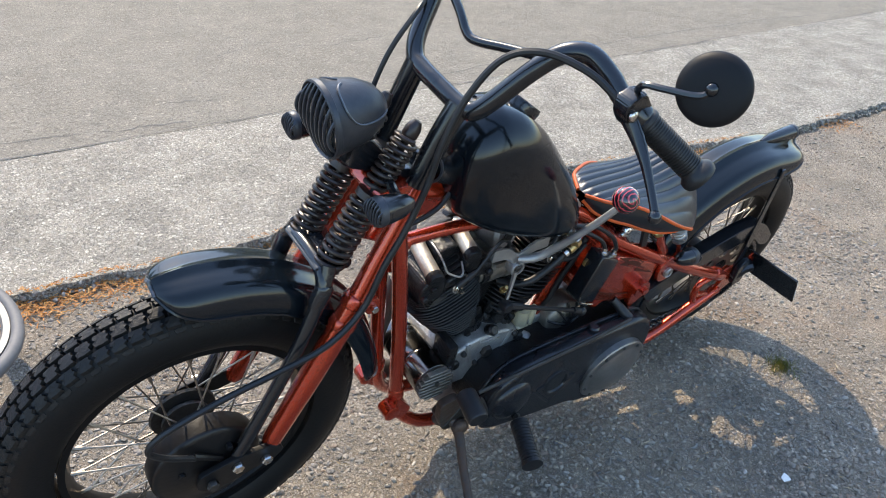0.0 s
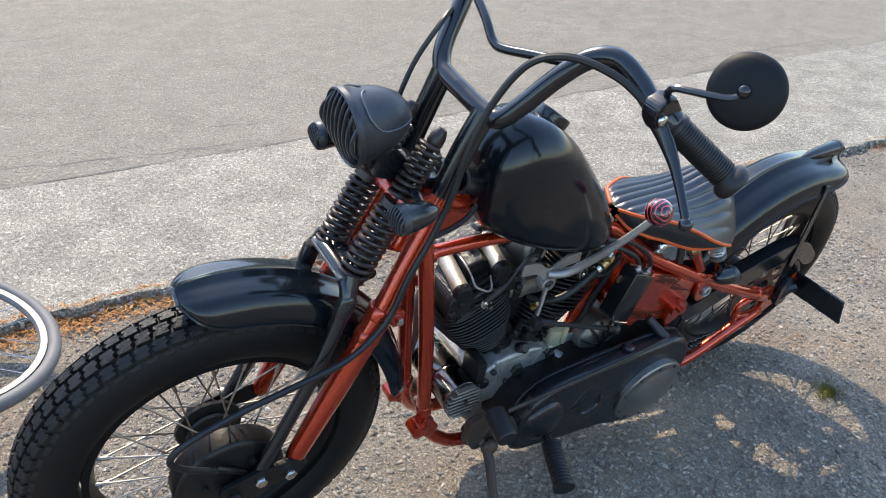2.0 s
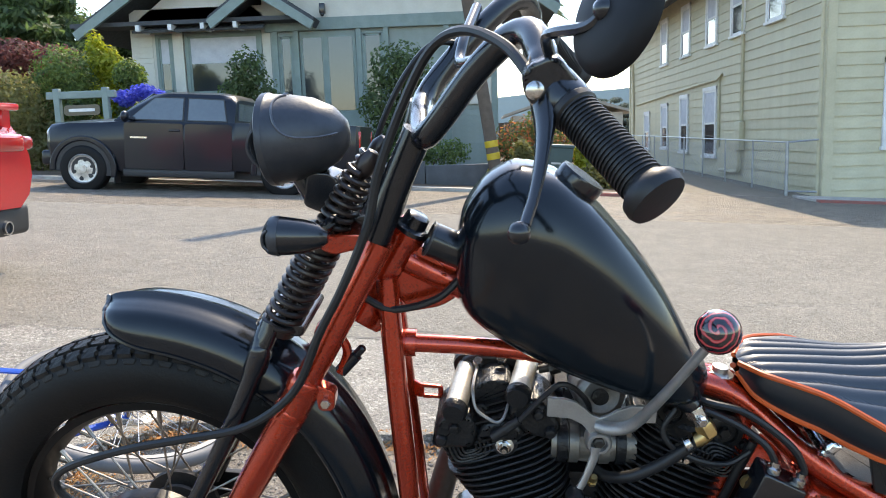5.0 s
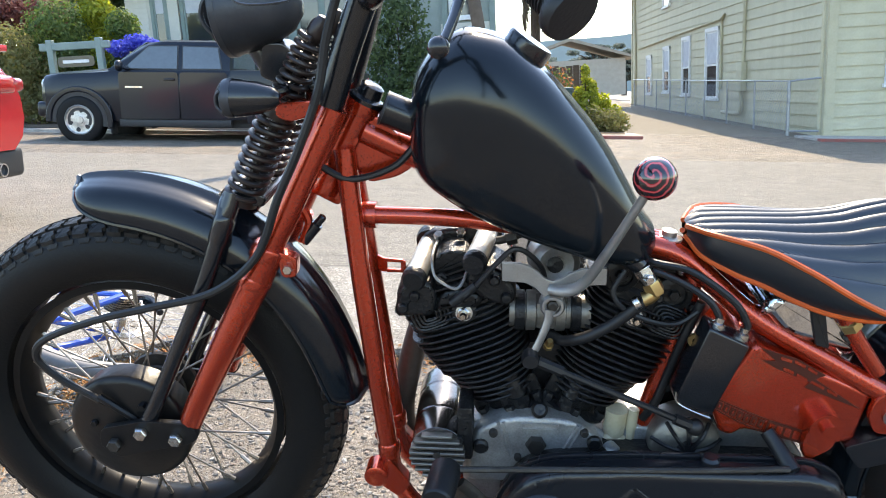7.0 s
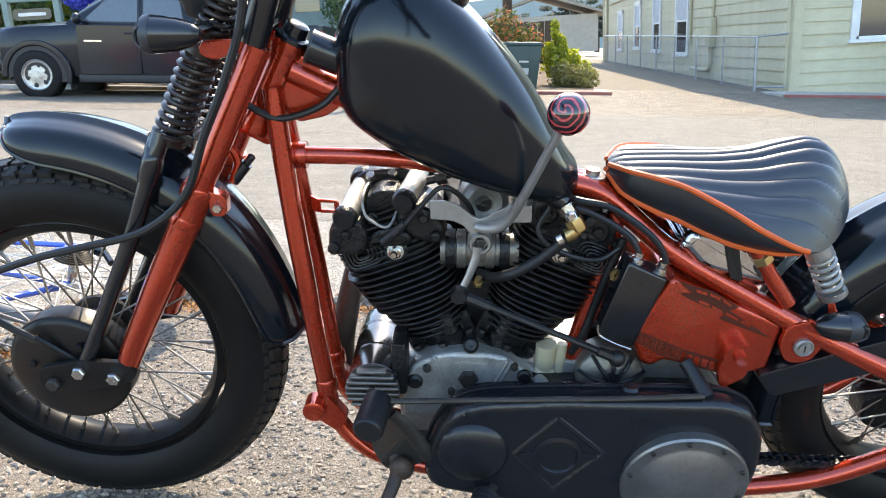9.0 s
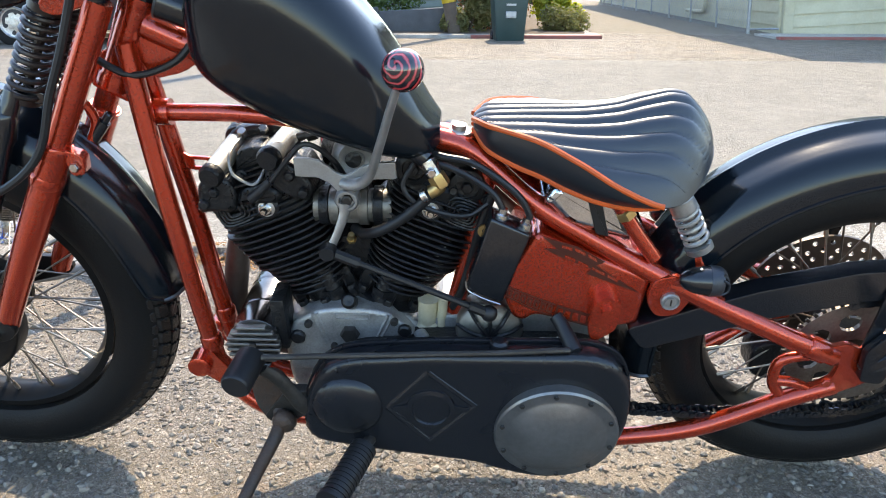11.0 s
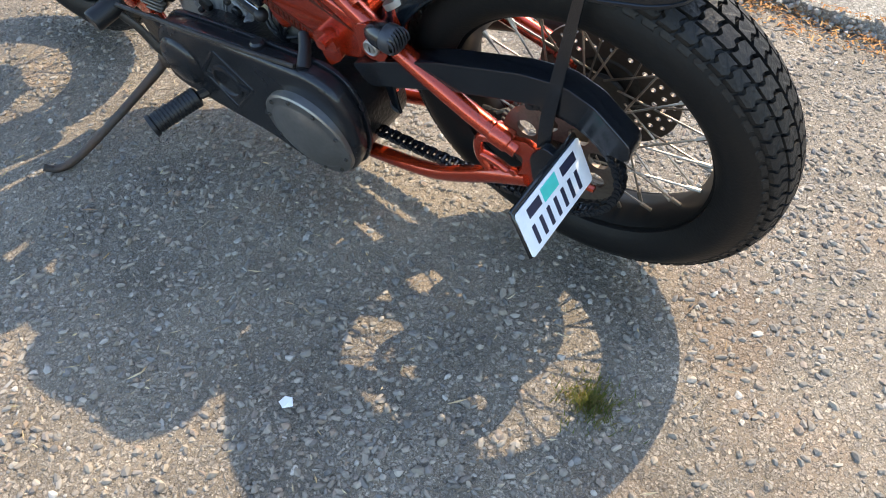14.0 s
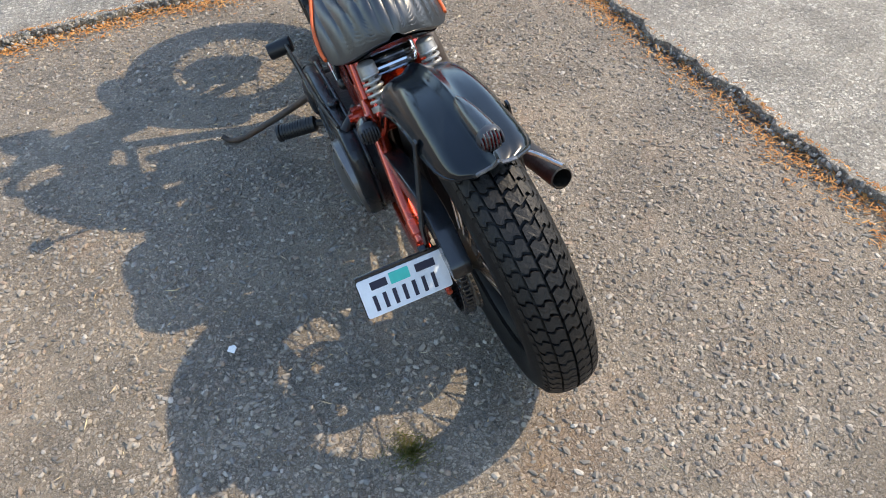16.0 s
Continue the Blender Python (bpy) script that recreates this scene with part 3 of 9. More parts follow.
def holed_disc(r0, r1, y0, y1, holes, hr, hole_at, segs_out=72):
    """A flat ring with round holes cut through it."""
    bm = bmesh.new()
    bmesh.ops.create_circle(bm, segments=segs_out, radius=r1)
    bmesh.ops.create_circle(bm, segments=segs_out // 2, radius=r0)
    for ring_r, count, ph in hole_at:
        for k in range(count):
            a = 2 * math.pi * (k + ph) / count
            c = bmesh.ops.create_circle(bm, segments=10, radius=hr)["verts"]
            bmesh.ops.translate(bm, verts=c, vec=(ring_r * math.cos(a), ring_r * math.sin(a), 0))
    bmesh.ops.triangle_fill(bm, use_beauty=True, use_dissolve=False, edges=bm.edges[:])

    def inside(p):
        if p.length < r0 * 0.99:
            return True
        for ring_r, count, ph in hole_at:
            for k in range(count):
                a = 2 * math.pi * (k + ph) / count
                if (p - Vector((ring_r * math.cos(a), ring_r * math.sin(a), 0))).length < hr * 0.75:
                    return True
        return False

    bad = [f for f in bm.faces if inside(f.calc_center_median())]
    bmesh.ops.delete(bm, geom=bad, context="FACES")
    ex = bmesh.ops.extrude_face_region(bm, geom=bm.faces[:])
    bmesh.ops.translate(bm, verts=[v for v in ex["geom"] if isinstance(v, bmesh.types.BMVert)], vec=(0, 0, y1 - y0))
    return move(bm, Matrix.Translation((0, y0, 0)) @ Matrix.Rotation(radians(-90), 4, "X"))


DISCM = mat("heat_browned_disc_steel", (0.15, 0.125, 0.108), 0.42, 0.8, (0.075, 0.058, 0.048), 16, 0.7, 0.1, 120)
SPROCK = mat("worn_sprocket_steel", (0.30, 0.265, 0.23), 0.48, 0.85, (0.15, 0.115, 0.09), 20, 0.6, 0.1, 120)
part("sprocket", holed_disc(0.030, 0.103, -0.084, -0.077, 5, 0.0175, [(0.066, 8, 0.64)]), SPROCK, rear, "dull steel rear sprocket with round cut-outs", smooth=False)
teeth = bmesh.new()
for k in range(48):
    a = 2 * math.pi * k / 48
    teeth = join(teeth, move(box(-0.003, 0.003, -0.083, -0.078, 0.100, 0.110, 0.001, 1), Matrix.Rotation(a, 4, "Y")))
tagged(part("sprocket_teeth", teeth, DARKST, rear, smooth=False), kind="stuff")
part("brake_disc", holed_disc(0.055, 0.125, 0.070, 0.075, 5, 0.0048, [(0.112, 24, 0.0), (0.096, 24, 0.5), (0.080, 16, 0.2)]), DISCM, rear, "drilled brown-grey steel brake disc", smooth=False)
part("disc_carrier", lathe([(0.02, 0.060), (0.058, 0.066), (0.060, 0.070), (0.02, 0.072)], 30, axis=(0, 1, 0)), DARKST, rear)
part("brake_caliper", join(slab(rounded([(1.372, 0.232), (1.400, 0.250), (1.500, 0.244), (1.532, 0.226), (1.528, 0.178), (1.490, 0.164), (1.400, 0.166), (1.374, 0.182)], 0.016), 0.052, 0.108, 0.006, 3),
                           bolt((1.40, 0.108, 0.205), (0, 1, 0), 0.010, 0.008), bolt((1.50, 0.108, 0.205), (0, 1, 0), 0.010, 0.008)), CASTB, bike, "black brake caliper")


# -- mudguards
def guard(center, table, a0, a1, yc, material, name, label, rib=0.0):
    """A pressed mudguard: radius table over the angle, rounded section with skirts and a rolled edge."""
    def f(u, v):
        a = radians(a0 + (a1 - a0) * u)
        r, hw, skirt = lerp_list(table, u)
        s = v * 2 - 1
        e = max(0.0, abs(s) - 0.45) / 0.55
        y = hw * (s / 0.8 if abs(s) < 0.45 else math.copysign(0.5625 + 0.4375 * math.sin(e * math.pi / 2), s))
        dr = -0.010 * (s * 1.6) ** 2 if abs(s) < 0.45 else -0.010 * 0.52 - skirt * (1 - math.cos(e * math.pi / 2)) ** 0.9 * 1.0
        dr += rib * math.exp(-(s / 0.10) ** 2)
        rr = r + dr
        return (center.x + rr * math.cos(a), yc + y, center.z + rr * math.sin(a))
    sheet_bm = grid(64, 33, f)
    ob = part(name, thicken(sheet_bm, 0.0025), material, bike, label)
    for v in (0.0, 1.0):
        part("rolled_edge", tube([f(i / 60, v) for i in range(61)], 0.0034, 6, smooth=False), material, ob)
    # end beads take a paler colour that stands for the sky's reflection
    for u in (0.0, 1.0):
        part("rolled_edge", tube([f(u, i / 24) for i in range(25)], 0.0036, 6), BEAD, ob, "bead paled to stand for sky reflection")
    return ob


guard(FAX, [(0.0, 0.397, 0.020, 0.004), (0.006, 0.399, 0.031, 0.009), (0.016, 0.401, 0.044, 0.016), (0.035, 0.403, 0.056, 0.028), (0.06, 0.404, 0.063, 0.036), (0.09, 0.405, 0.067, 0.043), (0.14, 0.405, 0.069, 0.048), (0.25, 0.404, 0.070, 0.049), (0.5, 0.397, 0.071, 0.047), (0.85, 0.380, 0.070, 0.045), (0.97, 0.378, 0.066, 0.040), (1.0, 0.378, 0.052, 0.02)],
      97, 7, 0.012, TANKB, "front_mudguard", "satin black pressed steel front mudguard", rib=0.006)
guard(RAX, [(0.0, 0.368, 0.070, 0.040), (0.3, 0.362, 0.078, 0.052), (0.6, 0.357, 0.080, 0.055), (0.84, 0.362, 0.080, 0.050), (0.93, 0.372, 0.077, 0.038), (0.965, 0.378, 0.071, 0.028), (0.985, 0.381, 0.061, 0.018), (0.995, 0.383, 0.048, 0.010), (1.0, 0.384, 0.032, 0.005)],
      190, 62, 0.0, TANKB, "rear_mudguard", "satin black pressed steel rear mudguard", rib=0.010)
for side in (-1, 1):
    strut = slab(rounded([(1.5100, 0.656), (1.5240, 0.656), (1.4900, 0.440), (1.478, 0.335), (1.456, 0.335), (1.4680, 0.436)], 0.006), side * 0.1075 - 0.0025, side * 0.1075 + 0.0025, 0.001)
    for v in strut.verts:  # leans in to the mudguard's skirt
        v.co.y -= side * 0.026 * max(0.0, (v.co.z - 0.43) / 0.226)
    part("mudguard_strut", strut, BLACK, bike, "flat black mudguard strut")

# -- fork
for side in (-1, 1):
    y = side * 0.082
    rl = part("rear_fork_leg", join(tube([(0.372, side * 0.062, 0.868), (0.300, side * 0.074, 0.725), (0.268, side * 0.080, 0.665)], 0.0185, 14, n=4),
                             tube([(0.274, side * 0.080, 0.672), (0.262, side * 0.081, 0.650), (0.190, side * 0.086, 0.515), (0.128, side * 0.088, 0.395), (0.116, side * 0.088, 0.365)], [0.0235, 0.023, 0.0220, 0.0190, 0.0165], 14, n=4),
                             lathe([(0.022, -0.012), (0.0245, -0.008), (0.0245, 0.008), (0.022, 0.012)], 18, (0.268, side * 0.080, 0.665), (0.105, -side * 0.01, 0.207)),
                             lathe([(0.022, -0.010), (0.0245, -0.006), (0.0245, 0.006), (0.022, 0.010)], 18, (0.246, side * 0.082, 0.622), (0.105, -side * 0.01, 0.207))), RED, bike, "candy red rear fork leg")
    fl = part("front_fork_leg", tube([(0.222, side * 0.060, 0.745), (0.205, side * 0.074, 0.700), (0.163, side * 0.084, 0.598), (0.100, side * 0.090, 0.470), (0.052, side * 0.092, 0.375)], [0.014, 0.013, 0.0125, 0.012, 0.013], 12), BLACK, bike, "black front fork leg")
    part("leg_cap", lathe([(0.012, -0.03), (0.016, -0.02), (0.016, 0.012), (0.010, 0.02)], 12, (0.205, side * 0.075, 0.70), (0.35, 0, 0.9)), BLACK, fl)
    rk = part("rocker", slab(rounded([(-0.028, 0.335), (0.0, 0.312), (0.06, 0.330), (0.122, 0.345), (0.138, 0.362), (0.122, 0.382), (0.05, 0.385), (-0.022, 0.368)], 0.012), side * 0.100 - 0.006, side * 0.100 + 0.006, 0.002), DRUM, bike, "dark forged fork rocker")
    for bx, bz in ((0.0, 0.342), (0.046, 0.366), (0.100, 0.357)):
        part("bolt", bolt((bx, side * 0.106, bz), (0, side, 0), 0.0115, 0.012), STEEL if bx else DARKST, rk)
    # springs: a lower and an upper pair on one rod
    lo0, lo1, up1 = Vector((0.228, side * 0.046, 0.735)), Vector((0.300, side * 0.046, 0.872)), Vector((0.352, side * 0.046, 0.962))
    sp = part("fork_spring", coil(lo0, lo0.lerp(lo1, 0.86), 0.0235, 10, 0.0043), SPRING, bike, "dark brown fork spring")
    sp = part("fork_spring", coil(lo1, lo1.lerp(up1, 0.93), 0.0190, 8.5, 0.0038), SPRING, bike, "dark brown fork spring")
    part("spring_rod", join(tube([lo0, up1], 0.007, 8, n=1, smooth=False), lathe([(0.024, -0.006), (0.024, 0.006)], 20, lo0, lo1 - lo0), lathe([(0.024, -0.006), (0.024, 0.006)], 20, lo0.lerp(lo1, 0.9), lo1 - lo0),
                            lathe([(0.010, -0.012), (0.0135, -0.004), (0.013, 0.010), (0.007, 0.022), (0.0, 0.024)], 14, up1, up1 - lo1)), SPRING, sp)
part("lower_fork_bridge", join(slab(rounded([(0.195, 0.742), (0.215, 0.728), (0.262, 0.724), (0.268, 0.738), (0.24, 0.752)], 0.008), -0.060, 0.060, 0.004),
                               tube([(0.205, -0.08, 0.70), (0.212, -0.05, 0.735), (0.212, 0.05, 0.735), (0.205, 0.08, 0.70)], 0.013, 10)), BLACK, bike, "black lower fork bridge")
part("spring_bridge", slab(rounded([(0.288, 0.858), (0.312, 0.848), (0.366, 0.864), (0.366, 0.880), (0.300, 0.876)], 0.008), -0.070, 0.070, 0.004), RED, bike, "candy red upper fork plate")
part("top_clamp", slab(rounded([(0.332, 0.893), (0.350, 0.878), (0.376, 0.878), (0.381, 0.887), (0.362, 0.896), (0.344, 0.899)], 0.006), -0.050, 0.050, 0.004), BLACK, bike, "black top fork clamp")
# -- frame tubes
part("head_tube", lathe([(0.018, -0.080), (0.025, -0.080), (0.025, -0.062), (0.022, -0.058), (0.022, 0.045), (0.025, 0.049), (0.025, 0.066), (0.018, 0.066)], 22, (0.372, 0, 0.806), (0.47, 0, 0.88)), RED, bike, "candy red head tube")
part("stem_nut", lathe([(0.0255, 0.0), (0.0255, 0.006), (0.018, 0.009), (0.017, 0.024), (0.012, 0.027), (0.0, 0.027)], 24, (0.403, 0, 0.8635), (0.47, 0, 0.88)), BLACK, bike, "black steering stem nut")
part("head_gusset", slab(rounded([(0.360, 0.842), (0.420, 0.846), (0.442, 0.826), (0.470, 0.795), (0.470, 0.772), (0.446, 0.757), (0.404, 0.747), (0.384, 0.775)], 0.010), -0.012, 0.012, 0.004), RED, bike, "candy red frame gusset")
part("head_gusset", slab(rounded([(0.326, 0.786), (0.356, 0.795), (0.384, 0.755), (0.358, 0.710), (0.305, 0.738)], 0.008), -0.010, 0.010, 0.003), RED, bike, "candy red frame gusset")
part("gusset_bolt", lathe([(0.013, 0.0), (0.013, 0.006), (0.008, 0.007), (0.008, 0.003), (0.0, 0.003)], 18, (0.380, -0.012, 0.814), (0, -1, 0)), RED, bike)
part("gusset_bolt", bolt((0.450, -0.012, 0.805), (0, -1, 0), 0.006, 0.006), RED, bike)
part("top_tube", tube([(0.40, 0, 0.822), (0.50, 0, 0.775), (0.66, 0, 0.705), (0.80, 0, 0.662), (0.86, 0, 0.648)], 0.020, 14), RED, bike, "candy red top tube")
part("lower_top_tube", join(tube([(0.392, 0, 0.695), (0.53, 0, 0.692), (0.70, 0, 0.672), (0.80, 0, 0.655)], 0.0135, 12), lathe([(0.02, -0.012), (0.02, 0.012)], 16, (0.40, 0, 0.695), (1, 0, 0))), RED, bike, "candy red lower top tube")
for side in (-1, 1):
    y = side * 0.042
    dt = part("down_tube", tube([(0.372, side * 0.016, 0.800), (0.388, side * 0.034, 0.640), (0.405, y, 0.480), (0.420, y, 0.330), (0.432, y, 0.250), (0.470, side * 0.050, 0.195), (0.54, side * 0.056, 0.160),
                                 (0.74, side * 0.064, 0.130), (0.95, side * 0.072, 0.122), (1.10, side * 0.082, 0.142), (1.24, side * 0.092, 0.178), (1.37, side * 0.100, 0.252), (1.44, side * 0.102, 0.285)], 0.0155, 12), RED, bike, "candy red frame cradle tube")
    part("lug", join(lathe([(0.012, -0.020), (0.019, -0.016), (0.019, 0.016), (0.012, 0.020)], 18, (0.404, side * 0.055, 0.268), (0, 1, 0)), slab(rounded([(0.396, 0.255), (0.44, 0.22), (0.46, 0.25), (0.424, 0.30)], 0.01), side * 0.050 - 0.012, side * 0.050 + 0.012, 0.003)), RED, dt, "red footpeg lug")
    part("collar", lathe([(0.0155, -0.014), (0.0185, -0.010), (0.0185, 0.010), (0.0155, 0.014)], 16, (0.4235, y, 0.305), (0.08, 0, -1)), RED, dt)
    st = part("seat_stay", tube([(0.80, side * 0.010, 0.664), (0.862, side * 0.022, 0.645), (0.955, side * 0.048, 0.572), (1.07, side * 0.070, 0.510), (1.176, side * 0.084, 0.455), (1.33, side * 0.100, 0.385), (1.425, side * 0.104, 0.345)], 0.0165, 12), RED, bike, "candy red rear frame stay")
    part("collar", lathe([(0.0165, -0.018), (0.0195, -0.014), (0.0195, 0.014), (0.0165, 0.018)], 16, (1.395, side * 0.103, 0.3575), (0.92, 0, -0.39)), RED, st)
    ax = part("axle_plate", slab(rounded([(1.405, 0.362), (1.44, 0.372), (1.475, 0.356), (1.535, 0.346), (1.545, 0.318), (1.49, 0.300), (1.44, 0.272), (1.40, 0.258), (1.395, 0.280), (1.43, 0.305), (1.435, 0.335), (1.405, 0.342)], 0.007), side * 0.104 - 0.006, side * 0.104 + 0.006, 0.002), RED, bike, "candy red axle plate")
    part("bolt", bolt((1.475, side * 0.111, 0.335), (0, side, 0), 0.016, 0.014), DARKST, ax)
    part("bolt", bolt((1.42, side * 0.111, 0.30), (0, side, 0), 0.008, 0.008), RED, ax)
    part("brake_bracket", join(tube([(1.365, side * 0.098, 0.255), (1.345, side * 0.098, 0.29), (1.352, side * 0.098, 0.33), (1.40, side * 0.100, 0.345)], 0.0090, 10), tube([(1.345, side * 0.098, 0.29), (1.375, side * 0.100, 0.288), (1.41, side * 0.102, 0.275)], 0.0085, 10)), RED, ax)
    part("adjuster", tube([(1.50, side * 0.106, 0.33), (1.555, side * 0.106, 0.325)], 0.006, 8), RED, ax)
    sh = part("seat_spring", coil((1.168, side * 0.064, 0.578), (1.198, side * 0.064, 0.520), 0.0172, 5.4, 0.0037), SEATSP, bike, "pale grey seat spring")
    part("spring_cap", join(lathe([(0.012, -0.004), (0.0195, -0.002), (0.0200, 0.004), (0.0185, 0.014), (0.0195, 0.018), (0.0165, 0.024), (0.008, 0.028)], 20, (1.168, side * 0.064, 0.578), (-0.46, 0, 0.89)), lathe([(0.022, -0.006), (0.022, 0.004)], 18, (1.199, side * 0.064, 0.517), (-0.5, 0, 0.86)), tube([(1.158, side * 0.064, 0.60), (1.20, side * 0.062, 0.51)], 0.008, 8)), GREYAL, sh, "grey spring caps")
    part("spring_mount", join(tube([(1.20, side * 0.062, 0.508), (1.205, side * 0.075, 0.47), (1.19, side * 0.084, 0.45)], 0.011, 8)), RED, bike)
part("cross_tube", tube([(1.176, -0.084, 0.452), (1.176, 0.084, 0.452)], 0.012, 10, smooth=False), RED, bike)
part("seat_post", join(tube([(0.985, -0.045, 0.572), (1.02, -0.03, 0.540), (1.05, -0.02, 0.50)], 0.010, 10), tube([(1.070, -0.074, 0.592), (1.095, -0.078, 0.553), (1.132, -0.080, 0.503)], 0.012, 10)), RED, bike, "candy red seat bracket")
part("seat_nut", lathe([(0.0125, -0.008), (0.015, -0.006), (0.015, 0.006), (0.0125, 0.008)], 6, (1.082, -0.076, 0.575), (0.45, 0, -0.72)), BRASS, bike, "brass seat nut")
part("seat_tube", tube([(0.885, 0.0, 0.640), (0.870, 0.0, 0.52), (0.835, 0.0, 0.36), (0.80, 0.0, 0.22), (0.79, 0.0, 0.14)], 0.016, 12), RED, bike, "candy red seat tube")
part("frame_tab", join(slab(rounded([(0.396, 0.622), (0.412, 0.612), (0.420, 0.610), (0.420, 0.588), (0.412, 0.588), (0.40, 0.596)], 0.005), 0.030, 0.036, 0.001),
                       *[slab(rounded(q, 0.002, 2), 0.030, 0.036, 0.001) for q in ([(0.418, 0.611), (0.446, 0.609), (0.446, 0.604), (0.418, 0.605)], [(0.418, 0.593), (0.446, 0.592), (0.446, 0.587), (0.418, 0.587)], [(0.441, 0.609), (0.449, 0.606), (0.449, 0.590), (0.441, 0.588)])]), RED, bike, "candy red slotted tab")
part("steering_stop", join(tube([(0.300, -0.056, 0.735), (0.316, -0.054, 0.722), (0.322, -0.052, 0.700), (0.312, -0.056, 0.672)], 0.0065, 8), slab(rounded([(0.282, 0.672), (0.312, 0.662), (0.310, 0.632), (0.288, 0.630)], 0.008), -0.092, -0.070, 0.003)), RED, bike, "candy red steering stop")
part("stop_bolt", join(tube([(0.312, -0.052, 0.672), (0.334, -0.050, 0.698)], 0.0095, 10, n=1, smooth=False), lathe([(0.006, 0.0), (0.006, 0.014), (0.004, 0.016)], 10, (0.334, -0.050, 0.698), (0.6, 0, 0.7))), BLACK, bike, "black stop bolt")
part("stop_nut", bolt((0.299, -0.093, 0.646), (0, -1, 0.1), 0.0075, 0.008), STEEL, bike)

# -- handlebar, risers, controls
rise = part("riser", tube([(0.366, -0.062, 0.872), (0.395, -0.063, 0.950), (0.421, -0.066, 1.012)], 0.0195, 14), BLACK, bike, "black dog-bone handlebar riser")
part("riser", tube([(0.366, 0.062, 0.872), (0.392, 0.060, 0.950), (0.415, 0.052, 1.028)], 0.0195, 14), BLACK, bike, "black dog-bone handlebar riser")
bar_l = [(0.418, -0.010, 1.016), (0.424, -0.060, 1.008), (0.432, -0.088, 1.010), (0.452, -0.105, 1.035), (0.490, -0.130, 1.090), (0.522, -0.152, 1.125), (0.545, -0.182, 1.135), (0.556, -0.222, 1.118), (0.566, -0.262, 1.092), (0.648, -0.361, 1.017)]
bar_r = [(0.418, -0.010, 1.016), (0.414, 0.036, 1.024), (0.416, 0.062, 1.032), (0.432, 0.086, 1.058), (0.478, 0.120, 1.112), (0.520, 0.158, 1.152), (0.545, 0.190, 1.160), (0.560, 0.232, 1.142), (0.572, 0.270, 1.112), (0.650, 0.365, 1.035)]
bars = part("handlebar", join(tube(bar_l, 0.0155, 14, n=7), tube(bar_r, 0.0155, 14, n=7)), BLACK, bike, "gloss black ape-hanger handlebar")
part("cross_brace", join(tube([(0.512, -0.143, 1.112), (0.490, -0.070, 1.098), (0.470, -0.018, 1.088), (0.466, 0.006, 1.092), (0.470, 0.040, 1.115), (0.482, 0.118, 1.150)], 0.0075, 10)), BLACK, bars, "thin black handlebar brace")
for s, a, b in ((-1, Vector((0.580, -0.279, 1.079)), Vector((0.648, -0.361, 1.017))), (1, Vector((0.585, 0.286, 1.099)), Vector((0.650, 0.365, 1.035)))):
    d = (b - a)
    L = d.length
    prof = [(0.019, 0.0), (0.0225, 0.004), (0.0225, 0.010)]
    n = 22
    for k in range(n):
        z = 0.012 + (L - 0.030) * k / n
        st = (L - 0.030) / n
        prof += [(0.0205, z), (0.0205, z + st * 0.35), (0.0188, z + st * 0.45), (0.0188, z + st * 0.9)]
    prof += [(0.0205, L - 0.016), (0.0265, L - 0.010), (0.0275, L - 0.003), (0.0255, L + 0.003), (0.0, L + 0.004)]
    part("grip", lathe(prof, 24, a, d), GRIP, bars, "ribbed black rubber grip")
lev = part("lever_clamp", join(slab(rounded([(0.536, 1.112), (0.566, 1.125), (0.590, 1.098), (0.584, 1.068), (0.556, 1.066), (0.538, 1.088)], 0.010), -0.285, -0.252, 0.006),
                               lathe([(0.021, -0.018), (0.023, -0.012), (0.023, 0.012), (0.021, 0.018)], 18, (0.572, -0.268, 1.086), (0.82, -0.99, -0.76))), BLACK, bars, "black lever clamp")
for p in ((0.548, -0.286, 1.092), (0.577, -0.286, 1.090)):
    part("screw", lathe([(0.0085, 0), (0.0085, 0.003), (0.006, 0.005), (0.0, 0.0055)], 14, p, (0.05, -1, 0.1)), STEEL, lev, "bright screw head")
part("lever", join(tube([(0.556, -0.276, 1.082), (0.558, -0.300, 1.062), (0.555, -0.328, 1.040), (0.549, -0.356, 1.016), (0.541, -0.381, 0.996)], [0.013, 0.0105, 0.0075, 0.0062, 0.0062], 10, flat=0.75), ball((0.537, -0.387, 0.992), 0.0098, 14, 10)), BLACK, lev, "black ball-end hand lever")
mst = part("mirror", lathe([(0.0, 0.013), (0.018, 0.0125), (0.039, 0.010), (0.047, 0.005), (0.0495, 0.0), (0.0495, -0.004), (0.046, -0.005), (0.0, -0.005)], 40, (0.604, -0.352, 1.160), (-0.85, -0.42, 0.30)), mat("matt_black_mirror_shell", (0.008, 0.008, 0.009), 0.55, 0.0, spec=0.25), bike, "round matt black mirror")
part("mirror_glass", lathe([(0.0455, -0.0055), (0.0455, -0.0062), (0.0, -0.0062)], 40, (0.604, -0.352, 1.160), (-0.85, -0.42, 0.30)), CHROME, mst)
part("mirror_stem", join(tube([(0.566, -0.262, 1.108), (0.556, -0.278, 1.135), (0.562, -0.305, 1.143), (0.584, -0.345, 1.150), (0.596, -0.356, 1.162)], 0.0052, 8), ball((0.595, -0.355, 1.163), 0.010, 12, 8)), BLACK, mst, "thin black mirror stem")
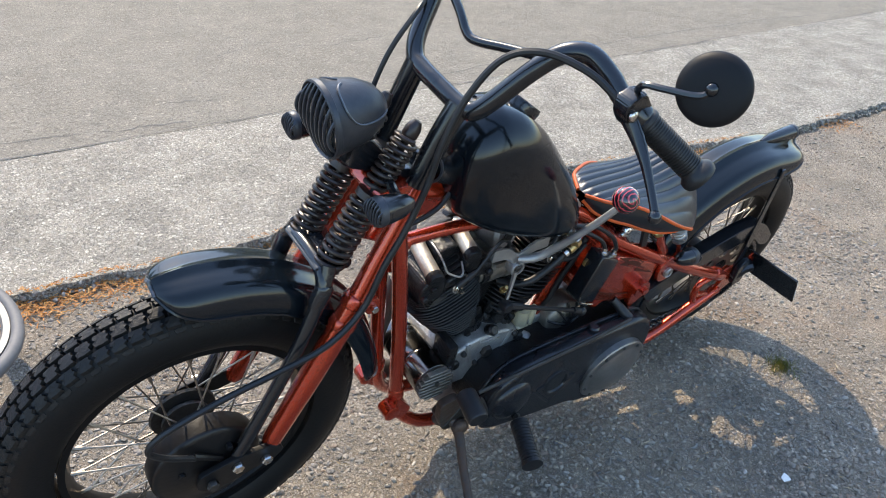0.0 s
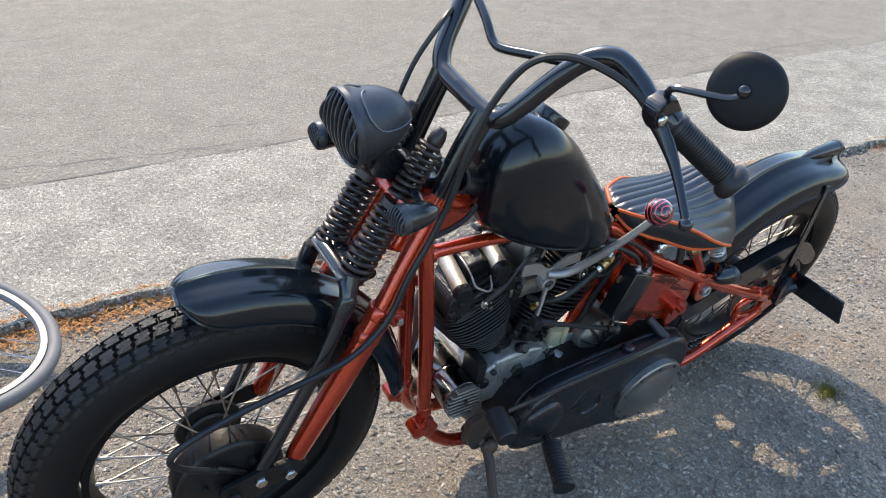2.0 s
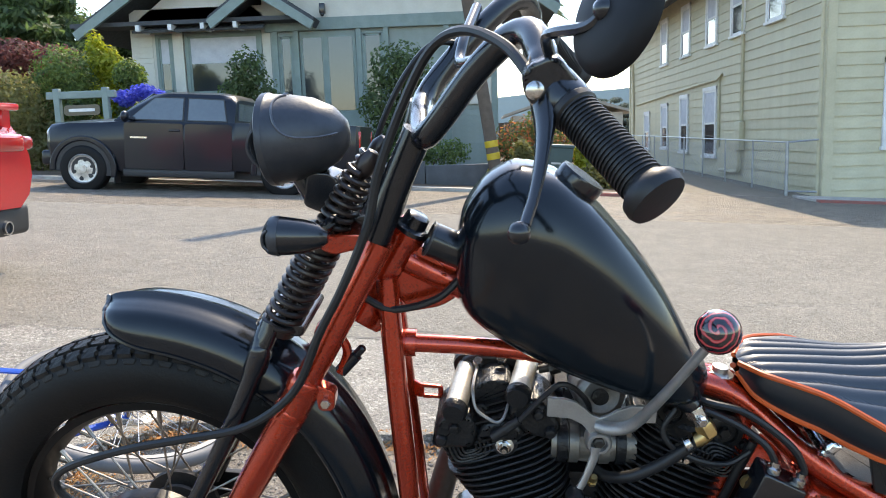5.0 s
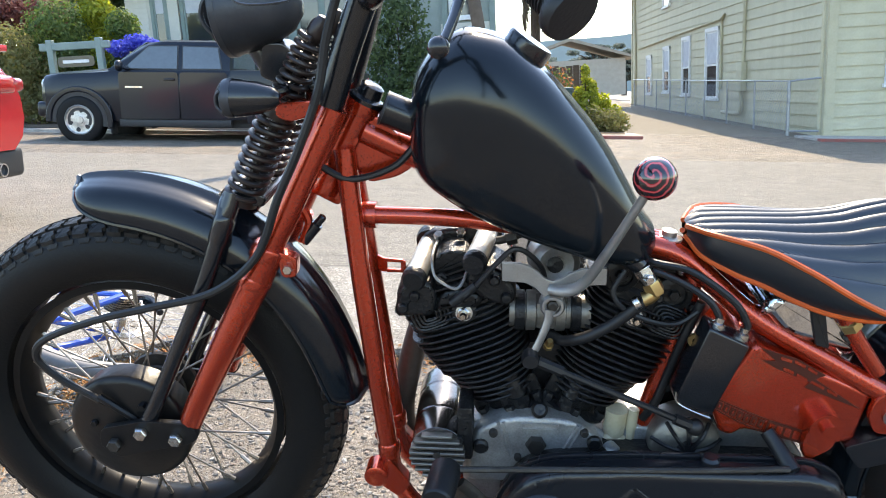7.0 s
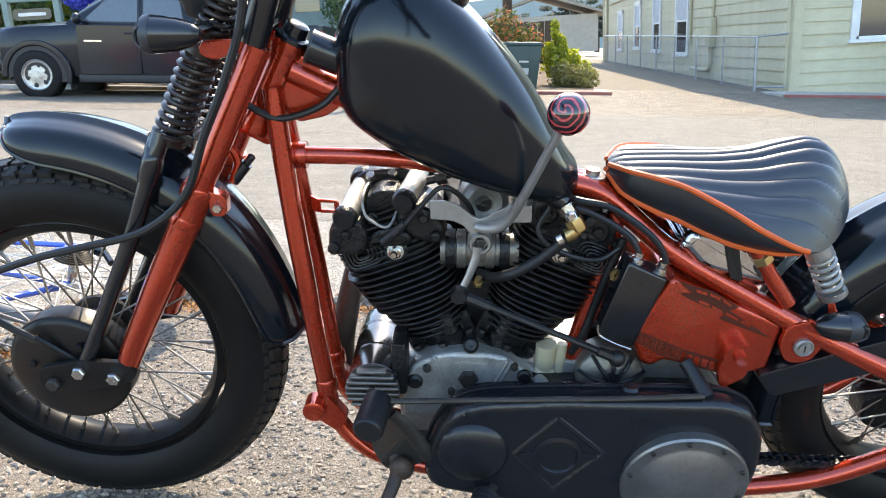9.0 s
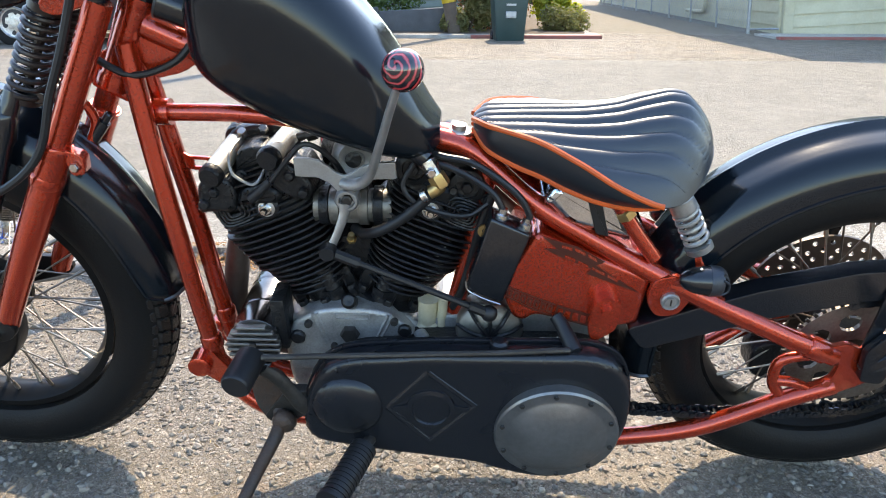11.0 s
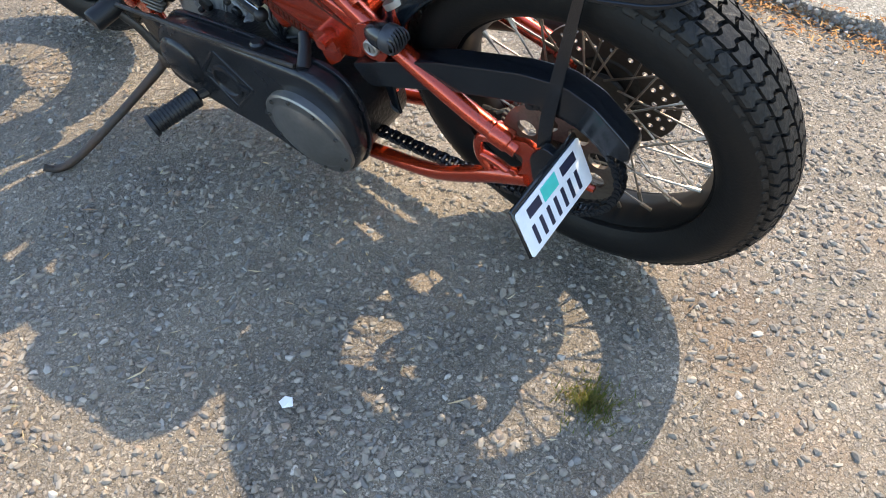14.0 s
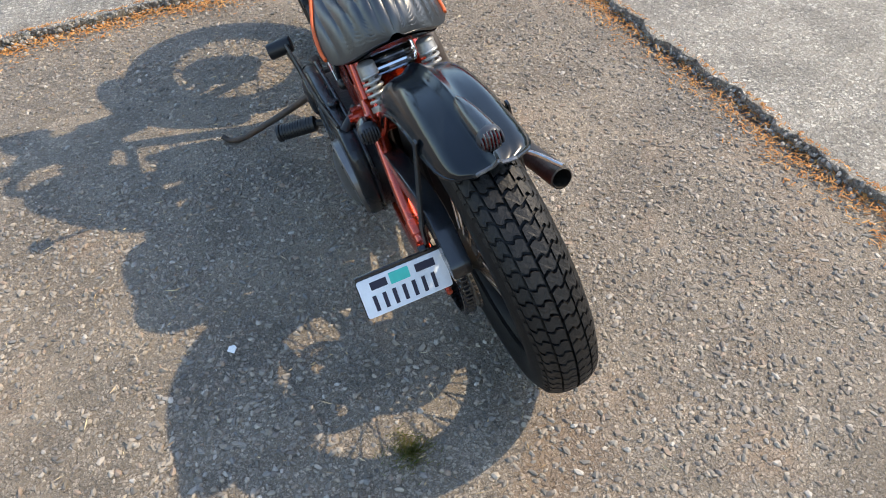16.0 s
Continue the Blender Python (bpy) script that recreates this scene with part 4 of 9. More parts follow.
part("clutch_cable", tube([(0.548, -0.262, 1.098), (0.520, -0.215, 1.125), (0.478, -0.160, 1.135), (0.440, -0.120, 1.112), (0.405, -0.100, 1.045), (0.376, -0.098, 0.965), (0.362, -0.100, 0.90), (0.330, -0.105, 0.82), (0.298, -0.107, 0.755), (0.262, -0.112, 0.672),
                          (0.195, -0.118, 0.618), (0.10, -0.116, 0.590), (0.020, -0.112, 0.567), (-0.070, -0.108, 0.530), (-0.098, -0.104, 0.495), (-0.075, -0.098, 0.455), (-0.022, -0.090, 0.410)], 0.0058, 8), GRIP, bike, "black control cable")
part("brake_cable", tube([(0.47, 0.13, 1.10), (0.42, 0.08, 1.10), (0.37, 0.075, 1.03), (0.335, 0.07, 0.93), (0.33, 0.06, 0.86)], 0.0045, 8), GRIP, bike, "black control cable")
part("throttle_cable", tube([(0.325, -0.040, 0.800), (0.346, -0.034, 0.776), (0.385, -0.032, 0.760), (0.444, -0.032, 0.779), (0.480, -0.026, 0.815)], 0.0052, 8), GRIP, bike)

# -- headlamp
hl_at, hl_ax = Vector((0.227, -0.002, 0.984)), Vector((-1, 0, -0.12))
hl = part("headlight", lathe([(0.0, -0.098), (0.018, -0.095), (0.036, -0.080), (0.049, -0.055), (0.056, -0.025), (0.059, 0.0), (0.061, 0.002), (0.061, 0.010), (0.0585, 0.012), (0.055, 0.006), (0.0, 0.004)], 40, hl_at, hl_ax), HEADL, bike, "charcoal bullet headlight with a finned grille")
q = hl_ax.to_track_quat("Z", "Y")
for k in range(9):
    s = (k - 4) / 4.6
    w = math.sqrt(max(0.0, 1 - s * s)) * 0.0555
    fin = tube([hl_at + q @ Vector((s * 0.0555, -w, 0.006)), hl_at + q @ Vector((s * 0.060, -w * 0.6, 0.017)), hl_at + q @ Vector((s * 0.061, 0, 0.0225)), hl_at + q @ Vector((s * 0.060, w * 0.6, 0.017)), hl_at + q @ Vector((s * 0.0555, w, 0.006))], 0.0034, 6, flat=0.8)
    part("grille_fin", fin, HEADL, hl)
part("headlight_lens", lathe([(0.052, 0.0065), (0.03, 0.010), (0.0, 0.011)], 28, hl_at, hl_ax), LENS_D, hl)
HL_R = [(-0.098, 0.004), (-0.095, 0.018), (-0.080, 0.036), (-0.055, 0.049), (-0.025, 0.056), (0.0, 0.059)]
for side in (-1, 1):  # a raised line sweeps down behind the bezel and back to the tail
    loop = [(radians(d), z) for d, z in ((84, -0.024), (78, -0.017), (66, -0.012), (50, -0.011), (36, -0.013), (24, -0.018), (15, -0.026), (10, -0.037), (8, -0.050), (7, -0.064), (8, -0.078), (11, -0.088))]
    pts = [hl_at + hl_ax.normalized() * z + (lerp_list(HL_R, z)[0] + 0.0004) * (Vector((0, side, 0)) * math.cos(a) + Vector((-0.12, 0, 0.99)) * math.sin(a)) for a, z in loop]
    part("headlight_ridge", tube(pts, 0.0017, 6), BEAD, hl, "pale raised ridge")
part("headlight_bracket", join(tube([(0.255, 0, 0.935), (0.275, 0, 0.905), (0.315, 0, 0.900)], 0.013, 10), slab(rounded([(0.27, 0.945), (0.30, 0.945), (0.335, 0.905), (0.30, 0.885), (0.262, 0.90)], 0.008), -0.022, 0.022, 0.003)), BLACK, bike)


def bullet(name, at, ax, r, length, label, parent, bez=0.014, lens=None):
    """A bullet lamp: black body at the back, a grey slotted bezel and its lens at the front."""
    a = Vector(ax).normalized()
    b = part(name, lathe([(0.0, -length), (r * 0.30, -length * 0.985), (r * 0.62, -length * 0.82), (r * 0.86, -length * 0.52), (r * 0.97, -length * 0.18), (r, 0.0), (r * 0.9, 0.001)], 28, at, a), BLACK, parent, label)
    part("lens", lathe([(r * 0.93, bez * 0.45), (r * 0.6, bez * 0.80), (0, bez * 0.88)], 20, at, a), lens or LENS_D, b)
    part("bezel", lathe([(r * 1.02, 0.0), (r * 1.04, bez * 0.10), (r * 1.0, bez * 0.55), (r * 0.90, bez * 0.72), (r * 0.86, bez * 0.60), (r * 0.92, bez * 0.1)], 28, at, a, close=True), HEADL, b, "grey slotted bezel")
    q = a.to_track_quat("Z", "Y")
    for k in range(7):
        s = (k - 3) / 3.7
        w = math.sqrt(1 - s * s) * r * 0.92
        part("grille_bar", tube([Vector(at) + q @ Vector((s * r, -w, bez * 0.62)), Vector(at) + q @ Vector((s * r, -w * 0.5, bez * 0.95)), Vector(at) + q @ Vector((s * r, w * 0.5, bez * 0.95)), Vector(at) + q @ Vector((s * r, w, bez * 0.62))], r * 0.075, 6, n=3), HEADL, b)
    return b


bullet("front_indicator", (0.262, -0.128, 0.893), (-1, -0.05, 0), 0.0235, 0.058, "black bullet indicator with a slotted lens", bike, 0.018)
bullet("front_indicator", (0.240, 0.118, 0.902), (-1, 0.05, 0), 0.0235, 0.058, "black bullet indicator with a slotted lens", bike, 0.018)
part("indicator_stem", tube([(0.30, -0.12, 0.893), (0.31, -0.07, 0.893), (0.325, 0.0, 0.893), (0.30, 0.07, 0.90), (0.275, 0.11, 0.902)], 0.008, 8), BLACK, bike)
for s in (-1, 1):
    bullet("rear_indicator", (1.208, s * 0.108, 0.482), (1, s * 0.05, 0), 0.0225, 0.042, "black bullet indicator with a slotted lens", bike, 0.026)
    part("indicator_stem", tube([(1.19, s * 0.100, 0.478), (1.182, s * 0.088, 0.460)], 0.009, 8, n=2), BLACK, bike)
tl = bullet("tail_light", (1.628, 0.004, 0.697), (1, 0, 0.06), 0.0200, 0.125, "black bullet tail light on the mudguard", bike, 0.018, LENS_R)

# -- fuel tank
TANK = [  # x, z low, z high, half width, squareness
    (0.468, 0.800, 0.872, 0.030), (0.474, 0.775, 0.900, 0.052), (0.488, 0.757, 0.926, 0.070), (0.510, 0.741, 0.950, 0.083), (0.545, 0.720, 0.966, 0.093), (0.585, 0.700, 0.961, 0.098), (0.640, 0.678, 0.926, 0.099),
    (0.695, 0.660, 0.868, 0.096), (0.740, 0.648, 0.810, 0.090), (0.775, 0.645, 0.752, 0.080), (0.798, 0.648, 0.712, 0.064), (0.812, 0.662, 0.694, 0.040)]


def tank_point(u, v):
    x = 0.468 + (0.812 - 0.468) * (0.5 - 0.5 * math.cos(math.pi * u)) * 1.0
    lo, hi, w = lerp_list(TANK, x)
    a = 2 * math.pi * v
    ca, sa = math.cos(a), math.sin(a)
    n = 0.80 if sa > 0 else 0.50
    z = (lo + hi) / 2 + (hi - lo) / 2 * math.copysign(abs(sa) ** n, sa)
    if sa < 0:  # the flank runs down flat to a tight lower edge
        y = w * math.copysign(abs(ca) ** 0.42, ca) * (1.0 - 0.10 * (-sa) ** 3)
    else:
        y = w * math.copysign(abs(ca) ** 0.86, ca) * (1.0 - 0.05 * sa)
    if sa > 0:  # shallow saddle along the crest, where the cap sits
        z -= 0.013 * math.exp(-(y / 0.030) ** 2) * math.exp(-((x - 0.64) / 0.075) ** 2)
    return (x, y, z)


bm = grid(40, 48, tank_point, wrap_v=True)
for ends in (0, 39):
    bm.verts.ensure_lookup_table()
    bm.faces.new([bm.verts[ends * 48 + j] for j in range(48)])
tank = part("fuel_tank", bm, TANKB, bike, "semi-gloss black peanut fuel tank")
part("filler_cap", lathe([(0.026, -0.014), (0.026, 0.010), (0.031, 0.011), (0.0325, 0.014), (0.033, 0.030), (0.031, 0.0345), (0.0, 0.0352)], 36, (0.612, 0.004, 0.918), (0.55, 0, 0.83)), BLACK, tank, "round black filler cap")
part("tank_spout", lathe([(0.020, 0.0), (0.024, 0.002), (0.024, 0.052), (0.020, 0.054), (0.019, 0.048), (0.0, 0.047)], 22, (0.480, -0.012, 0.838), (-1, -0.10, 0.42)), BLACK, bike, "black breather tube on the neck")
# the highlight on the spout's end, built as a thin grey ring
part("spout_rim", lathe([(0.0205, 0.050), (0.0245, 0.052), (0.0245, 0.0545), (0.0205, 0.0555)], 24, (0.480, -0.012, 0.838), (-1, -0.10, 0.42), close=True), HEADL, bike, "grey rim drawn in for the edge highlight")
part("petcock", tube([(0.752, -0.040, 0.688), (0.7614, -0.045, 0.6706), (0.783, -0.054, 0.655), (0.794, -0.058, 0.647)], [0.018, 0.018, 0.0155, 0.0125], 14), BLACK, bike, "tapered black fuel tap sleeve")
part("petcock_valve", join(tube([(0.793, -0.058, 0.646), (0.806, -0.063, 0.626)], 0.0115, 12, smooth=False), lathe([(0.0135, -0.006), (0.0135, 0.006)], 6, (0.797, -0.059, 0.640), (0.5, -0.15, -0.8)), bolt((0.800, -0.072, 0.636), (0.2, -1, 0), 0.007, 0.010)), STEEL, bike, "bright fuel tap")
part("petcock_nut", join(lathe([(0.0125, 0.0), (0.0135, 0.003), (0.0135, 0.018), (0.011, 0.022)], 6, (0.806, -0.063, 0.627), (0.5, -0.1, -0.8)), tube([(0.814, -0.065, 0.612), (0.806, -0.066, 0.604), (0.798, -0.066, 0.600)], 0.0105, 10)), BRASS, bike, "brass elbow fitting")
part("hose_clip", lathe([(0.0095, -0.005), (0.0105, -0.004), (0.0105, 0.004), (0.0095, 0.005)], 14, (0.790, -0.066, 0.595), (0.85, 0, 0.5)), STEEL, bike)
part("fuel_hose", tube([(0.804, -0.064, 0.600), (0.788, -0.062, 0.582), (0.7629, -0.060, 0.5581), (0.740, -0.058, 0.541), (0.7174, -0.054, 0.527), (0.692, -0.035, 0.512), (0.675, -0.005, 0.505)], 0.0085, 10), GRIP, bike, "black rubber fuel hose")
part("frame_fitting", join(lathe([(0.020, -0.004), (0.020, 0.004), (0.011, 0.006), (0.011, 0.013), (0.0, 0.014)], 14, (0.838, -0.002, 0.668), (0.1, 0, 1))), ALU, bike, "steel seat bolt")

# -- seat: pleated pan with piped side panels
SEAT = [  # x, half width, edge height, crown height
    (0.860, 0.012, 0.694, 0.696), (0.866, 0.025, 0.696, 0.699), (0.885, 0.055, 0.699, 0.702), (0.94, 0.083, 0.693, 0.704), (1.00, 0.108, 0.671, 0.705), (1.06, 0.127, 0.640, 0.711), (1.10, 0.131, 0.622, 0.722),
    (1.120, 0.129, 0.615, 0.727), (1.140, 0.121, 0.613, 0.731), (1.161, 0.106, 0.619, 0.728), (1.178, 0.088, 0.631, 0.716), (1.193, 0.064, 0.645, 0.698), (1.204, 0.037, 0.655, 0.680), (1.210, 0.012, 0.660, 0.667)]
SKIRT = [(0.860, 0.014), (0.878, 0.037), (0.907, 0.048), (0.938, 0.054), (0.976, 0.055), (1.014, 0.051), (1.052, 0.038), (1.088, 0.024), (1.12, 0.010), (1.15, 0.004), (1.24, 0.003)]
PLEAT = 0.0215  # the pleats run lengthwise


def seat_at(x, s):
    w, ze, zc = lerp_list(SEAT, x)
    y = w * s
    pleat = abs(math.sin(math.pi * y / PLEAT)) ** 0.6 * (1 - abs(s) ** 8)
    return (x, y, ze + (zc - ze) * (1 - abs(s) ** 1.9) + 0.0062 * pleat * min(1.0, w / 0.05) - 0.003)


def seat_point(u, v):
    return seat_at(0.860 + 0.350 * (0.5 - 0.5 * math.cos(math.pi * u)), v * 2 - 1)


seat = part("seat", grid(60, 221, seat_point), LEATHER, bike, "black pleated solo saddle with orange piping")


def skirt_drop(u):
    return lerp_list(SKIRT, 0.860 + 0.350 * (0.5 - 0.5 * math.cos(math.pi * u)))[0]


for side in (-1, 1):
    pan = grid(40, 6, lambda u, v: (lambda p: (p[0], p[1] * (1 - 0.16 * v) + side * 0.006 * math.sin(v * math.pi), p[2] - v * skirt_drop(u)))(seat_point(u, 0.0 if side < 0 else 1.0)))
    part("side_panel", pan, LEATHER, seat)
    part("piping", tube([(lambda p: (p[0], p[1] * 1.01, p[2] + 0.001))(seat_point(i / 60 * 0.66, 0.0 if side < 0 else 1.0)) for i in range(61)], 0.0042, 8, smooth=False), PIPING, seat, "orange piping")
    part("piping", tube([(lambda p, u: (p[0], p[1] * 0.845, p[2] - skirt_drop(u)))(seat_point(i / 60 * 0.66, 0.0 if side < 0 else 1.0), i / 60 * 0.66) for i in range(61)], 0.0042, 8, smooth=False), PIPING, seat, "orange piping")
for k in range(-6, 7):
    bm = bmesh.new()
    for i in range(int(0.354 / 0.0075)):
        x0, x1 = 0.862 + i * 0.0075, 0.862 + i * 0.0075 + 0.0042
        if x1 > 1.20 or abs(k * PLEAT) > lerp_list(SEAT, x0)[0] - 0.006 or abs(k * PLEAT) > lerp_list(SEAT, x1)[0] - 0.006:
            continue
        a, b = (Vector(seat_at(x, k * PLEAT / lerp_list(SEAT, x)[0])) + Vector((0, 0, 0.0008)) for x in (x0, x1))
        bm = join(bm, tube([a, b], 0.0007, 4, n=1, smooth=False))
    tagged(part("stitching", bm, STITCH, seat, "grey stitching", smooth=False), kind="stuff")
part("seat_pan", grid(30, 13, lambda u, v: (lambda p, q, d: (p[0], (p[1] + (q[1] - p[1]) * v) * 0.84, p[2] - d - 0.004))(seat_point(u, 0.0), seat_point(u, 1.0), skirt_drop(u))), BLACK, seat)

# -- engine
EC = Vector((0.670, 0.045, 0.244))
eng = part("engine", join(
    slab(rounded([(0.545, 0.340), (0.640, 0.372), (0.70, 0.372), (0.765, 0.340), (0.80, 0.29), (0.80, 0.19), (0.74, 0.130), (0.60, 0.130), (0.545, 0.19), (0.54, 0.28)], 0.03), -0.020, 0.125, 0.010, 3),
    slab([(0.550, 0.245), (0.552, 0.310), (0.567, 0.346), (0.588, 0.359), (0.6115, 0.3695), (0.645, 0.3735), (0.690, 0.3725), (0.722, 0.3665), (0.745, 0.350), (0.764, 0.331), (0.778, 0.30), (0.778, 0.245)], -0.042, 0.0, 0.008, 3)), CASEA, bike, "black finned V-twin engine with worn alloy crankcase")
part("case_bolt", lathe([(0.0165, 0.0), (0.0165, 0.006), (0.014, 0.010), (0.0, 0.011)], 6, (0.660, -0.042, 0.325), (0, -1, 0)), DARKST, eng, "dark hexagon case plug")
part("case_bolt", lathe([(0.012, 0.0), (0.013, 0.004), (0.013, 0.022), (0.009, 0.026), (0.0, 0.026)], 14, (0.663, -0.030, 0.380), (0, -0.75, 0.6)), CASTB, eng, "black case plug")
for x, z, r in ((0.572, 0.318, 0.013), (0.752, 0.334, 0.012), (0.592, 0.345, 0.007), (0.735, 0.352, 0.007), (0.632, 0.300, 0.006), (0.690, 0.300, 0.006)):
    part("case_bolt", lathe([(r, 0.0), (r, 0.006), (r * 0.75, 0.009), (0.0, 0.009)], 12, (x, -0.042, z), (0, -1, 0)), CASTB if r > 0.01 else DARKST, eng)
for z in (0.3545, 0.3640):
    part("case_rib", slab(rounded([(0.637, z - 0.0014), (0.693, z - 0.0014), (0.693, z + 0.0014), (0.637, z + 0.0014)], 0.0008), -0.0450, -0.041, 0.0006), CASEA, eng)
for x in (0.637, 0.693):
    part("case_rib", slab([(x - 0.0014, 0.354), (x + 0.0014, 0.354), (x + 0.0014, 0.3645), (x - 0.0014, 0.3645)], -0.0450, -0.041, 0.0005), CASEA, eng)
for a, b in (((0.603, 0.364), (0.622, 0.300)), ((0.729, 0.362), (0.700, 0.300))):
    for dx in (-0.004, 0.004):
        part("case_rib", tube([(a[0] + dx, -0.0415, a[1]), (b[0] + dx, -0.0415, b[1])], 0.0028, 6, n=1, smooth=False), CASEA, eng)
part("case_boss", lathe([(0.013, 0.0), (0.013, 0.016), (0.010, 0.020), (0.0, 0.020)], 16, (0.776, -0.034, 0.318), (0.5, -1, 0)), CASEA, eng)


def rounded_plan(x0, x1, y0, y1, h0, h1, power=3.6, n=28, lip=0.0012):
    """A cast slab of rounded-square plan standing across the cylinder's axis."""
    xc, hx, yc, hy = (x0 + x1) / 2, (x1 - x0) / 2, (y0 + y1) / 2, (y1 - y0) / 2
    ring = []
    for k in range(n):
        a = 2 * math.pi * k / n
        c, s_ = math.cos(a), math.sin(a)
        ring.append((hx * math.copysign(abs(c) ** (2 / power), c), hy * math.copysign(abs(s_) ** (2 / power), s_)))
    verts, faces = [], []
    for h, g in ((h0, lip), (h0 + lip, 0.0), (h1 - lip, 0.0), (h1, lip)):
        verts += [(xc + x * (1 - g / hx), yc + y * (1 - g / hy), h) for x, y in ring]
    for i in range(3):
        for k in range(n):
            j = (k + 1) % n
            faces.append((i * n + k, i * n + j, (i + 1) * n + j, (i + 1) * n + k))
    faces += [tuple(range(n))[::-1], tuple(range(3 * n, 4 * n))]
    return raw(verts, faces)


for name, sgn in (("front_cylinder", -1), ("rear_cylinder", 1)):
    ax = Vector((sgn * math.sin(radians(22.5)), 0, math.cos(radians(22.5))))
    side_x = Vector((math.cos(radians(22.5)), 0, -sgn * math.sin(radians(22.5))))
    o = EC.copy()
    M = Matrix(((side_x.x, 0, ax.x, o.x), (0, 1, 0, o.y), (side_x.z, 0, ax.z, o.z), (0, 0, 0, 1)))
    cyl = part(name, join(lathe([(0.058, 0.108), (0.066, 0.112), (0.066, 0.128), (0.047, 0.134), (0.046, 0.25), (0.052, 0.305)], 36, o, ax)), CASTB, eng, "black finned cylinder barrel")
    for bx in (-0.046, 0.0, 0.046):  # base nuts and plain pads at the barrel's foot
        part("base_nut", move(join(bolt((bx, -0.058 + abs(bx) * 0.4, 0.128), (0, 0, 1), 0.0095, 0.014), box(bx - 0.011, bx + 0.011, -0.054 + abs(bx) * 0.4, -0.036, 0.134, 0.176, 0.004, 2)), M), CASTB, cyl)
    fins = 13
    for k in range(fins):  # the fins widen upwards and outwards
        h = 0.158 + k * 0.0113
        outer, inner = 0.067 + 0.0034 * k, 0.056 + 0.0020 * k
        half = min(0.072, inner + 0.004)
        part("fin", move(rounded_plan(*((-outer, inner) if sgn < 0 else (-inner, outer)), -half, half, h, h + 0.0040, 2.2 if k < 6 else 3.0, 36), M), CASTB, cyl)
    # head: close fins, a cast upper block, the port and the rocker housings
    u0, u1 = (-0.098, 0.074) if sgn < 0 else (-0.072, 0.090)
    hd = part("cylinder_head", move(join(rounded_plan(u0 + 0.012, u1 - 0.010, -0.062, 0.062, 0.300, 0.352), rounded_plan(u0 + 0.010, u1 - 0.004, -0.068, 0.066, 0.338, 0.372, 4.0, lip=0.006)), M), CASTB, cyl, "black finned cylinder head")
    for k in range(5):
        h = 0.306 + k * 0.0100
        part("fin", move(rounded_plan(u0 - 0.001 * k, u1 + 0.001 * k, -0.0735, 0.070, h, h + 0.0036, 3.4, 36), M), CASTB, hd)
    ux = sgn * 0.050
    for k in range(4):  # nested fins round the port
        g = 0.0062 * k
        ring = [(ux + (0.029 - g) * math.copysign(abs(math.cos(a)) ** 0.55, math.cos(a)), -0.0700 - 0.0008 * k, 0.345 + (0.023 - g * 0.78) * math.copysign(abs(math.sin(a)) ** 0.55, math.sin(a))) for a in [2 * math.pi * q / 20 for q in range(21)]]
        part("port_fin", move(tube(ring, 0.0021, 5, smooth=False), M), CASTB, hd)
    part("plug_seat", move(lathe([(0.020, -0.004), (0.019, 0.004), (0.0135, 0.007)], 22, (0.0, -0.066, 0.331), (0, -1, 0.12)), M), CASTB, hd)
    sp = part("spark_plug", move(join(lathe([(0.011, 0.0), (0.011, 0.007), (0.0085, 0.009)], 6, (0.0, -0.072, 0.331), (0, -1, 0.12)), lathe([(0.0052, 0.008), (0.0056, 0.016), (0.0040, 0.020)], 12, (0.0, -0.072, 0.331), (0, -1, 0.12))), M), STEEL, cyl, "bright spark plug")
    part("plug_washer", move(lathe([(0.0132, -0.001), (0.0132, 0.002), (0.010, 0.003)], 20, (0.0, -0.072, 0.331), (0, -1, 0.12)), M), ALU, sp)
    # cast brackets and bolts that crowd the head's top
    part("rocker_box", move(join(rounded_plan(u0 + 0.022, u1 - 0.012, -0.052, 0.062, 0.366, 0.392, 4.5, lip=0.005), box(-0.030, 0.026, -0.060, 0.0, 0.352, 0.384, 0.006, 2)), M), CASTB, cyl, "black rocker box")
    for bx, bh in ((u0 + 0.016, 0.364), (u0 + 0.034, 0.384), (-0.014, 0.390), (0.020, 0.372), (u1 - 0.018, 0.378), (u1 - 0.006, 0.350)):
        part("head_bolt", move(join(lathe([(0.0095, -0.010), (0.0095, 0.0), (0.0085, 0.001)], 14, (bx, -0.061, bh), (0, -1, 0.2)), bolt((bx, -0.062, bh), (0, -1, 0.2), 0.0068, 0.008)), M), CASTB, cyl)
    for k in range(2):  # pushrod covers on the far side
        part("pushrod_tube", tube([EC + Vector((sgn * (0.025 + 0.03 * k), 0.080, 0.09)), EC + Vector((sgn * (0.085 + 0.05 * k), 0.083, 0.31))], 0.009, 10, n=1, smooth=False), CHROME, cyl)
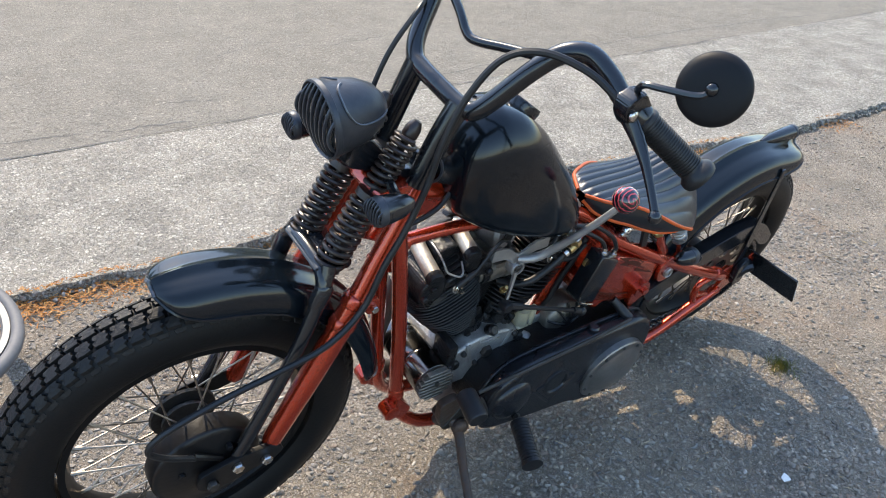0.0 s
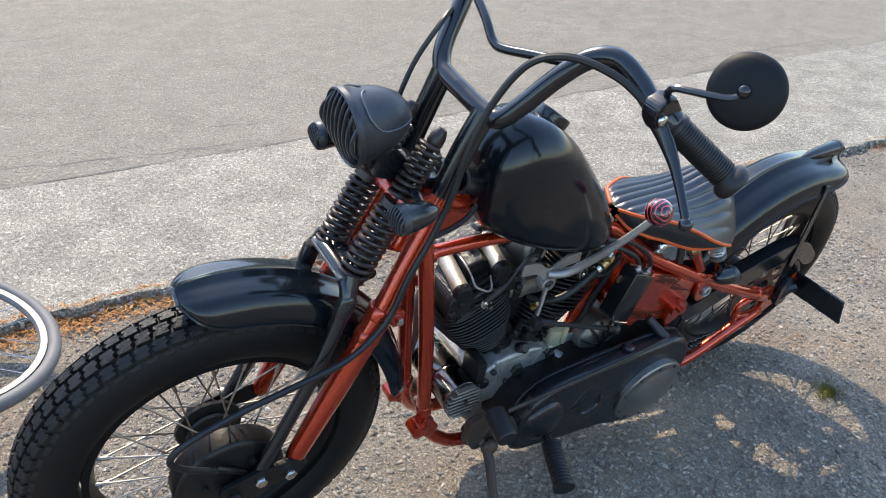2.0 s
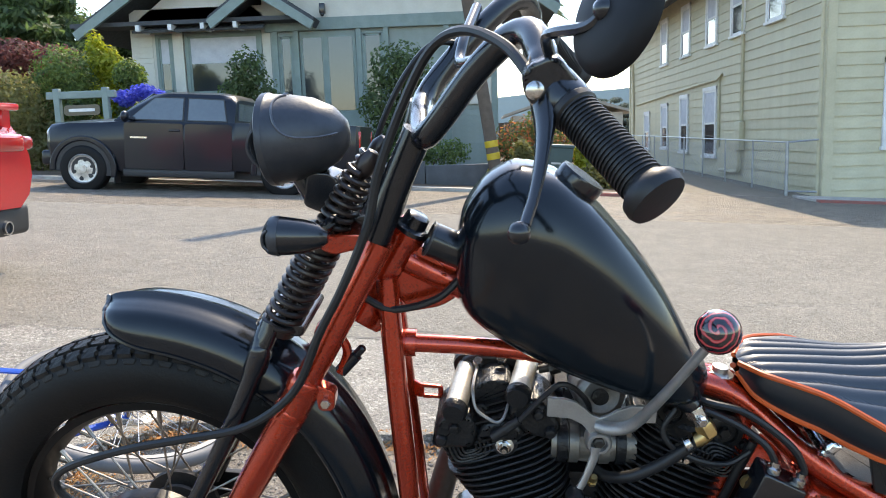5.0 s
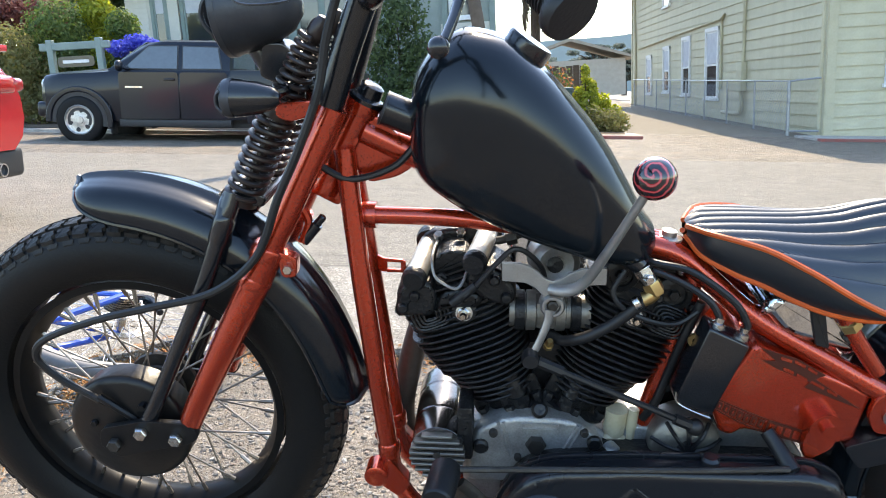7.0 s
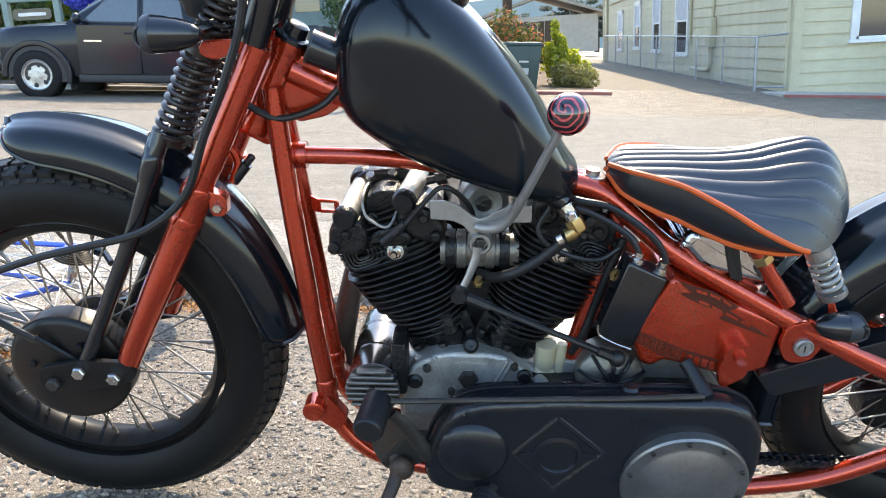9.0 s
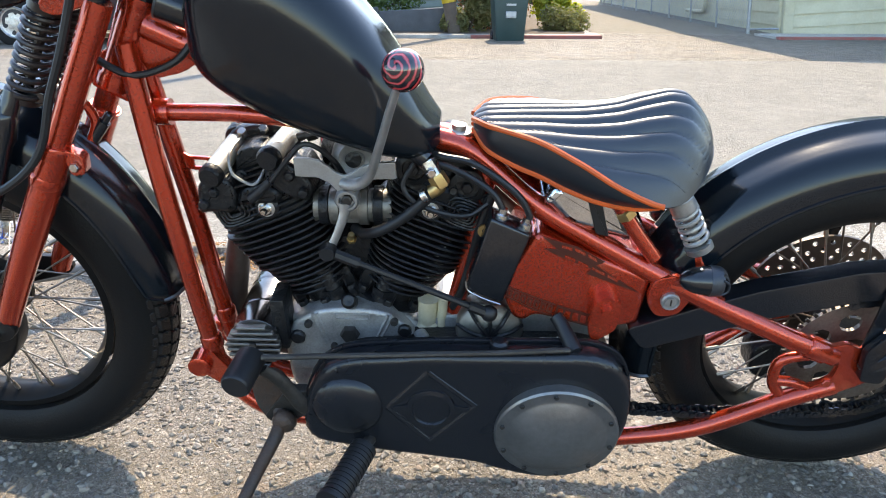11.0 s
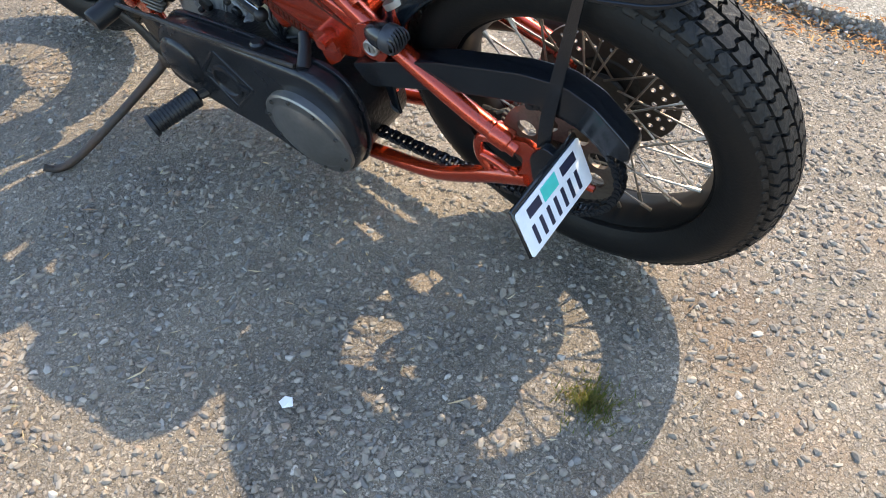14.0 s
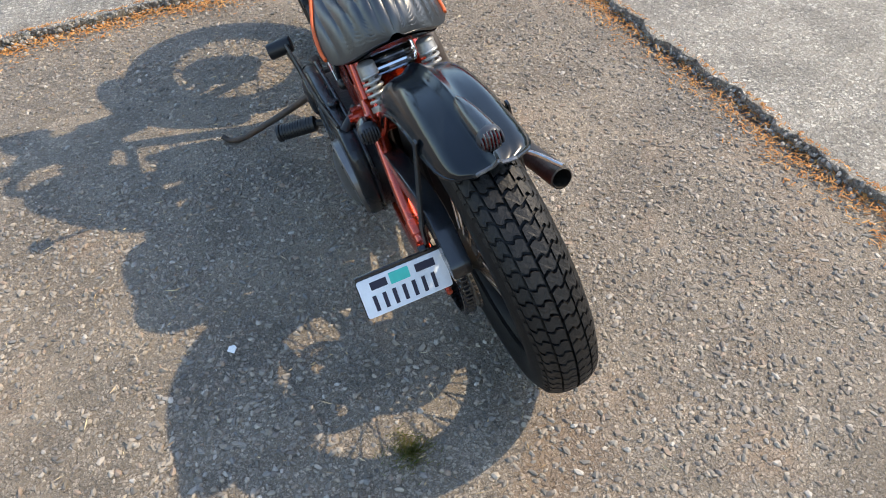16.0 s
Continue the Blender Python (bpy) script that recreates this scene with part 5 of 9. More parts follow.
# front head: two pale rocker tubes run across it to black collars, with a cast bridge behind
for a, b in (((0.4700, -0.036, 0.6100), (0.4853, 0.075, 0.6250)), ((0.5590, -0.030, 0.6360), (0.5771, 0.075, 0.6440))):
    A, Bv = Vector(a), Vector(b)
    tb = part("rocker_tube", tube([A, Bv], 0.0165, 20, n=1, smooth=False), mat("pale_scuffed_alloy", (0.58, 0.53, 0.44), 0.42, 0.7, (0.34, 0.29, 0.22), 30, 0.7, 0.1, 150, rough_vary=0.1), eng, "pale alloy rocker shaft tube")
    part("collar", lathe([(0.0165, -0.010), (0.0225, -0.007), (0.0245, 0.0), (0.0245, 0.010), (0.018, 0.017), (0.0, 0.019)], 22, Bv, Bv - A), CASTB, tb, "black collar")
    part("tube_seat", lathe([(0.0, -0.012), (0.0150, -0.012), (0.0185, -0.006), (0.0185, 0.004), (0.0165, 0.006)], 22, A, Bv - A), CASTB, tb)
part("rocker_bridge", join(slab(rounded([(0.468, 0.612), (0.474, 0.640), (0.492, 0.650), (0.530, 0.654), (0.572, 0.660), (0.592, 0.650), (0.596, 0.628), (0.560, 0.614)], 0.010), 0.055, 0.100, 0.008, 3),
                           slab(rounded([(0.492, 0.600), (0.500, 0.632), (0.520, 0.640), (0.546, 0.640), (0.556, 0.622), (0.552, 0.602)], 0.008), 0.0, 0.06, 0.006, 2)), CASTB, eng, "black cast rocker bridge")
for x, z in ((0.500, 0.641), (0.5345, 0.646)):
    part("bridge_bolt", bolt((x, 0.045, z), (0, -0.5, 0.85), 0.008, 0.012), STEEL, eng, "bright bolt")
for pts, y0, y1 in (([(0.440, 0.545), (0.444, 0.590), (0.462, 0.606), (0.492, 0.606), (0.504, 0.580), (0.498, 0.548)], -0.040, 0.050),
                    ([(0.546, 0.600), (0.552, 0.626), (0.580, 0.632), (0.606, 0.618), (0.622, 0.588), (0.612, 0.566), (0.575, 0.572)], -0.036, 0.060),
                    ([(0.498, 0.556), (0.510, 0.586), (0.540, 0.594), (0.572, 0.580), (0.566, 0.560)], -0.034, 0.040)):
    part("rocker_housing", slab(rounded(pts, 0.010), y0, y1, 0.009, 3), CASTB, eng, "black cast rocker housing")
for x, z in ((0.470, 0.583), (0.452, 0.562), (0.588, 0.612), (0.606, 0.584)):
    part("housing_bolt", lathe([(0.0085, -0.002), (0.0085, 0.004), (0.006, 0.007), (0.0, 0.008)], 12, (x, -0.040, z), (0, -1, 0)), CASTB, eng)
for k in range(5):  # small V-shaped fins between the tubes
    part("valley_fin", slab([(0.500 + 0.004 * k, 0.586 + 0.0075 * k), (0.545 - 0.001 * k, 0.600 + 0.0075 * k), (0.545 - 0.001 * k, 0.603 + 0.0075 * k), (0.500 + 0.004 * k, 0.589 + 0.0075 * k)], -0.034 + 0.010 * k, 0.03), CASTB, eng)
part("oil_pipe", tube([(0.4994, 0.040, 0.6400), (0.4960, 0.005, 0.6400), (0.4950, -0.022, 0.632), (0.5000, -0.034, 0.6130), (0.514, -0.040, 0.6035), (0.530, -0.042, 0.5970), (0.5395, -0.036, 0.6010), (0.546, -0.018, 0.6130)], 0.0023, 8), GREYAL, eng, "thin bright oil pipe")
# rear head: round rocker covers
for x, z, y, r in ((0.772, 0.618, -0.026, 0.0285), (0.852, 0.586, -0.020, 0.0300), (0.826, 0.628, 0.030, 0.024)):
    part("rocker_cover", join(lathe([(r * 0.96, -0.075), (r, -0.070), (r, -0.006), (r * 0.90, 0.0), (r * 0.62, 0.002), (r * 0.58, -0.003), (0.0, -0.003)], 30, (x, y, z), (0, -1, 0.05)), bolt((x, y + 0.003, z), (0, -1, 0.05), 0.009, 0.010)), CASTB, eng, "round black rocker cover")
part("rocker_tie", slab(rounded([(0.770, 0.600), (0.780, 0.648), (0.840, 0.640), (0.866, 0.608), (0.850, 0.570), (0.800, 0.580)], 0.010), -0.006, 0.07, 0.006, 2), CASTB, eng)
part("head_hose", tube([(0.775, -0.045, 0.636), (0.758, -0.052, 0.605), (0.775, -0.058, 0.580), (0.815, -0.055, 0.560), (0.855, -0.045, 0.552), (0.884, -0.04, 0.570)], 0.0042, 8), GRIP, eng, "black breather hose")
# plug leads
part("plug_lead", tube([(0.545, -0.052, 0.590), (0.5618, -0.050, 0.6072), (0.5932, -0.047, 0.6449), (0.6137, -0.045, 0.6636), (0.6344, -0.040, 0.6560), (0.6559, -0.028, 0.6287), (0.664, -0.010, 0.600)], 0.0040, 8), GRIP, eng, "black plug lead")
part("lead_end", tube([(0.5270, -0.044, 0.5740), (0.5618, -0.050, 0.6072)], [0.0085, 0.0060], 10, n=2), GRIP, eng, "black rubber plug cap")
# valley between the barrels
for x, tilt in ((0.645, -0.30), (0.700, 0.30)):
    part("tappet_block", join(tube([(x, 0.0, 0.345), (x + tilt * 0.10, 0.004, 0.425)], [0.019, 0.015], 12, n=2), lathe([(0.021, -0.006), (0.021, 0.006)], 6, (x + tilt * 0.05, 0.002, 0.385), (tilt, 0, 1))), CASTB, eng, "black tappet block")
part("valley_block", slab(rounded([(0.615, 0.365), (0.722, 0.365), (0.735, 0.47), (0.60, 0.47)], 0.01), 0.030, 0.10, 0.004), CASTB, eng)
part("valley_fitting", join(lathe([(0.006, 0.0), (0.006, 0.014), (0.0045, 0.018)], 10, (0.672, -0.030, 0.498), (0.1, -0.6, 1)), lathe([(0.008, -0.002), (0.008, 0.005)], 6, (0.672, -0.030, 0.498), (0.1, -0.6, 1))), BRASS, eng, "brass fitting")
# alloy manifold with clamps, cover and head steady behind it
mnf = part("intake_manifold", join(tube([(0.612, 0.012, 0.538), (0.735, 0.012, 0.538)], 0.0275, 22, n=1, smooth=False), box(0.650, 0.694, -0.012, 0.09, 0.515, 0.562, 0.008)), MANIF, eng, "grey alloy intake manifold")
for x, m_ in ((0.628, CASTB), (0.713, CASTB), (0.645, MANIF), (0.690, MANIF)):
    part("clamp", lathe([(0.0275, -0.008), (0.0315, -0.007), (0.0315, 0.007), (0.0275, 0.008)], 24, (x, 0.012, 0.538), (1, 0, 0)), m_, mnf)
part("horn_cover", lathe([(0.0, 0.014), (0.012, 0.014), (0.013, 0.008), (0.026, 0.012), (0.034, 0.006), (0.038, 0.0), (0.038, -0.05)], 32, (0.680, 0.018, 0.617), (0.1, -1.0, 0.15)), GREYAL, eng, "round dull alloy cover between the cylinders")
part("cover_plug", lathe([(0.0125, 0.0), (0.0125, 0.003), (0.0, 0.004)], 20, (0.678, 0.003, 0.620), (0.1, -1.0, 0.15)), CASTB, eng)
part("chrome_band", lathe([(0.060, -0.05), (0.063, -0.04), (0.063, 0.0), (0.058, 0.006), (0.0, 0.008)], 36, (0.672, 0.085, 0.600), (0.0, -1.0, 0.1)), CHROME, eng, "chromed round cover")
part("top_mount", join(tube([(0.590, 0.03, 0.645), (0.6066, 0.03, 0.6498), (0.635, 0.03, 0.660), (0.668, 0.03, 0.662)], 0.0065, 10), lathe([(0.011, -0.008), (0.011, 0.008)], 6, (0.612, 0.03, 0.651), (1, 0, 0.3))), DARKST, eng, "steel head steady")
# far side: air cleaner and timing cover
part("air_cleaner", lathe([(0.0, 0.0), (0.085, 0.002), (0.092, 0.010), (0.092, 0.045), (0.085, 0.052), (0.0, 0.054)], 36, (0.672, 0.125, 0.48), (0, 1, 0)), CASTB, eng, "round black air cleaner")
part("timing_cover", slab(rounded([(0.56, 0.34), (0.77, 0.34), (0.79, 0.24), (0.70, 0.16), (0.60, 0.17), (0.54, 0.25)], 0.03), 0.12, 0.155, 0.008, 2), ALU, eng, "alloy timing cover")
part("intake_elbow", tube([(0.672, 0.03, 0.530), (0.672, 0.08, 0.510), (0.672, 0.128, 0.48)], 0.024, 14), CASTB, eng)
# hand shifter: a bent flat lever on a gull-wing bracket, with its swirled glass knob
SHIFT = mat("brushed_grey_shifter", (0.40, 0.39, 0.375), 0.45, 0.75, (0.30, 0.29, 0.275), 40, 0.6, 0.06, 260, rough_vary=0.08)
shf = part("hand_shifter", join(tube([(0.668, -0.050, 0.606), (0.684, -0.060, 0.608), (0.703, -0.072, 0.618), (0.717, -0.086, 0.640), (0.7305, -0.110, 0.680), (0.742, -0.130, 0.716), (0.754, -0.150, 0.7546), (0.766, -0.166, 0.790)], [0.0085, 0.0098, 0.0098, 0.0092, 0.0085, 0.0080, 0.0076, 0.0070], 12, flat=0.75),
                                lathe([(0.012, -0.012), (0.0185, -0.008), (0.0185, 0.012), (0.0155, 0.016), (0.012, 0.016), (0.011, 0.008), (0.0, 0.008)], 24, (0.6733, -0.040, 0.5780), (0, -1, 0)),
                                tube([(0.671, -0.050, 0.572), (0.668, -0.054, 0.556), (0.6586, -0.062, 0.5314), (0.650, -0.068, 0.514), (0.6433, -0.072, 0.5047)], [0.0125, 0.0095, 0.0080, 0.0080, 0.0075], 10, flat=0.55)), SHIFT, bike, "dull alloy hand gear shifter with a swirled glass knob")
part("shifter_bracket", slab([(0.5986, 0.6442), (0.620, 0.6440), (0.638, 0.6395), (0.650, 0.6310), (0.660, 0.6215), (0.672, 0.6170), (0.684, 0.6215), (0.696, 0.6300), (0.714, 0.6375), (0.7479, 0.6392), (0.7486, 0.6127), (0.716, 0.6110), (0.698, 0.6060), (0.686, 0.5960), (0.680, 0.585), (0.666, 0.585), (0.658, 0.5940), (0.648, 0.6050), (0.632, 0.6130), (0.5988, 0.6149)], -0.050, -0.043, 0.0018), SHIFT, shf, "grey gull-wing shifter bracket")
part("pivot_bolt", join(lathe([(0.0085, 0.009), (0.0085, 0.014), (0.006, 0.016), (0.0, 0.016)], 6, (0.6733, -0.040, 0.5780), (0, -1, 0))), DARKST, shf, "dark pivot bolt")
KNOB = bpy.data.materials.new("red_black_swirled_glass")
KNOB.use_nodes = True
_k = KNOB.node_tree
_p = _k.nodes["Principled BSDF"]
_p.inputs["Roughness"].default_value, _p.inputs["Coat Weight"].default_value = 0.06, 1.0
_c = _k.nodes.new("ShaderNodeTexCoord")
_s = _k.nodes.new("ShaderNodeSeparateXYZ")
_k.links.new(_c.outputs["Object"], _s.inputs[0])


def knob_math(op, a, b=0.0, c=0.0):
    node = _k.nodes.new("ShaderNodeMath")
    node.operation = op
    for i, v in enumerate((a, b, c)):
        if isinstance(v, (int, float)):
            node.inputs[i].default_value = v
        else:
            _k.links.new(v, node.inputs[i])
    return node.outputs[0]


_turn = knob_math("ARCTAN2", _s.outputs["Y"], _s.outputs["X"])
_down = knob_math("ARCCOSINE", knob_math("DIVIDE", _s.outputs["Z"], 0.0264))
_wob = _k.nodes.new("ShaderNodeTexNoise")
_wob.inputs["Scale"].default_value, _wob.inputs["Detail"].default_value = 55, 2
_k.links.new(_c.outputs["Object"], _wob.inputs["Vector"])
_band = knob_math("MULTIPLY_ADD", knob_math("SINE", knob_math("ADD", knob_math("MULTIPLY_ADD", _down, 17.0, knob_math("MULTIPLY", _turn, 2.0)), knob_math("MULTIPLY", _wob.outputs["Fac"], 7.0))), 0.5, 0.5)
_r = _k.nodes.new("ShaderNodeValToRGB")
_r.color_ramp.elements[0].position, _r.color_ramp.elements[0].color = 0.58, (0.006, 0.004, 0.008, 1)
_r.color_ramp.elements[1].position, _r.color_ramp.elements[1].color = 0.82, (0.36, 0.010, 0.018, 1)
_e = _r.color_ramp.elements.new(0.95)
_e.color = (0.44, 0.07, 0.075, 1)
_k.links.new(_band, _r.inputs[0])
_k.links.new(_r.outputs[0], _p.inputs["Base Color"])
knob = part("shift_knob", ball((0, 0, 0), 0.0262, 28, 18), KNOB, shf, "red and black swirled glass knob")
knob.location = (0.774, -0.171, 0.812)
knob.rotation_euler = (radians(55), radians(-30), 0)
part("shift_rod", join(tube([(0.643, -0.078, 0.505), (0.887, -0.090, 0.405)], 0.0052, 8, n=1, smooth=False), lathe([(0.011, -0.012), (0.013, -0.008), (0.013, 0.008), (0.011, 0.012)], 14, (0.643, -0.078, 0.505), (0, 1, 0)), tube([(0.654, -0.078, 0.5005), (0.690, -0.080, 0.4857)], 0.0088, 8, n=1, smooth=False), tube([(0.858, -0.089, 0.417), (0.884, -0.090, 0.406)], 0.0085, 8, n=1, smooth=False), ball((0.889, -0.088, 0.403), 0.0135, 14, 10)), GRIP, bike, "dark steel shift rod")
# generator and exhaust header ahead of the engine
gen = part("generator", join(lathe([(0.040, -0.082), (0.0435, -0.078), (0.0435, -0.022), (0.042, -0.020), (0.042, -0.016), (0.0435, -0.014), (0.0435, 0.050), (0.042, 0.052), (0.042, 0.056), (0.0435, 0.058), (0.0435, 0.100), (0.038, 0.108), (0.0, 0.108)], 36, (0.504, 0.02, 0.3175), (0, 1, 0))), mat("dulled_chrome_case", (0.20, 0.19, 0.18), 0.17, 1.0, (0.13, 0.12, 0.108), 18, 0.6, rough_vary=0.05), bike, "chromed generator with a finned end cap")
cap = part("finned_cap", lathe([(0.0435, -0.002), (0.0435, 0.004), (0, 0.005)], 30, (0.504, -0.061, 0.3175), (0, -1, 0)), DARKST, gen, "finned grey end cap")
for k in range(8):
    z = -0.0375 + k * 0.0107
    w = math.sqrt(max(0.0001, 0.0445 ** 2 - z * z))
    part("fin", box(0.504 - w, 0.504 + w, -0.077, -0.064, 0.3175 + z - 0.0025, 0.3175 + z + 0.0025, 0.0012, 1), MANIF, cap)
part("cap_screw", lathe([(0.006, 0.0), (0.006, 0.006), (0.0, 0.007)], 10, (0.504, -0.074, 0.322), (0, -1, 0)), DARKST, cap)
part("generator_clip", join(box(0.535, 0.560, -0.060, 0.0, 0.300, 0.400, 0.006, 2), bolt((0.540, -0.060, 0.345), (0, -1, 0), 0.006, 0.008)), CASTB, gen, "black cast generator mount")
part("exhaust_header", tube([(0.535, 0.10, 0.56), (0.495, 0.095, 0.545), (0.474, 0.088, 0.49), (0.453, 0.085, 0.42), (0.433, 0.085, 0.33), (0.430, 0.085, 0.275), (0.442, 0.085, 0.240), (0.490, 0.085, 0.212), (0.56, 0.10, 0.188), (0.62, 0.125, 0.175), (0.90, 0.155, 0.22), (1.05, 0.175, 0.262), (1.14, 0.185, 0.290)], 0.0215, 14), RUST, bike, "heat-browned exhaust header")
part("silencer", lathe([(0.020, 0.0), (0.0240, 0.02), (0.0250, 0.29), (0.0245, 0.308), (0.0215, 0.310), (0.021, 0.24), (0.0, 0.23)], 24, (1.118, 0.184, 0.288), (0.302, 0.022, 0.055)), DARKST, bike, "short dark exhaust silencer")
part("exhaust_header", tube([(0.835, 0.10, 0.545), (0.90, 0.115, 0.53), (0.955, 0.130, 0.46), (0.975, 0.145, 0.36), (1.02, 0.160, 0.285), (1.12, 0.170, 0.288)], 0.0205, 14), RUST, bike, "heat-browned rear exhaust header")
part("gearbox_body", slab(rounded([(0.93, 0.38), (1.04, 0.37), (1.09, 0.30), (1.07, 0.19), (0.96, 0.15), (0.92, 0.17)], 0.02), -0.03, 0.11, 0.008), GREYAL, bike, "grey alloy gearbox end")
part("exhaust_strap", tube([(1.33, 0.118, 0.41), (1.37, 0.17, 0.395), (1.435, 0.205, 0.388)], 0.005, 8), STEEL, bike)
# primary drive cover with clutch dome
pr_out = rounded([(0.628, 0.335), (0.598, 0.275), (0.592, 0.220), (0.606, 0.186), (0.715, 0.166), (0.872, 0.145), (0.928, 0.122), (1.002, 0.110), (1.072, 0.138), (1.112, 0.215), (1.114, 0.300), (1.092, 0.352), (1.048, 0.373), (0.800, 0.370), (0.672, 0.360)], 0.030, 3)
pr = part("primary_cover", slab(pr_out, -0.156, -0.112, 0.016, 4), PRIM, bike, "satin black primary drive cover with a round clutch dome")
part("primary_lip", slab([(0.855 + (x - 0.855) * 1.014, 0.25 + (z - 0.25) * 1.022) for x, z in pr_out], -0.118, -0.108, 0.003), PRIM, pr)
part("primary_back", slab([(0.855 + (x - 0.855) * 0.96, 0.23 + (z - 0.25) * 0.80) for x, z in pr_out], -0.110, 0.010, 0.004), CASTB, pr)
part("primary_boss", lathe([(0.060, -0.010), (0.056, 0.003), (0.048, 0.010), (0.034, 0.0145), (0.016, 0.0165), (0.0, 0.017)], 40, (0.668, -0.154, 0.266), (0, -1, 0)), PRIM, pr, "round domed inspection boss")
dia = [(0.732, 0.266), (0.797, 0.338), (0.870, 0.272), (0.797, 0.196)]
for i in range(4):
    a, b = dia[i], dia[(i + 1) % 4]
    part("raised_rib", tube([(a[0], -0.1525, a[1]), (b[0], -0.1525, b[1])], 0.0062, 8, n=1, smooth=False), PRIM, pr)
part("primary_badge", join(lathe([(0.040, -0.004), (0.038, 0.004), (0.031, 0.006), (0.029, 0.002), (0.0, 0.002)], 32, (0.800, -0.155, 0.266), (0, -1, 0))), PRIM, pr)
for s in (-1, 1):
    part("badge_wing", slab(rounded([(0.800 + s * 0.036, 0.258), (0.800 + s * 0.060, 0.262), (0.800 + s * 0.060, 0.270), (0.800 + s * 0.036, 0.274)], 0.003), -0.159, -0.153, 0.001), PRIM, pr)
part("shaft_boot", tube([(0.992, -0.090, 0.402), (1.0036, -0.105, 0.389), (1.019, -0.136, 0.368)], [0.0105, 0.0115, 0.0130], 12), GRIP, pr, "black rubber shaft boot")
part("filler_plug", lathe([(0.014, -0.004), (0.014, 0.006), (0.010, 0.010), (0.0, 0.010)], 16, (0.905, -0.128, 0.372), (0, 0, 1)), PRIM, pr)
dome = part("clutch_dome", lathe([(0.099, -0.012), (0.099, 0.003), (0.096, 0.006), (0.082, 0.007), (0.078, 0.010), (0.062, 0.018), (0.040, 0.024), (0.018, 0.027), (0.0, 0.0275)], 64, (0.999, -0.159, 0.221), (0, -1, -0.09)), mat("grey_clutch_dome", (0.24, 0.235, 0.23), 0.36, 0.8, (0.15, 0.145, 0.14), 12, 0.7, 0.04, 160, rough_vary=0.10), pr, "dull grey domed clutch cover")
for k in range(10):
    a = math.pi / 2 + 2 * math.pi * (k + 0.12) / 10
    part("dome_bolt", bolt((0.999 + 0.089 * math.cos(a), -0.165 - 0.008 * math.sin(a), 0.221 + 0.089 * math.sin(a)), (0, -1, -0.09), 0.0042, 0.004), DARKST, dome)
for x, z in ((0.66, 0.340), (0.78, 0.346), (0.91, 0.349), (0.636, 0.204), (0.76, 0.178), (0.86, 0.168)):
    part("cover_screw", bolt((x, -0.150, z), (0, -1, 0), 0.005, 0.005, 8), PRIM, pr)
part("gearbox", join(slab(rounded([(0.80, 0.35), (0.93, 0.35), (0.96, 0.28), (0.95, 0.16), (0.80, 0.16)], 0.02), -0.02, 0.12, 0.008)), CASEA, bike, "grey alloy gearbox")
gbc = part("gearbox_cover", lathe([(0.056, -0.03), (0.056, 0.012), (0.051, 0.021), (0.030, 0.030), (0, 0.033)], 36, (0.892, -0.028, 0.333), (0, -1, 0.1)), MANIF, bike, "round grey alloy gearbox end cover")
for a in (0.30, 0.95, 1.57, 2.20, 2.85):
    part("rib", tube([(0.892 + 0.010 * math.cos(a), -0.062, 0.335 + 0.010 * math.sin(a)), (0.892 + 0.034 * math.cos(a), -0.060, 0.335 + 0.034 * math.sin(a)), (0.892 + 0.056 * math.cos(a), -0.044, 0.333 + 0.056 * math.sin(a))], 0.0034, 6, n=3), CASTB, gbc)
part("hub_star", lathe([(0.018, 0.0), (0.014, 0.006), (0.006, 0.008), (0.0, 0.008)], 7, (0.892, -0.058, 0.337), (0, -1, 0.1)), CASTB, gbc, "black star-shaped nut")
# light bounced off the ground is put into this cream colour
can = part("oil_filter", join(tube([(0.790, -0.004, 0.372), (0.786, -0.004, 0.262)], 0.0180, 18, n=1, smooth=False), box(0.770, 0.806, -0.022, 0.02, 0.300, 0.330, 0.004, 1)), IVORY, bike, "brass pump body behind the crankcase, paled for ground bounce")
part("brass_pipe", tube([(0.815, -0.012, 0.378), (0.812, -0.014, 0.330), (0.810, -0.012, 0.275)], 0.0085, 12), IVORY, can)
part("pump_bolt", bolt((0.794, -0.022, 0.314), (0, -1, 0), 0.007, 0.008), BRASS, can)
part("regulator", join(slab(rounded([(0.828, 0.415), (0.868, 0.410), (0.890, 0.520), (0.872, 0.580), (0.838, 0.550)], 0.012), 0.020, 0.07, 0.004), *[box(0.834, 0.874, 0.014, 0.020, 0.43 + 0.018 * k, 0.436 + 0.018 * k) for k in range(5)]), CASTB, bike, "black finned regulator behind the rear cylinder")
part("oil_hose", tube([(0.830, -0.01, 0.36), (0.845, -0.02, 0.40), (0.858, -0.02, 0.45), (0.872, -0.03, 0.52), (0.89, -0.03, 0.58)], 0.007, 10), GRIP, bike, "black oil hose")
# battery box / coil, red oil tank with dark decals
# added black plate: stands for deep shade on the oil tank's front
part("shade_plate", slab(rounded([(0.848, 0.340), (0.862, 0.395), (0.886, 0.472), (0.896, 0.497), (0.940, 0.500), (0.932, 0.400), (0.919, 0.342)], 0.006), 0.020, 0.028, 0.002), BLACK, bike, "black plate added for the oil tank's shaded front")
coilbox = part("ignition_coil", slab([(0.887, 0.5745), (0.9459, 0.5471), (0.9078, 0.4280), (0.8516, 0.4517)], -0.098, -0.052, 0.005, 3), BLACK, bike, "black ignition coil box")
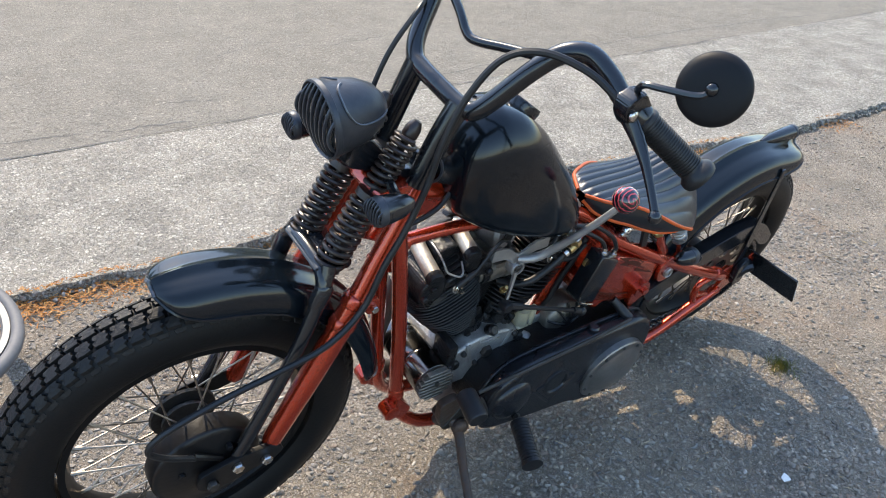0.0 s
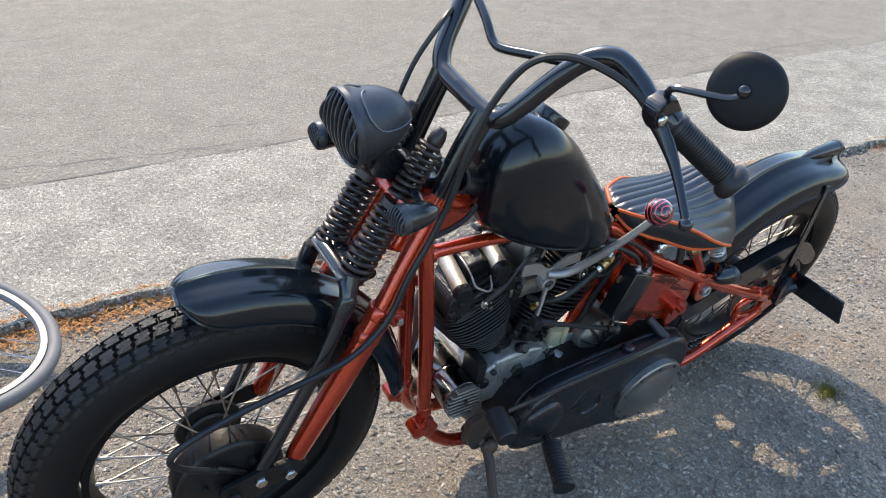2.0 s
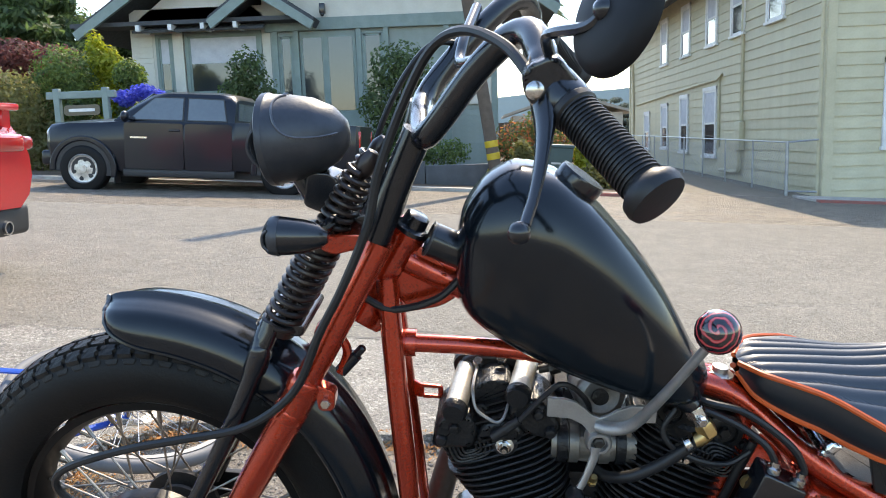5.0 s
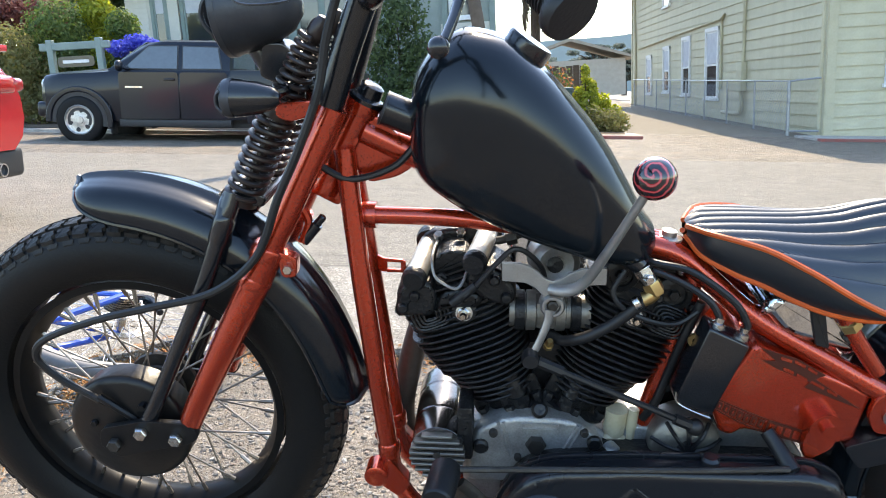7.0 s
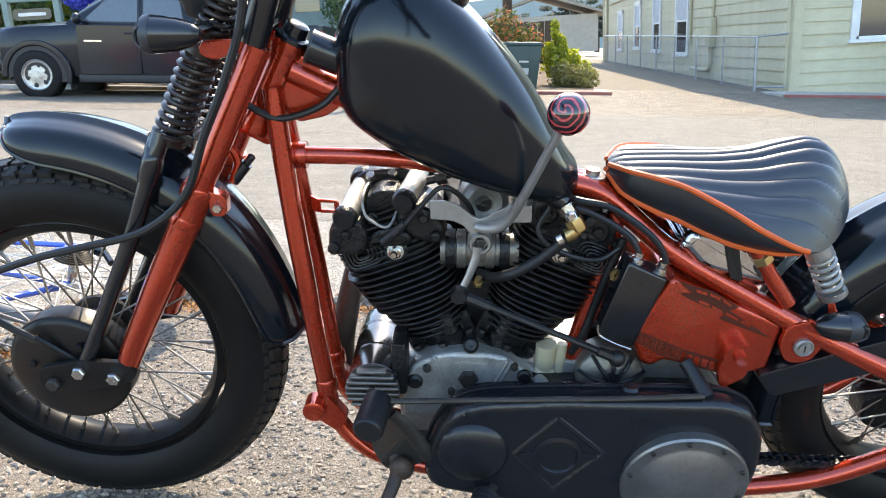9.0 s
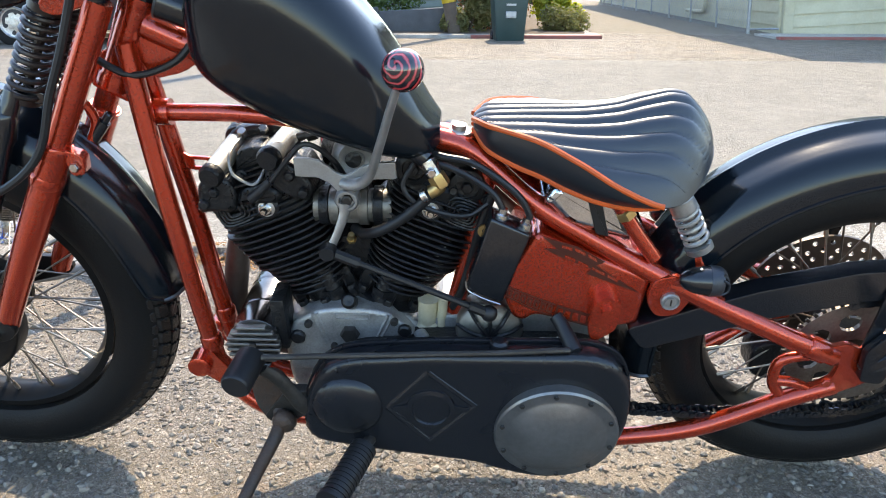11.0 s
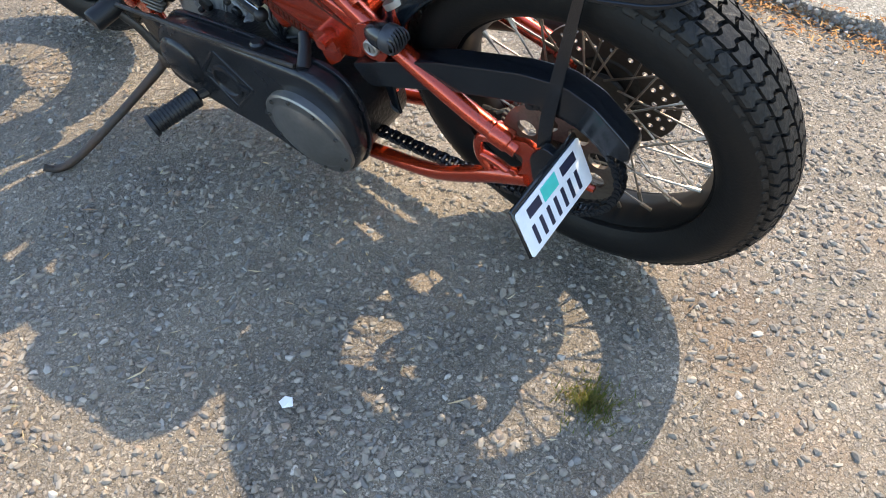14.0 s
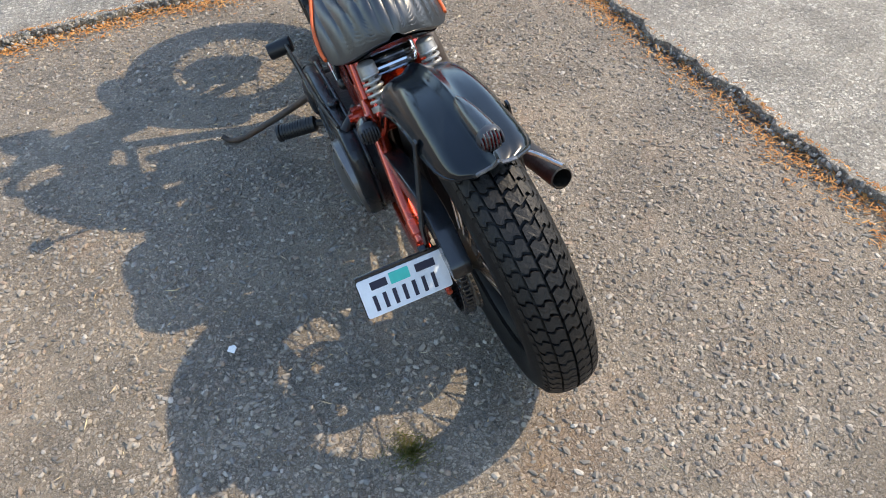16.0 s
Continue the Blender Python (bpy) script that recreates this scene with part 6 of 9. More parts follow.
part("coil_strap", tube([(0.852, -0.099, 0.470), (0.856, -0.100, 0.452), (0.880, -0.100, 0.438), (0.905, -0.100, 0.428)], 0.0016, 6), STEEL, coilbox)
for c in (Vector((0.9014, -0.078, 0.560)), Vector((0.937, -0.078, 0.545))):
    part("terminal", lathe([(0.0095, 0), (0.0105, 0.004), (0.0095, 0.013), (0.0065, 0.015), (0.0065, 0.022)], 12, c, (0.18, 0, 0.95)), STEEL, coilbox, "bright terminal")
part("coil_eye", lathe([(0.005, -0.002), (0.011, -0.002), (0.011, 0.003), (0.005, 0.003)], 16, (0.8796, -0.062, 0.5352), (0, -1, 0), close=True), BRASS, coilbox)
part("ignition_lead", tube([(0.905, -0.078, 0.572), (0.9017, -0.077, 0.5850), (0.8883, -0.072, 0.6038), (0.8549, -0.062, 0.6237), (0.8144, -0.052, 0.6379), (0.775, -0.030, 0.640)], 0.0050, 8), GRIP, bike, "black ignition lead")
part("ignition_lead", tube([(0.941, -0.078, 0.560), (0.9431, -0.077, 0.572), (0.9210, -0.072, 0.6046), (0.8636, -0.060, 0.6420), (0.815, -0.050, 0.6500), (0.760, -0.01, 0.650)], 0.0050, 8), GRIP, bike, "black ignition lead")
ot_out = rounded([(0.955, 0.546), (1.131, 0.470), (1.119, 0.386), (1.060, 0.375), (1.000, 0.391), (0.958, 0.402), (0.944, 0.388), (0.926, 0.394), (0.908, 0.438), (0.925, 0.49)], 0.010)
ot = part("oil_tank", slab(ot_out, -0.088, 0.088, 0.008, 3), RED, bike, "candy red oil tank with dark decals")
part("decal", slab([(0.9642, 0.5404), (1.0157, 0.5253), (1.0583, 0.5003), (1.0450, 0.4936), (1.1150, 0.4463), (1.0327, 0.4792), (1.0402, 0.4880), (0.9942, 0.5063), (0.9671, 0.5213), (0.9874, 0.5203)], -0.0896, -0.0882), DECAL, ot, "dark jagged bolt decal")
BAND_T = [(0.914, 0.455), (0.957, 0.436), (1.000, 0.419), (1.058, 0.401)]
BAND_B = [(0.911, 0.437), (0.953, 0.413), (0.996, 0.396), (1.058, 0.378)]


def band(s, v):
    """A point of the lettering band: s along it, v from its lower to its upper edge."""
    k = min(int(s * 3), 2)
    f = s * 3 - k
    a = Vector(BAND_B[k]).lerp(Vector(BAND_B[k + 1]), f)
    b = Vector(BAND_T[k]).lerp(Vector(BAND_T[k + 1]), f)
    return tuple(a.lerp(b, v))


def strip(s0, s1, v0, v1, y, n=4):
    ss = [s0 + (s1 - s0) * i / n for i in range(n + 1)]
    return slab([band(q, v0) for q in ss] + [band(q, v1) for q in reversed(ss)], y - 0.0006, y + 0.0006)


for s0, s1, v0, v1 in ((0.0, 0.60, 0.90, 1.0), (0.0, 0.60, 0.0, 0.10), (0.615, 1.0, 0.0, 1.0)):
    part("decal", strip(s0, s1, v0, v1, -0.0888), DECAL, ot, "dark lettering band of plain bars")
for k in range(7):
    part("lettering_bar", strip(0.02 + k * 0.082, 0.082 + k * 0.082, 0.2, 0.82, -0.0888, 1), DECAL, ot)
    part("lettering_bar", strip(0.04 + k * 0.082, 0.060 + k * 0.082, 0.36, 0.66, -0.0898, 1), RED, ot)
for k in range(5):
    part("lettering_bar", strip(0.635 + k * 0.070, 0.688 + k * 0.070, 0.2, 0.82, -0.0898, 1), RED, ot)
for (a, b) in (((0.992, 0.524), (1.008, 0.519)), ((1.012, 0.519), (1.028, 0.511)), ((1.032, 0.509), (1.046, 0.500)), ((0.998, 0.507), (1.014, 0.500)), ((1.018, 0.498), (1.034, 0.489)), ((1.040, 0.487), (1.060, 0.476)), ((1.064, 0.474), (1.080, 0.465))):
    part("lettering_bar", slab([a, b, (b[0], b[1] + 0.005), (a[0], a[1] + 0.005)], -0.0906, -0.0893), RED, ot)
part("frame_lug", join(lathe([(0.024, -0.012), (0.024, 0.012)], 18, (1.066, -0.100, 0.424), (0, 1, 0)), slab(rounded([(1.045, 0.44), (1.09, 0.44), (1.085, 0.385), (1.05, 0.36), (1.04, 0.385)], 0.012), -0.104, -0.088, 0.003), lathe([(0.010, 0), (0.010, 0.014)], 14, (1.066, -0.108, 0.426), (0, -1, 0))), RED, bike, "candy red frame lug")
lk = part("lock_boss", join(slab(rounded([(1.132, 0.475), (1.170, 0.485), (1.198, 0.452), (1.176, 0.410), (1.140, 0.408), (1.124, 0.44)], 0.014), -0.098, -0.086, 0.003)), RED, bike, "candy red lock bracket")
part("lock_barrel", join(lathe([(0.0145, 0), (0.0145, 0.006), (0.0125, 0.008), (0.0105, 0.005), (0, 0.005)], 24, (1.160, -0.098, 0.440), (0, -1, 0)), lathe([(0.008, 0), (0.008, 0.003), (0, 0.003)], 14, (1.160, -0.103, 0.440), (0, -1, 0))), GREYAL, lk, "bright keyed lock barrel")
part("key_slot", box(1.1588, 1.1612, -0.1068, -0.1055, 0.4345, 0.4455), DARKST, lk)
part("battery_cover", slab(rounded([(0.962, 0.592), (0.982, 0.618), (1.060, 0.598), (1.112, 0.548), (1.100, 0.522), (1.0, 0.550)], 0.01), -0.072, 0.06, 0.014, 3), CHROME, bike, "chromed cover under the saddle")
part("cover_strap", slab(rounded([(1.018, 0.620), (1.040, 0.616), (1.062, 0.535), (1.042, 0.540)], 0.004), -0.0765, -0.070, 0.002), GRIP, bike, "black rubber strap")
part("cover_bolt", bolt((1.085, -0.073, 0.555), (0, -1, 0), 0.009, 0.010), DARKST, bike)
# chain, chain guard
part("chain_guard", slab(rounded([(1.100, 0.385), (1.20, 0.425), (1.293, 0.459), (1.432, 0.494), (1.50, 0.499), (1.545, 0.480), (1.602, 0.428), (1.600, 0.398), (1.565, 0.402), (1.52, 0.437), (1.46, 0.445), (1.406, 0.433), (1.315, 0.409), (1.13, 0.346)], 0.012), -0.100, -0.062, 0.003), BLACK, bike, "black belt-style chain guard")
chain = bmesh.new()
for k in range(34):
    x = 1.03 + 0.0135 * k
    z = 0.216 - 0.30 * (x - 1.03) * (1 - (x - 1.03) / 0.46) * 0.35
    yo = 0.003 if k % 2 else 0.0
    chain = join(chain, slab(rounded([(x - 0.0095, z - 0.0065), (x + 0.0095, z - 0.0065), (x + 0.0095, z + 0.0065), (x - 0.0095, z + 0.0065)], 0.006, 2), -0.091 + yo, -0.0885 + yo), slab(rounded([(x - 0.0095, z - 0.0065), (x + 0.0095, z - 0.0065), (x + 0.0095, z + 0.0065), (x - 0.0095, z + 0.0065)], 0.006, 2), -0.0725 - yo, -0.070 - yo), lathe([(0.0045, 0), (0.0045, 0.023)], 8, (x, -0.0925, z), (0, 1, 0)))
for k in range(37):  # round the back of the sprocket
    a = radians(-100 + 208 * k / 36)
    x, z = RAX.x + 0.1085 * math.cos(a), RAX.z + 0.1085 * math.sin(a)
    yo = 0.003 if k % 2 else 0.0
    link_m = Matrix.Translation((x, 0, z)) @ Matrix.Rotation(-a - radians(90), 4, "Y")
    for y0, y1 in ((-0.091 + yo, -0.0885 + yo), (-0.0725 - yo, -0.070 - yo)):
        chain = join(chain, move(slab(rounded([(-0.0095, -0.0065), (0.0095, -0.0065), (0.0095, 0.0065), (-0.0095, 0.0065)], 0.006, 2), y0, y1), link_m))
    chain = join(chain, lathe([(0.0045, 0), (0.0045, 0.023)], 8, (x, -0.0925, z), (0, 1, 0)))
tagged(part("chain", chain, BLACK, bike, "oily black drive chain", smooth=False), kind="stuff")
# side stand, footpegs, pedal
ss = part("side_stand", join(tube([(0.532, -0.088, 0.222), (0.548, -0.130, 0.202), (0.522, -0.205, 0.164), (0.488, -0.300, 0.122), (0.455, -0.380, 0.088), (0.430, -0.422, 0.080), (0.416, -0.440, 0.096)], [0.013, 0.012, 0.0105, 0.0095, 0.0095, 0.0095, 0.008], 10), lathe([(0.017, -0.012), (0.017, 0.012)], 14, (0.530, -0.085, 0.205), (0.3, 0, 1)), slab(rounded([(0.500, 0.285), (0.548, 0.292), (0.580, 0.235), (0.566, 0.190), (0.525, 0.185), (0.506, 0.225)], 0.014), -0.112, -0.090, 0.004), ball((0.555, -0.128, 0.206), 0.021, 12, 8, (1, 0.8, 1))), RUSTY, bike, "grimy steel side stand, folded out to the ground")
peg = part("footpeg", join(tube([(0.712, -0.085, 0.190), (0.705, -0.14, 0.195), (0.692, -0.175, 0.197)], 0.010, 8)), DARKST, bike, "folded black rubber footpeg")
prof = [(0.016, 0.0), (0.022, 0.004)]
for k in range(12):
    z = 0.008 + k * 0.008
    prof += [(0.022, z), (0.022, z + 0.0055), (0.0205, z + 0.006), (0.0205, z + 0.0075)]
prof += [(0.0245, 0.106), (0.0245, 0.114), (0.0, 0.116)]
part("rubber", lathe(prof, 18, (0.694, -0.172, 0.198), (-0.34, -0.93, -0.10)), GRIP, peg, "ribbed rubber sleeve")
fp = part("foot_lever", join(tube([(0.618, -0.11, 0.225), (0.600, -0.145, 0.250), (0.570, -0.155, 0.310), (0.545, -0.165, 0.345)], [0.014, 0.013, 0.011, 0.010], 10, flat=0.6), lathe([(0.022, -0.02), (0.022, 0.02)], 16, (0.536, -0.09, 0.222), (0, 1, 0)), slab(rounded([(0.515, 0.20), (0.56, 0.19), (0.61, 0.22), (0.605, 0.26), (0.56, 0.26)], 0.012), -0.115, -0.095, 0.003)), DARKST, bike, "dark steel foot lever with a rubber pad")
part("pad", lathe([(0.020, -0.034), (0.023, -0.030), (0.023, 0.030), (0.020, 0.034)], 14, (0.520, -0.178, 0.352), (0.15, 0.97, 0.1)), GRIP, fp, "black rubber pad")
part("cover_rod", tube([(0.545, -0.162, 0.3660), (0.70, -0.160, 0.3725), (0.88, -0.156, 0.3775), (1.010, -0.146, 0.3790)], 0.0045, 8, n=2), DARKST, pr)
# number plate on a side bracket: plain bars in place of its characters
plate_m = pose(1.519, -0.212, 0.333, -21, -8, 88.5)
plate_l = BIKE.inverted() @ (STREET @ plate_m)
npl = part("number_plate", move(box(-0.086, 0.086, -0.002, 0.004, -0.044, 0.044, 0.0015, 1), plate_l), BLACK, bike, "small white number plate in a black surround")
part("plate_face", move(slab(rounded([(-0.0845, -0.0425), (0.0845, -0.0425), (0.0845, 0.0365), (-0.0845, 0.0365)], 0.006), -0.0045, -0.003), plate_l), WHITEPL, npl, "white enamelled face")
for k in range(7):
    x = -0.066 + k * 0.0192
    part("plate_bar", move(box(x + 0.001, x + 0.0085, -0.0054, -0.0042, -0.033, -0.001), plate_l), PLATEINK, npl)
for x0, x1, z0, z1, m in ((-0.062, -0.030, 0.011, 0.027, PLATEINK), (-0.024, 0.014, 0.008, 0.031, TEAL), (0.026, 0.064, 0.011, 0.027, PLATEINK)):
    part("plate_bar", move(box(x0, x1, -0.0054, -0.0042, z0, z1), plate_l), m, npl)
part("plate_bracket", join(tube([(1.475, -0.115, 0.335), (1.50, -0.125, 0.36), (1.512, -0.135, 0.37)], 0.014, 8), slab(rounded([(1.462, 0.312), (1.498, 0.308), (1.512, 0.385), (1.482, 0.400), (1.458, 0.368)], 0.01), -0.128, -0.112, 0.003)), BLACK, bike, "black plate bracket")

# ---- across the street ----
SIDING = mat("cream_clapboard_paint", (0.53, 0.485, 0.33), 0.65, 0, (0.45, 0.405, 0.27), 3, 0.5, 0.1, 30, rand=0.05)
SIDING2 = mat("pale_house_clapboard", (0.60, 0.58, 0.50), 0.65, 0, (0.52, 0.50, 0.43), 3, 0.5, 0.1, 30)
TRIMW = mat("white_window_trim", (0.74, 0.74, 0.72), 0.5, 0, (0.62, 0.62, 0.60), 6, 0.5)
TRIMG = mat("grey_green_trim_paint", (0.22, 0.275, 0.25), 0.55, 0, (0.17, 0.22, 0.20), 5, 0.5, 0.1, 40)
GREENS = mat("green_grey_clapboard", (0.26, 0.30, 0.27), 0.65, 0, (0.21, 0.245, 0.22), 4, 0.5, 0.1, 30)
SHINGLE = mat("dark_roof_shingle", (0.075, 0.080, 0.085), 0.85, 0, (0.045, 0.048, 0.05), 10, 0.6, 0.4, 40)
GLASS = mat("window_glass", (0.03, 0.035, 0.04), 0.05, 0.0, (0.025, 0.03, 0.034), 2, 0.5, coat=0.6, spec=0.8)
CURTAIN = mat("pale_curtain", (0.55, 0.56, 0.58), 0.8, 0, (0.42, 0.43, 0.46), 5, 0.6)
METALG = mat("galvanised_steel", (0.42, 0.43, 0.44), 0.45, 0.7, (0.32, 0.33, 0.34), 20, 0.5)
BARK = mat("grey_bark", (0.10, 0.075, 0.055), 0.9, 0, (0.055, 0.042, 0.032), 12, 0.6, 0.6, 40)
WOODP = mat("weathered_pole_wood", (0.13, 0.10, 0.075), 0.85, 0, (0.08, 0.06, 0.045), 8, 0.6, 0.4, 40)


def leaf_mat(name, a, b, c):
    return island_mat(name, [a, b, c, b, a], 0.6, 0.5)


LEAF_D = leaf_mat("dark_green_leaves", (0.038, 0.062, 0.024), (0.068, 0.102, 0.036), (0.112, 0.155, 0.055))
LEAF_M = leaf_mat("mid_green_leaves", (0.044, 0.074, 0.021), (0.085, 0.13, 0.036), (0.14, 0.185, 0.055))
LEAF_Y = leaf_mat("lime_leaves", (0.16, 0.19, 0.018), (0.28, 0.30, 0.03), (0.36, 0.36, 0.05))
LEAF_P = leaf_mat("purple_leaves", (0.07, 0.026, 0.024), (0.13, 0.05, 0.045), (0.17, 0.075, 0.06))
LEAF_B = leaf_mat("blue_hydrangea_petals", (0.06, 0.07, 0.34), (0.10, 0.12, 0.50), (0.16, 0.18, 0.55))
LEAF_R = leaf_mat("rose_and_leaf", (0.05, 0.08, 0.022), (0.09, 0.12, 0.035), (0.40, 0.13, 0.07))
# greyed leaf colours carry the distance haze of the far cypresses
LEAF_H = leaf_mat("hazy_far_leaves", (0.085, 0.105, 0.090), (0.11, 0.13, 0.11), (0.13, 0.15, 0.125))
LEAF_DRY = leaf_mat("dry_shrub_leaves", (0.12, 0.125, 0.045), (0.19, 0.175, 0.07), (0.12, 0.13, 0.045))


def leaf_cloud(lobes, count, size, seed, stretch=1.6):
    """Leaves scattered through overlapping lobes (x, y, z, rx, ry, rz), denser near their skins."""
    r = random.Random(seed)
    vol = [a[3] * a[4] + a[3] * a[5] + a[4] * a[5] for a in lobes]
    verts, faces = [], []
    for _ in range(count):
        x, y, z, rx, ry, rz = r.choices(lobes, vol)[0]
        d = Vector((r.gauss(0, 1), r.gauss(0, 1), r.gauss(0, 1))).normalized()
        k = r.random() ** 0.33 * (0.86 + 0.30 * noise.noise(d * 2.3 + Vector((seed, x, z))) + 0.08 * r.random())
        c = Vector((x + d.x * rx * k, y + d.y * ry * k, z + d.z * rz * k))
        n = (d + Vector((r.uniform(-1, 1), r.uniform(-1, 1), r.uniform(-0.4, 1)))).normalized()
        t = n.orthogonal().normalized()
        t.rotate(Matrix.Rotation(r.uniform(0, 6.28), 3, n))
        b = n.cross(t)
        s = size * r.uniform(0.6, 1.3)
        i = len(verts)
        verts += [c - t * s * stretch * 0.5, c + b * s * 0.42 + n * s * 0.08, c + t * s * stretch * 0.5, c - b * s * 0.42 + n * s * 0.08]
        faces += [(i, i + 1, i + 2, i + 3)]
    return raw(verts, faces)


def shrub(name, at, lobes, count, size, material, label, seed, category="shrub", trunk=0.0):
    e = empty(name, Matrix.Translation(at), label, category)
    part("crown", leaf_cloud(lobes, count, size, seed), material, e, smooth=False)
    r = random.Random(seed + 5)
    bm = bmesh.new()
    top = max(l[2] for l in lobes)
    for l in lobes[:6]:
        bm = join(bm, tube([(r.uniform(-0.05, 0.05), r.uniform(-0.05, 0.05), -0.1), (l[0] * 0.4, l[1] * 0.4, l[2] * 0.45), (l[0], l[1], l[2])], [0.03 + trunk, 0.02 + trunk * 0.6, 0.006], 6, n=3))
    part("stems", bm, BARK, e)
    return e


def upright(x, y, dz=0.0):
    return Matrix.Translation((x, y, ground_height(x) + dz))


# planting beds behind the far footpath and the drive
bm = raw([(-40, 12.9, ground_height(-40) + 0.1), (3.25, 12.75, ground_height(3.25) + 0.06), (3.9, 18, ground_height(3.9) + 0.12), (-40, 18, ground_height(-40) + 0.35), (-40, 70, ground_height(-40) + 0.4), (4.8, 70, ground_height(4.8) + 0.4)],
         [(0, 1, 2, 3), (3, 2, 5, 4)])
tagged(link("planting_bed", bm, DIRT, smooth=False), "dry bare soil of the planting beds", "ground", kind="structure")
DRIVE = ground_mat("dusty_concrete_drive", [(0.150, 0.128, 0.095), (0.19, 0.163, 0.122), (0.115, 0.099, 0.076)], (0.165, 0.140, 0.103), 40, 0.4, (0.175, 0.151, 0.115), 0.3, 0.4, 0.0, 0.9, 0.4)
bm = raw([(3.5, 12.35, ground_height(3.5) - 0.05), (7.3, 12.3, ground_height(7.3) - 0.02), (7.3, 15, -0.42), (3.8, 16, -0.20), (7.2, 34, -0.14), (4.6, 34, -0.06), (7.2, 60, 0.3), (5.0, 60, 0.4)],
         [(0, 1, 2, 3), (3, 2, 4, 5), (5, 4, 6, 7)])
tagged(link("driveway", bm, DRIVE, smooth=False), "dusty pale concrete driveway beside the building", "driveway", kind="structure")
LOWW = mat("dark_block_wall", (0.10, 0.105, 0.11), 0.85, 0, (0.07, 0.072, 0.075), 5, 0.6, 0.3, 30)
for k, (x0, x1) in enumerate(((-1.75, -0.45), (-0.45, 0.9))):
    zb = ground_height((x0 + x1) / 2)
    tagged(link("retaining_wall", box(x0, x1 - 0.01, 13.2, 13.42, zb - 0.2, zb + 0.46 - 0.0 * k, 0.02), LOWW), "low dark block retaining wall of the front garden", "wall", "garden walls", "structure")


def clapboards(parent, name, material, x0, x1, z0, z1, step, m, thick=0.012):
    """Lapped boards on a wall whose face is y = 0 (outside is -y); every board is a part on one shared mesh."""
    first = None
    for k in range(int((z1 - z0) / step)):
        if first is None:
            first = part(name, raw([(x0, -thick * 1.6, 0), (x1, -thick * 1.6, 0), (x1, -0.002, step), (x0, -0.002, step), (x0, 0.0, 0), (x1, 0.0, 0), (x1, 0.0, step), (x0, 0.0, step)],
                                   [(0, 1, 2, 3), (0, 4, 5, 1), (4, 7, 6, 5), (3, 2, 6, 7), (0, 3, 7, 4), (1, 5, 6, 2)]), material, parent, smooth=False)
            ob = first
        else:
            ob = new(name, first.data)
            ob.parent = parent
        ob.matrix_local = m @ Matrix.Translation((0, 0, z0 + k * step))


def sash_window(parent, x0, x1, z0, z1, trim=TRIMW, t=0.11, curtain=True, m=None, rail=True):
    """A sash window let into a wall at y = 0: casing, sill, glass, meeting rail."""
    mv = (lambda b: move(b, m)) if m is not None else (lambda b: b)
    w = part("window", mv(join(box(x0 - t, x0, -0.060, 0.05, z0 - 0.02, z1 + t, 0.004, 1), box(x1, x1 + t, -0.060, 0.05, z0 - 0.02, z1 + t, 0.004, 1), box(x0 - t, x1 + t, -0.065, 0.05, z1, z1 + t, 0.004, 1), box(x0 - t - 0.03, x1 + t + 0.03, -0.09, 0.05, z0 - 0.07, z0, 0.004, 1))), trim, parent)
    part("pane", mv(box(x0, x1, -0.030, -0.020, z0, z1)), GLASS, w, smooth=False)
    part("sash", mv(join(box(x0, x0 + 0.05, -0.044, -0.028, z0, z1), box(x1 - 0.05, x1, -0.044, -0.028, z0, z1), *([box(x0, x1, -0.047, -0.028, (z0 + z1) / 2 - 0.03, (z0 + z1) / 2 + 0.03)] if rail else []), box(x0, x1, -0.044, -0.028, z0, z0 + 0.05), box(x0, x1, -0.044, -0.028, z1 - 0.05, z1))), trim, w, smooth=False)
    if curtain:
        part("blind", mv(box(x0 + 0.05, x1 - 0.05, -0.034, -0.029, z0 + (z1 - z0) * 0.52, z1 - 0.05)), CURTAIN, w, smooth=False)
    return w


# -- clapboard building at the drive
BX, BY, BZ = 7.15, 13.6, ground_height(7.15)
HB = 5.55
bld = empty("clapboard_building", Matrix.Translation((BX, BY, BZ)), "two-storey cream clapboard building with white sash windows", "building")
side_m = Matrix(((0, 1, 0, 0), (-1, 0, 0, 18.2), (0, 0, 1, 0), (0, 0, 0, 1)))  # local x runs from the back to the street
part("side_wall", box(0.0, 0.2, 0.0, 18.2, -0.8, HB), SIDING, bld, smooth=False)
clapboards(bld, "board", SIDING, 0.0, 18.2, -0.3, HB, 0.235, side_m, 0.016)
part("front_wall", box(0.0, 14.0, 0.0, 0.2, -1.2, HB), SIDING, bld, smooth=False)
clapboards(bld, "board", SIDING, 0.0, 14.0, -0.1, HB, 0.235, Matrix.Translation((0, -0.001, 0)), 0.016)
part("back_wall", box(0.0, 14.0, 18.0, 18.2, -0.8, HB), SIDING, bld, smooth=False)
part("far_wall", box(13.8, 14.0, 0.0, 18.2, -1.2, HB), SIDING, bld, smooth=False)
part("corner_board", join(box(-0.03, 0.14, -0.045, 0.0, -0.35, HB), box(-0.045, 0.0, -0.03, 0.14, -0.35, HB)), SIDING, bld, smooth=False)
part("corner_board", box(-0.045, 0.0, 18.06, 18.23, -0.35, HB), SIDING, bld, smooth=False)
roof = part("roof", join(slab([(-0.85, HB - 0.30), (7.0, HB + 3.0), (14.85, HB - 0.30), (14.85, HB - 0.12), (7.0, HB + 3.2), (-0.85, HB - 0.12)], -0.6, 18.8)), SHINGLE, bld, "dark shingled gable roof", smooth=False)
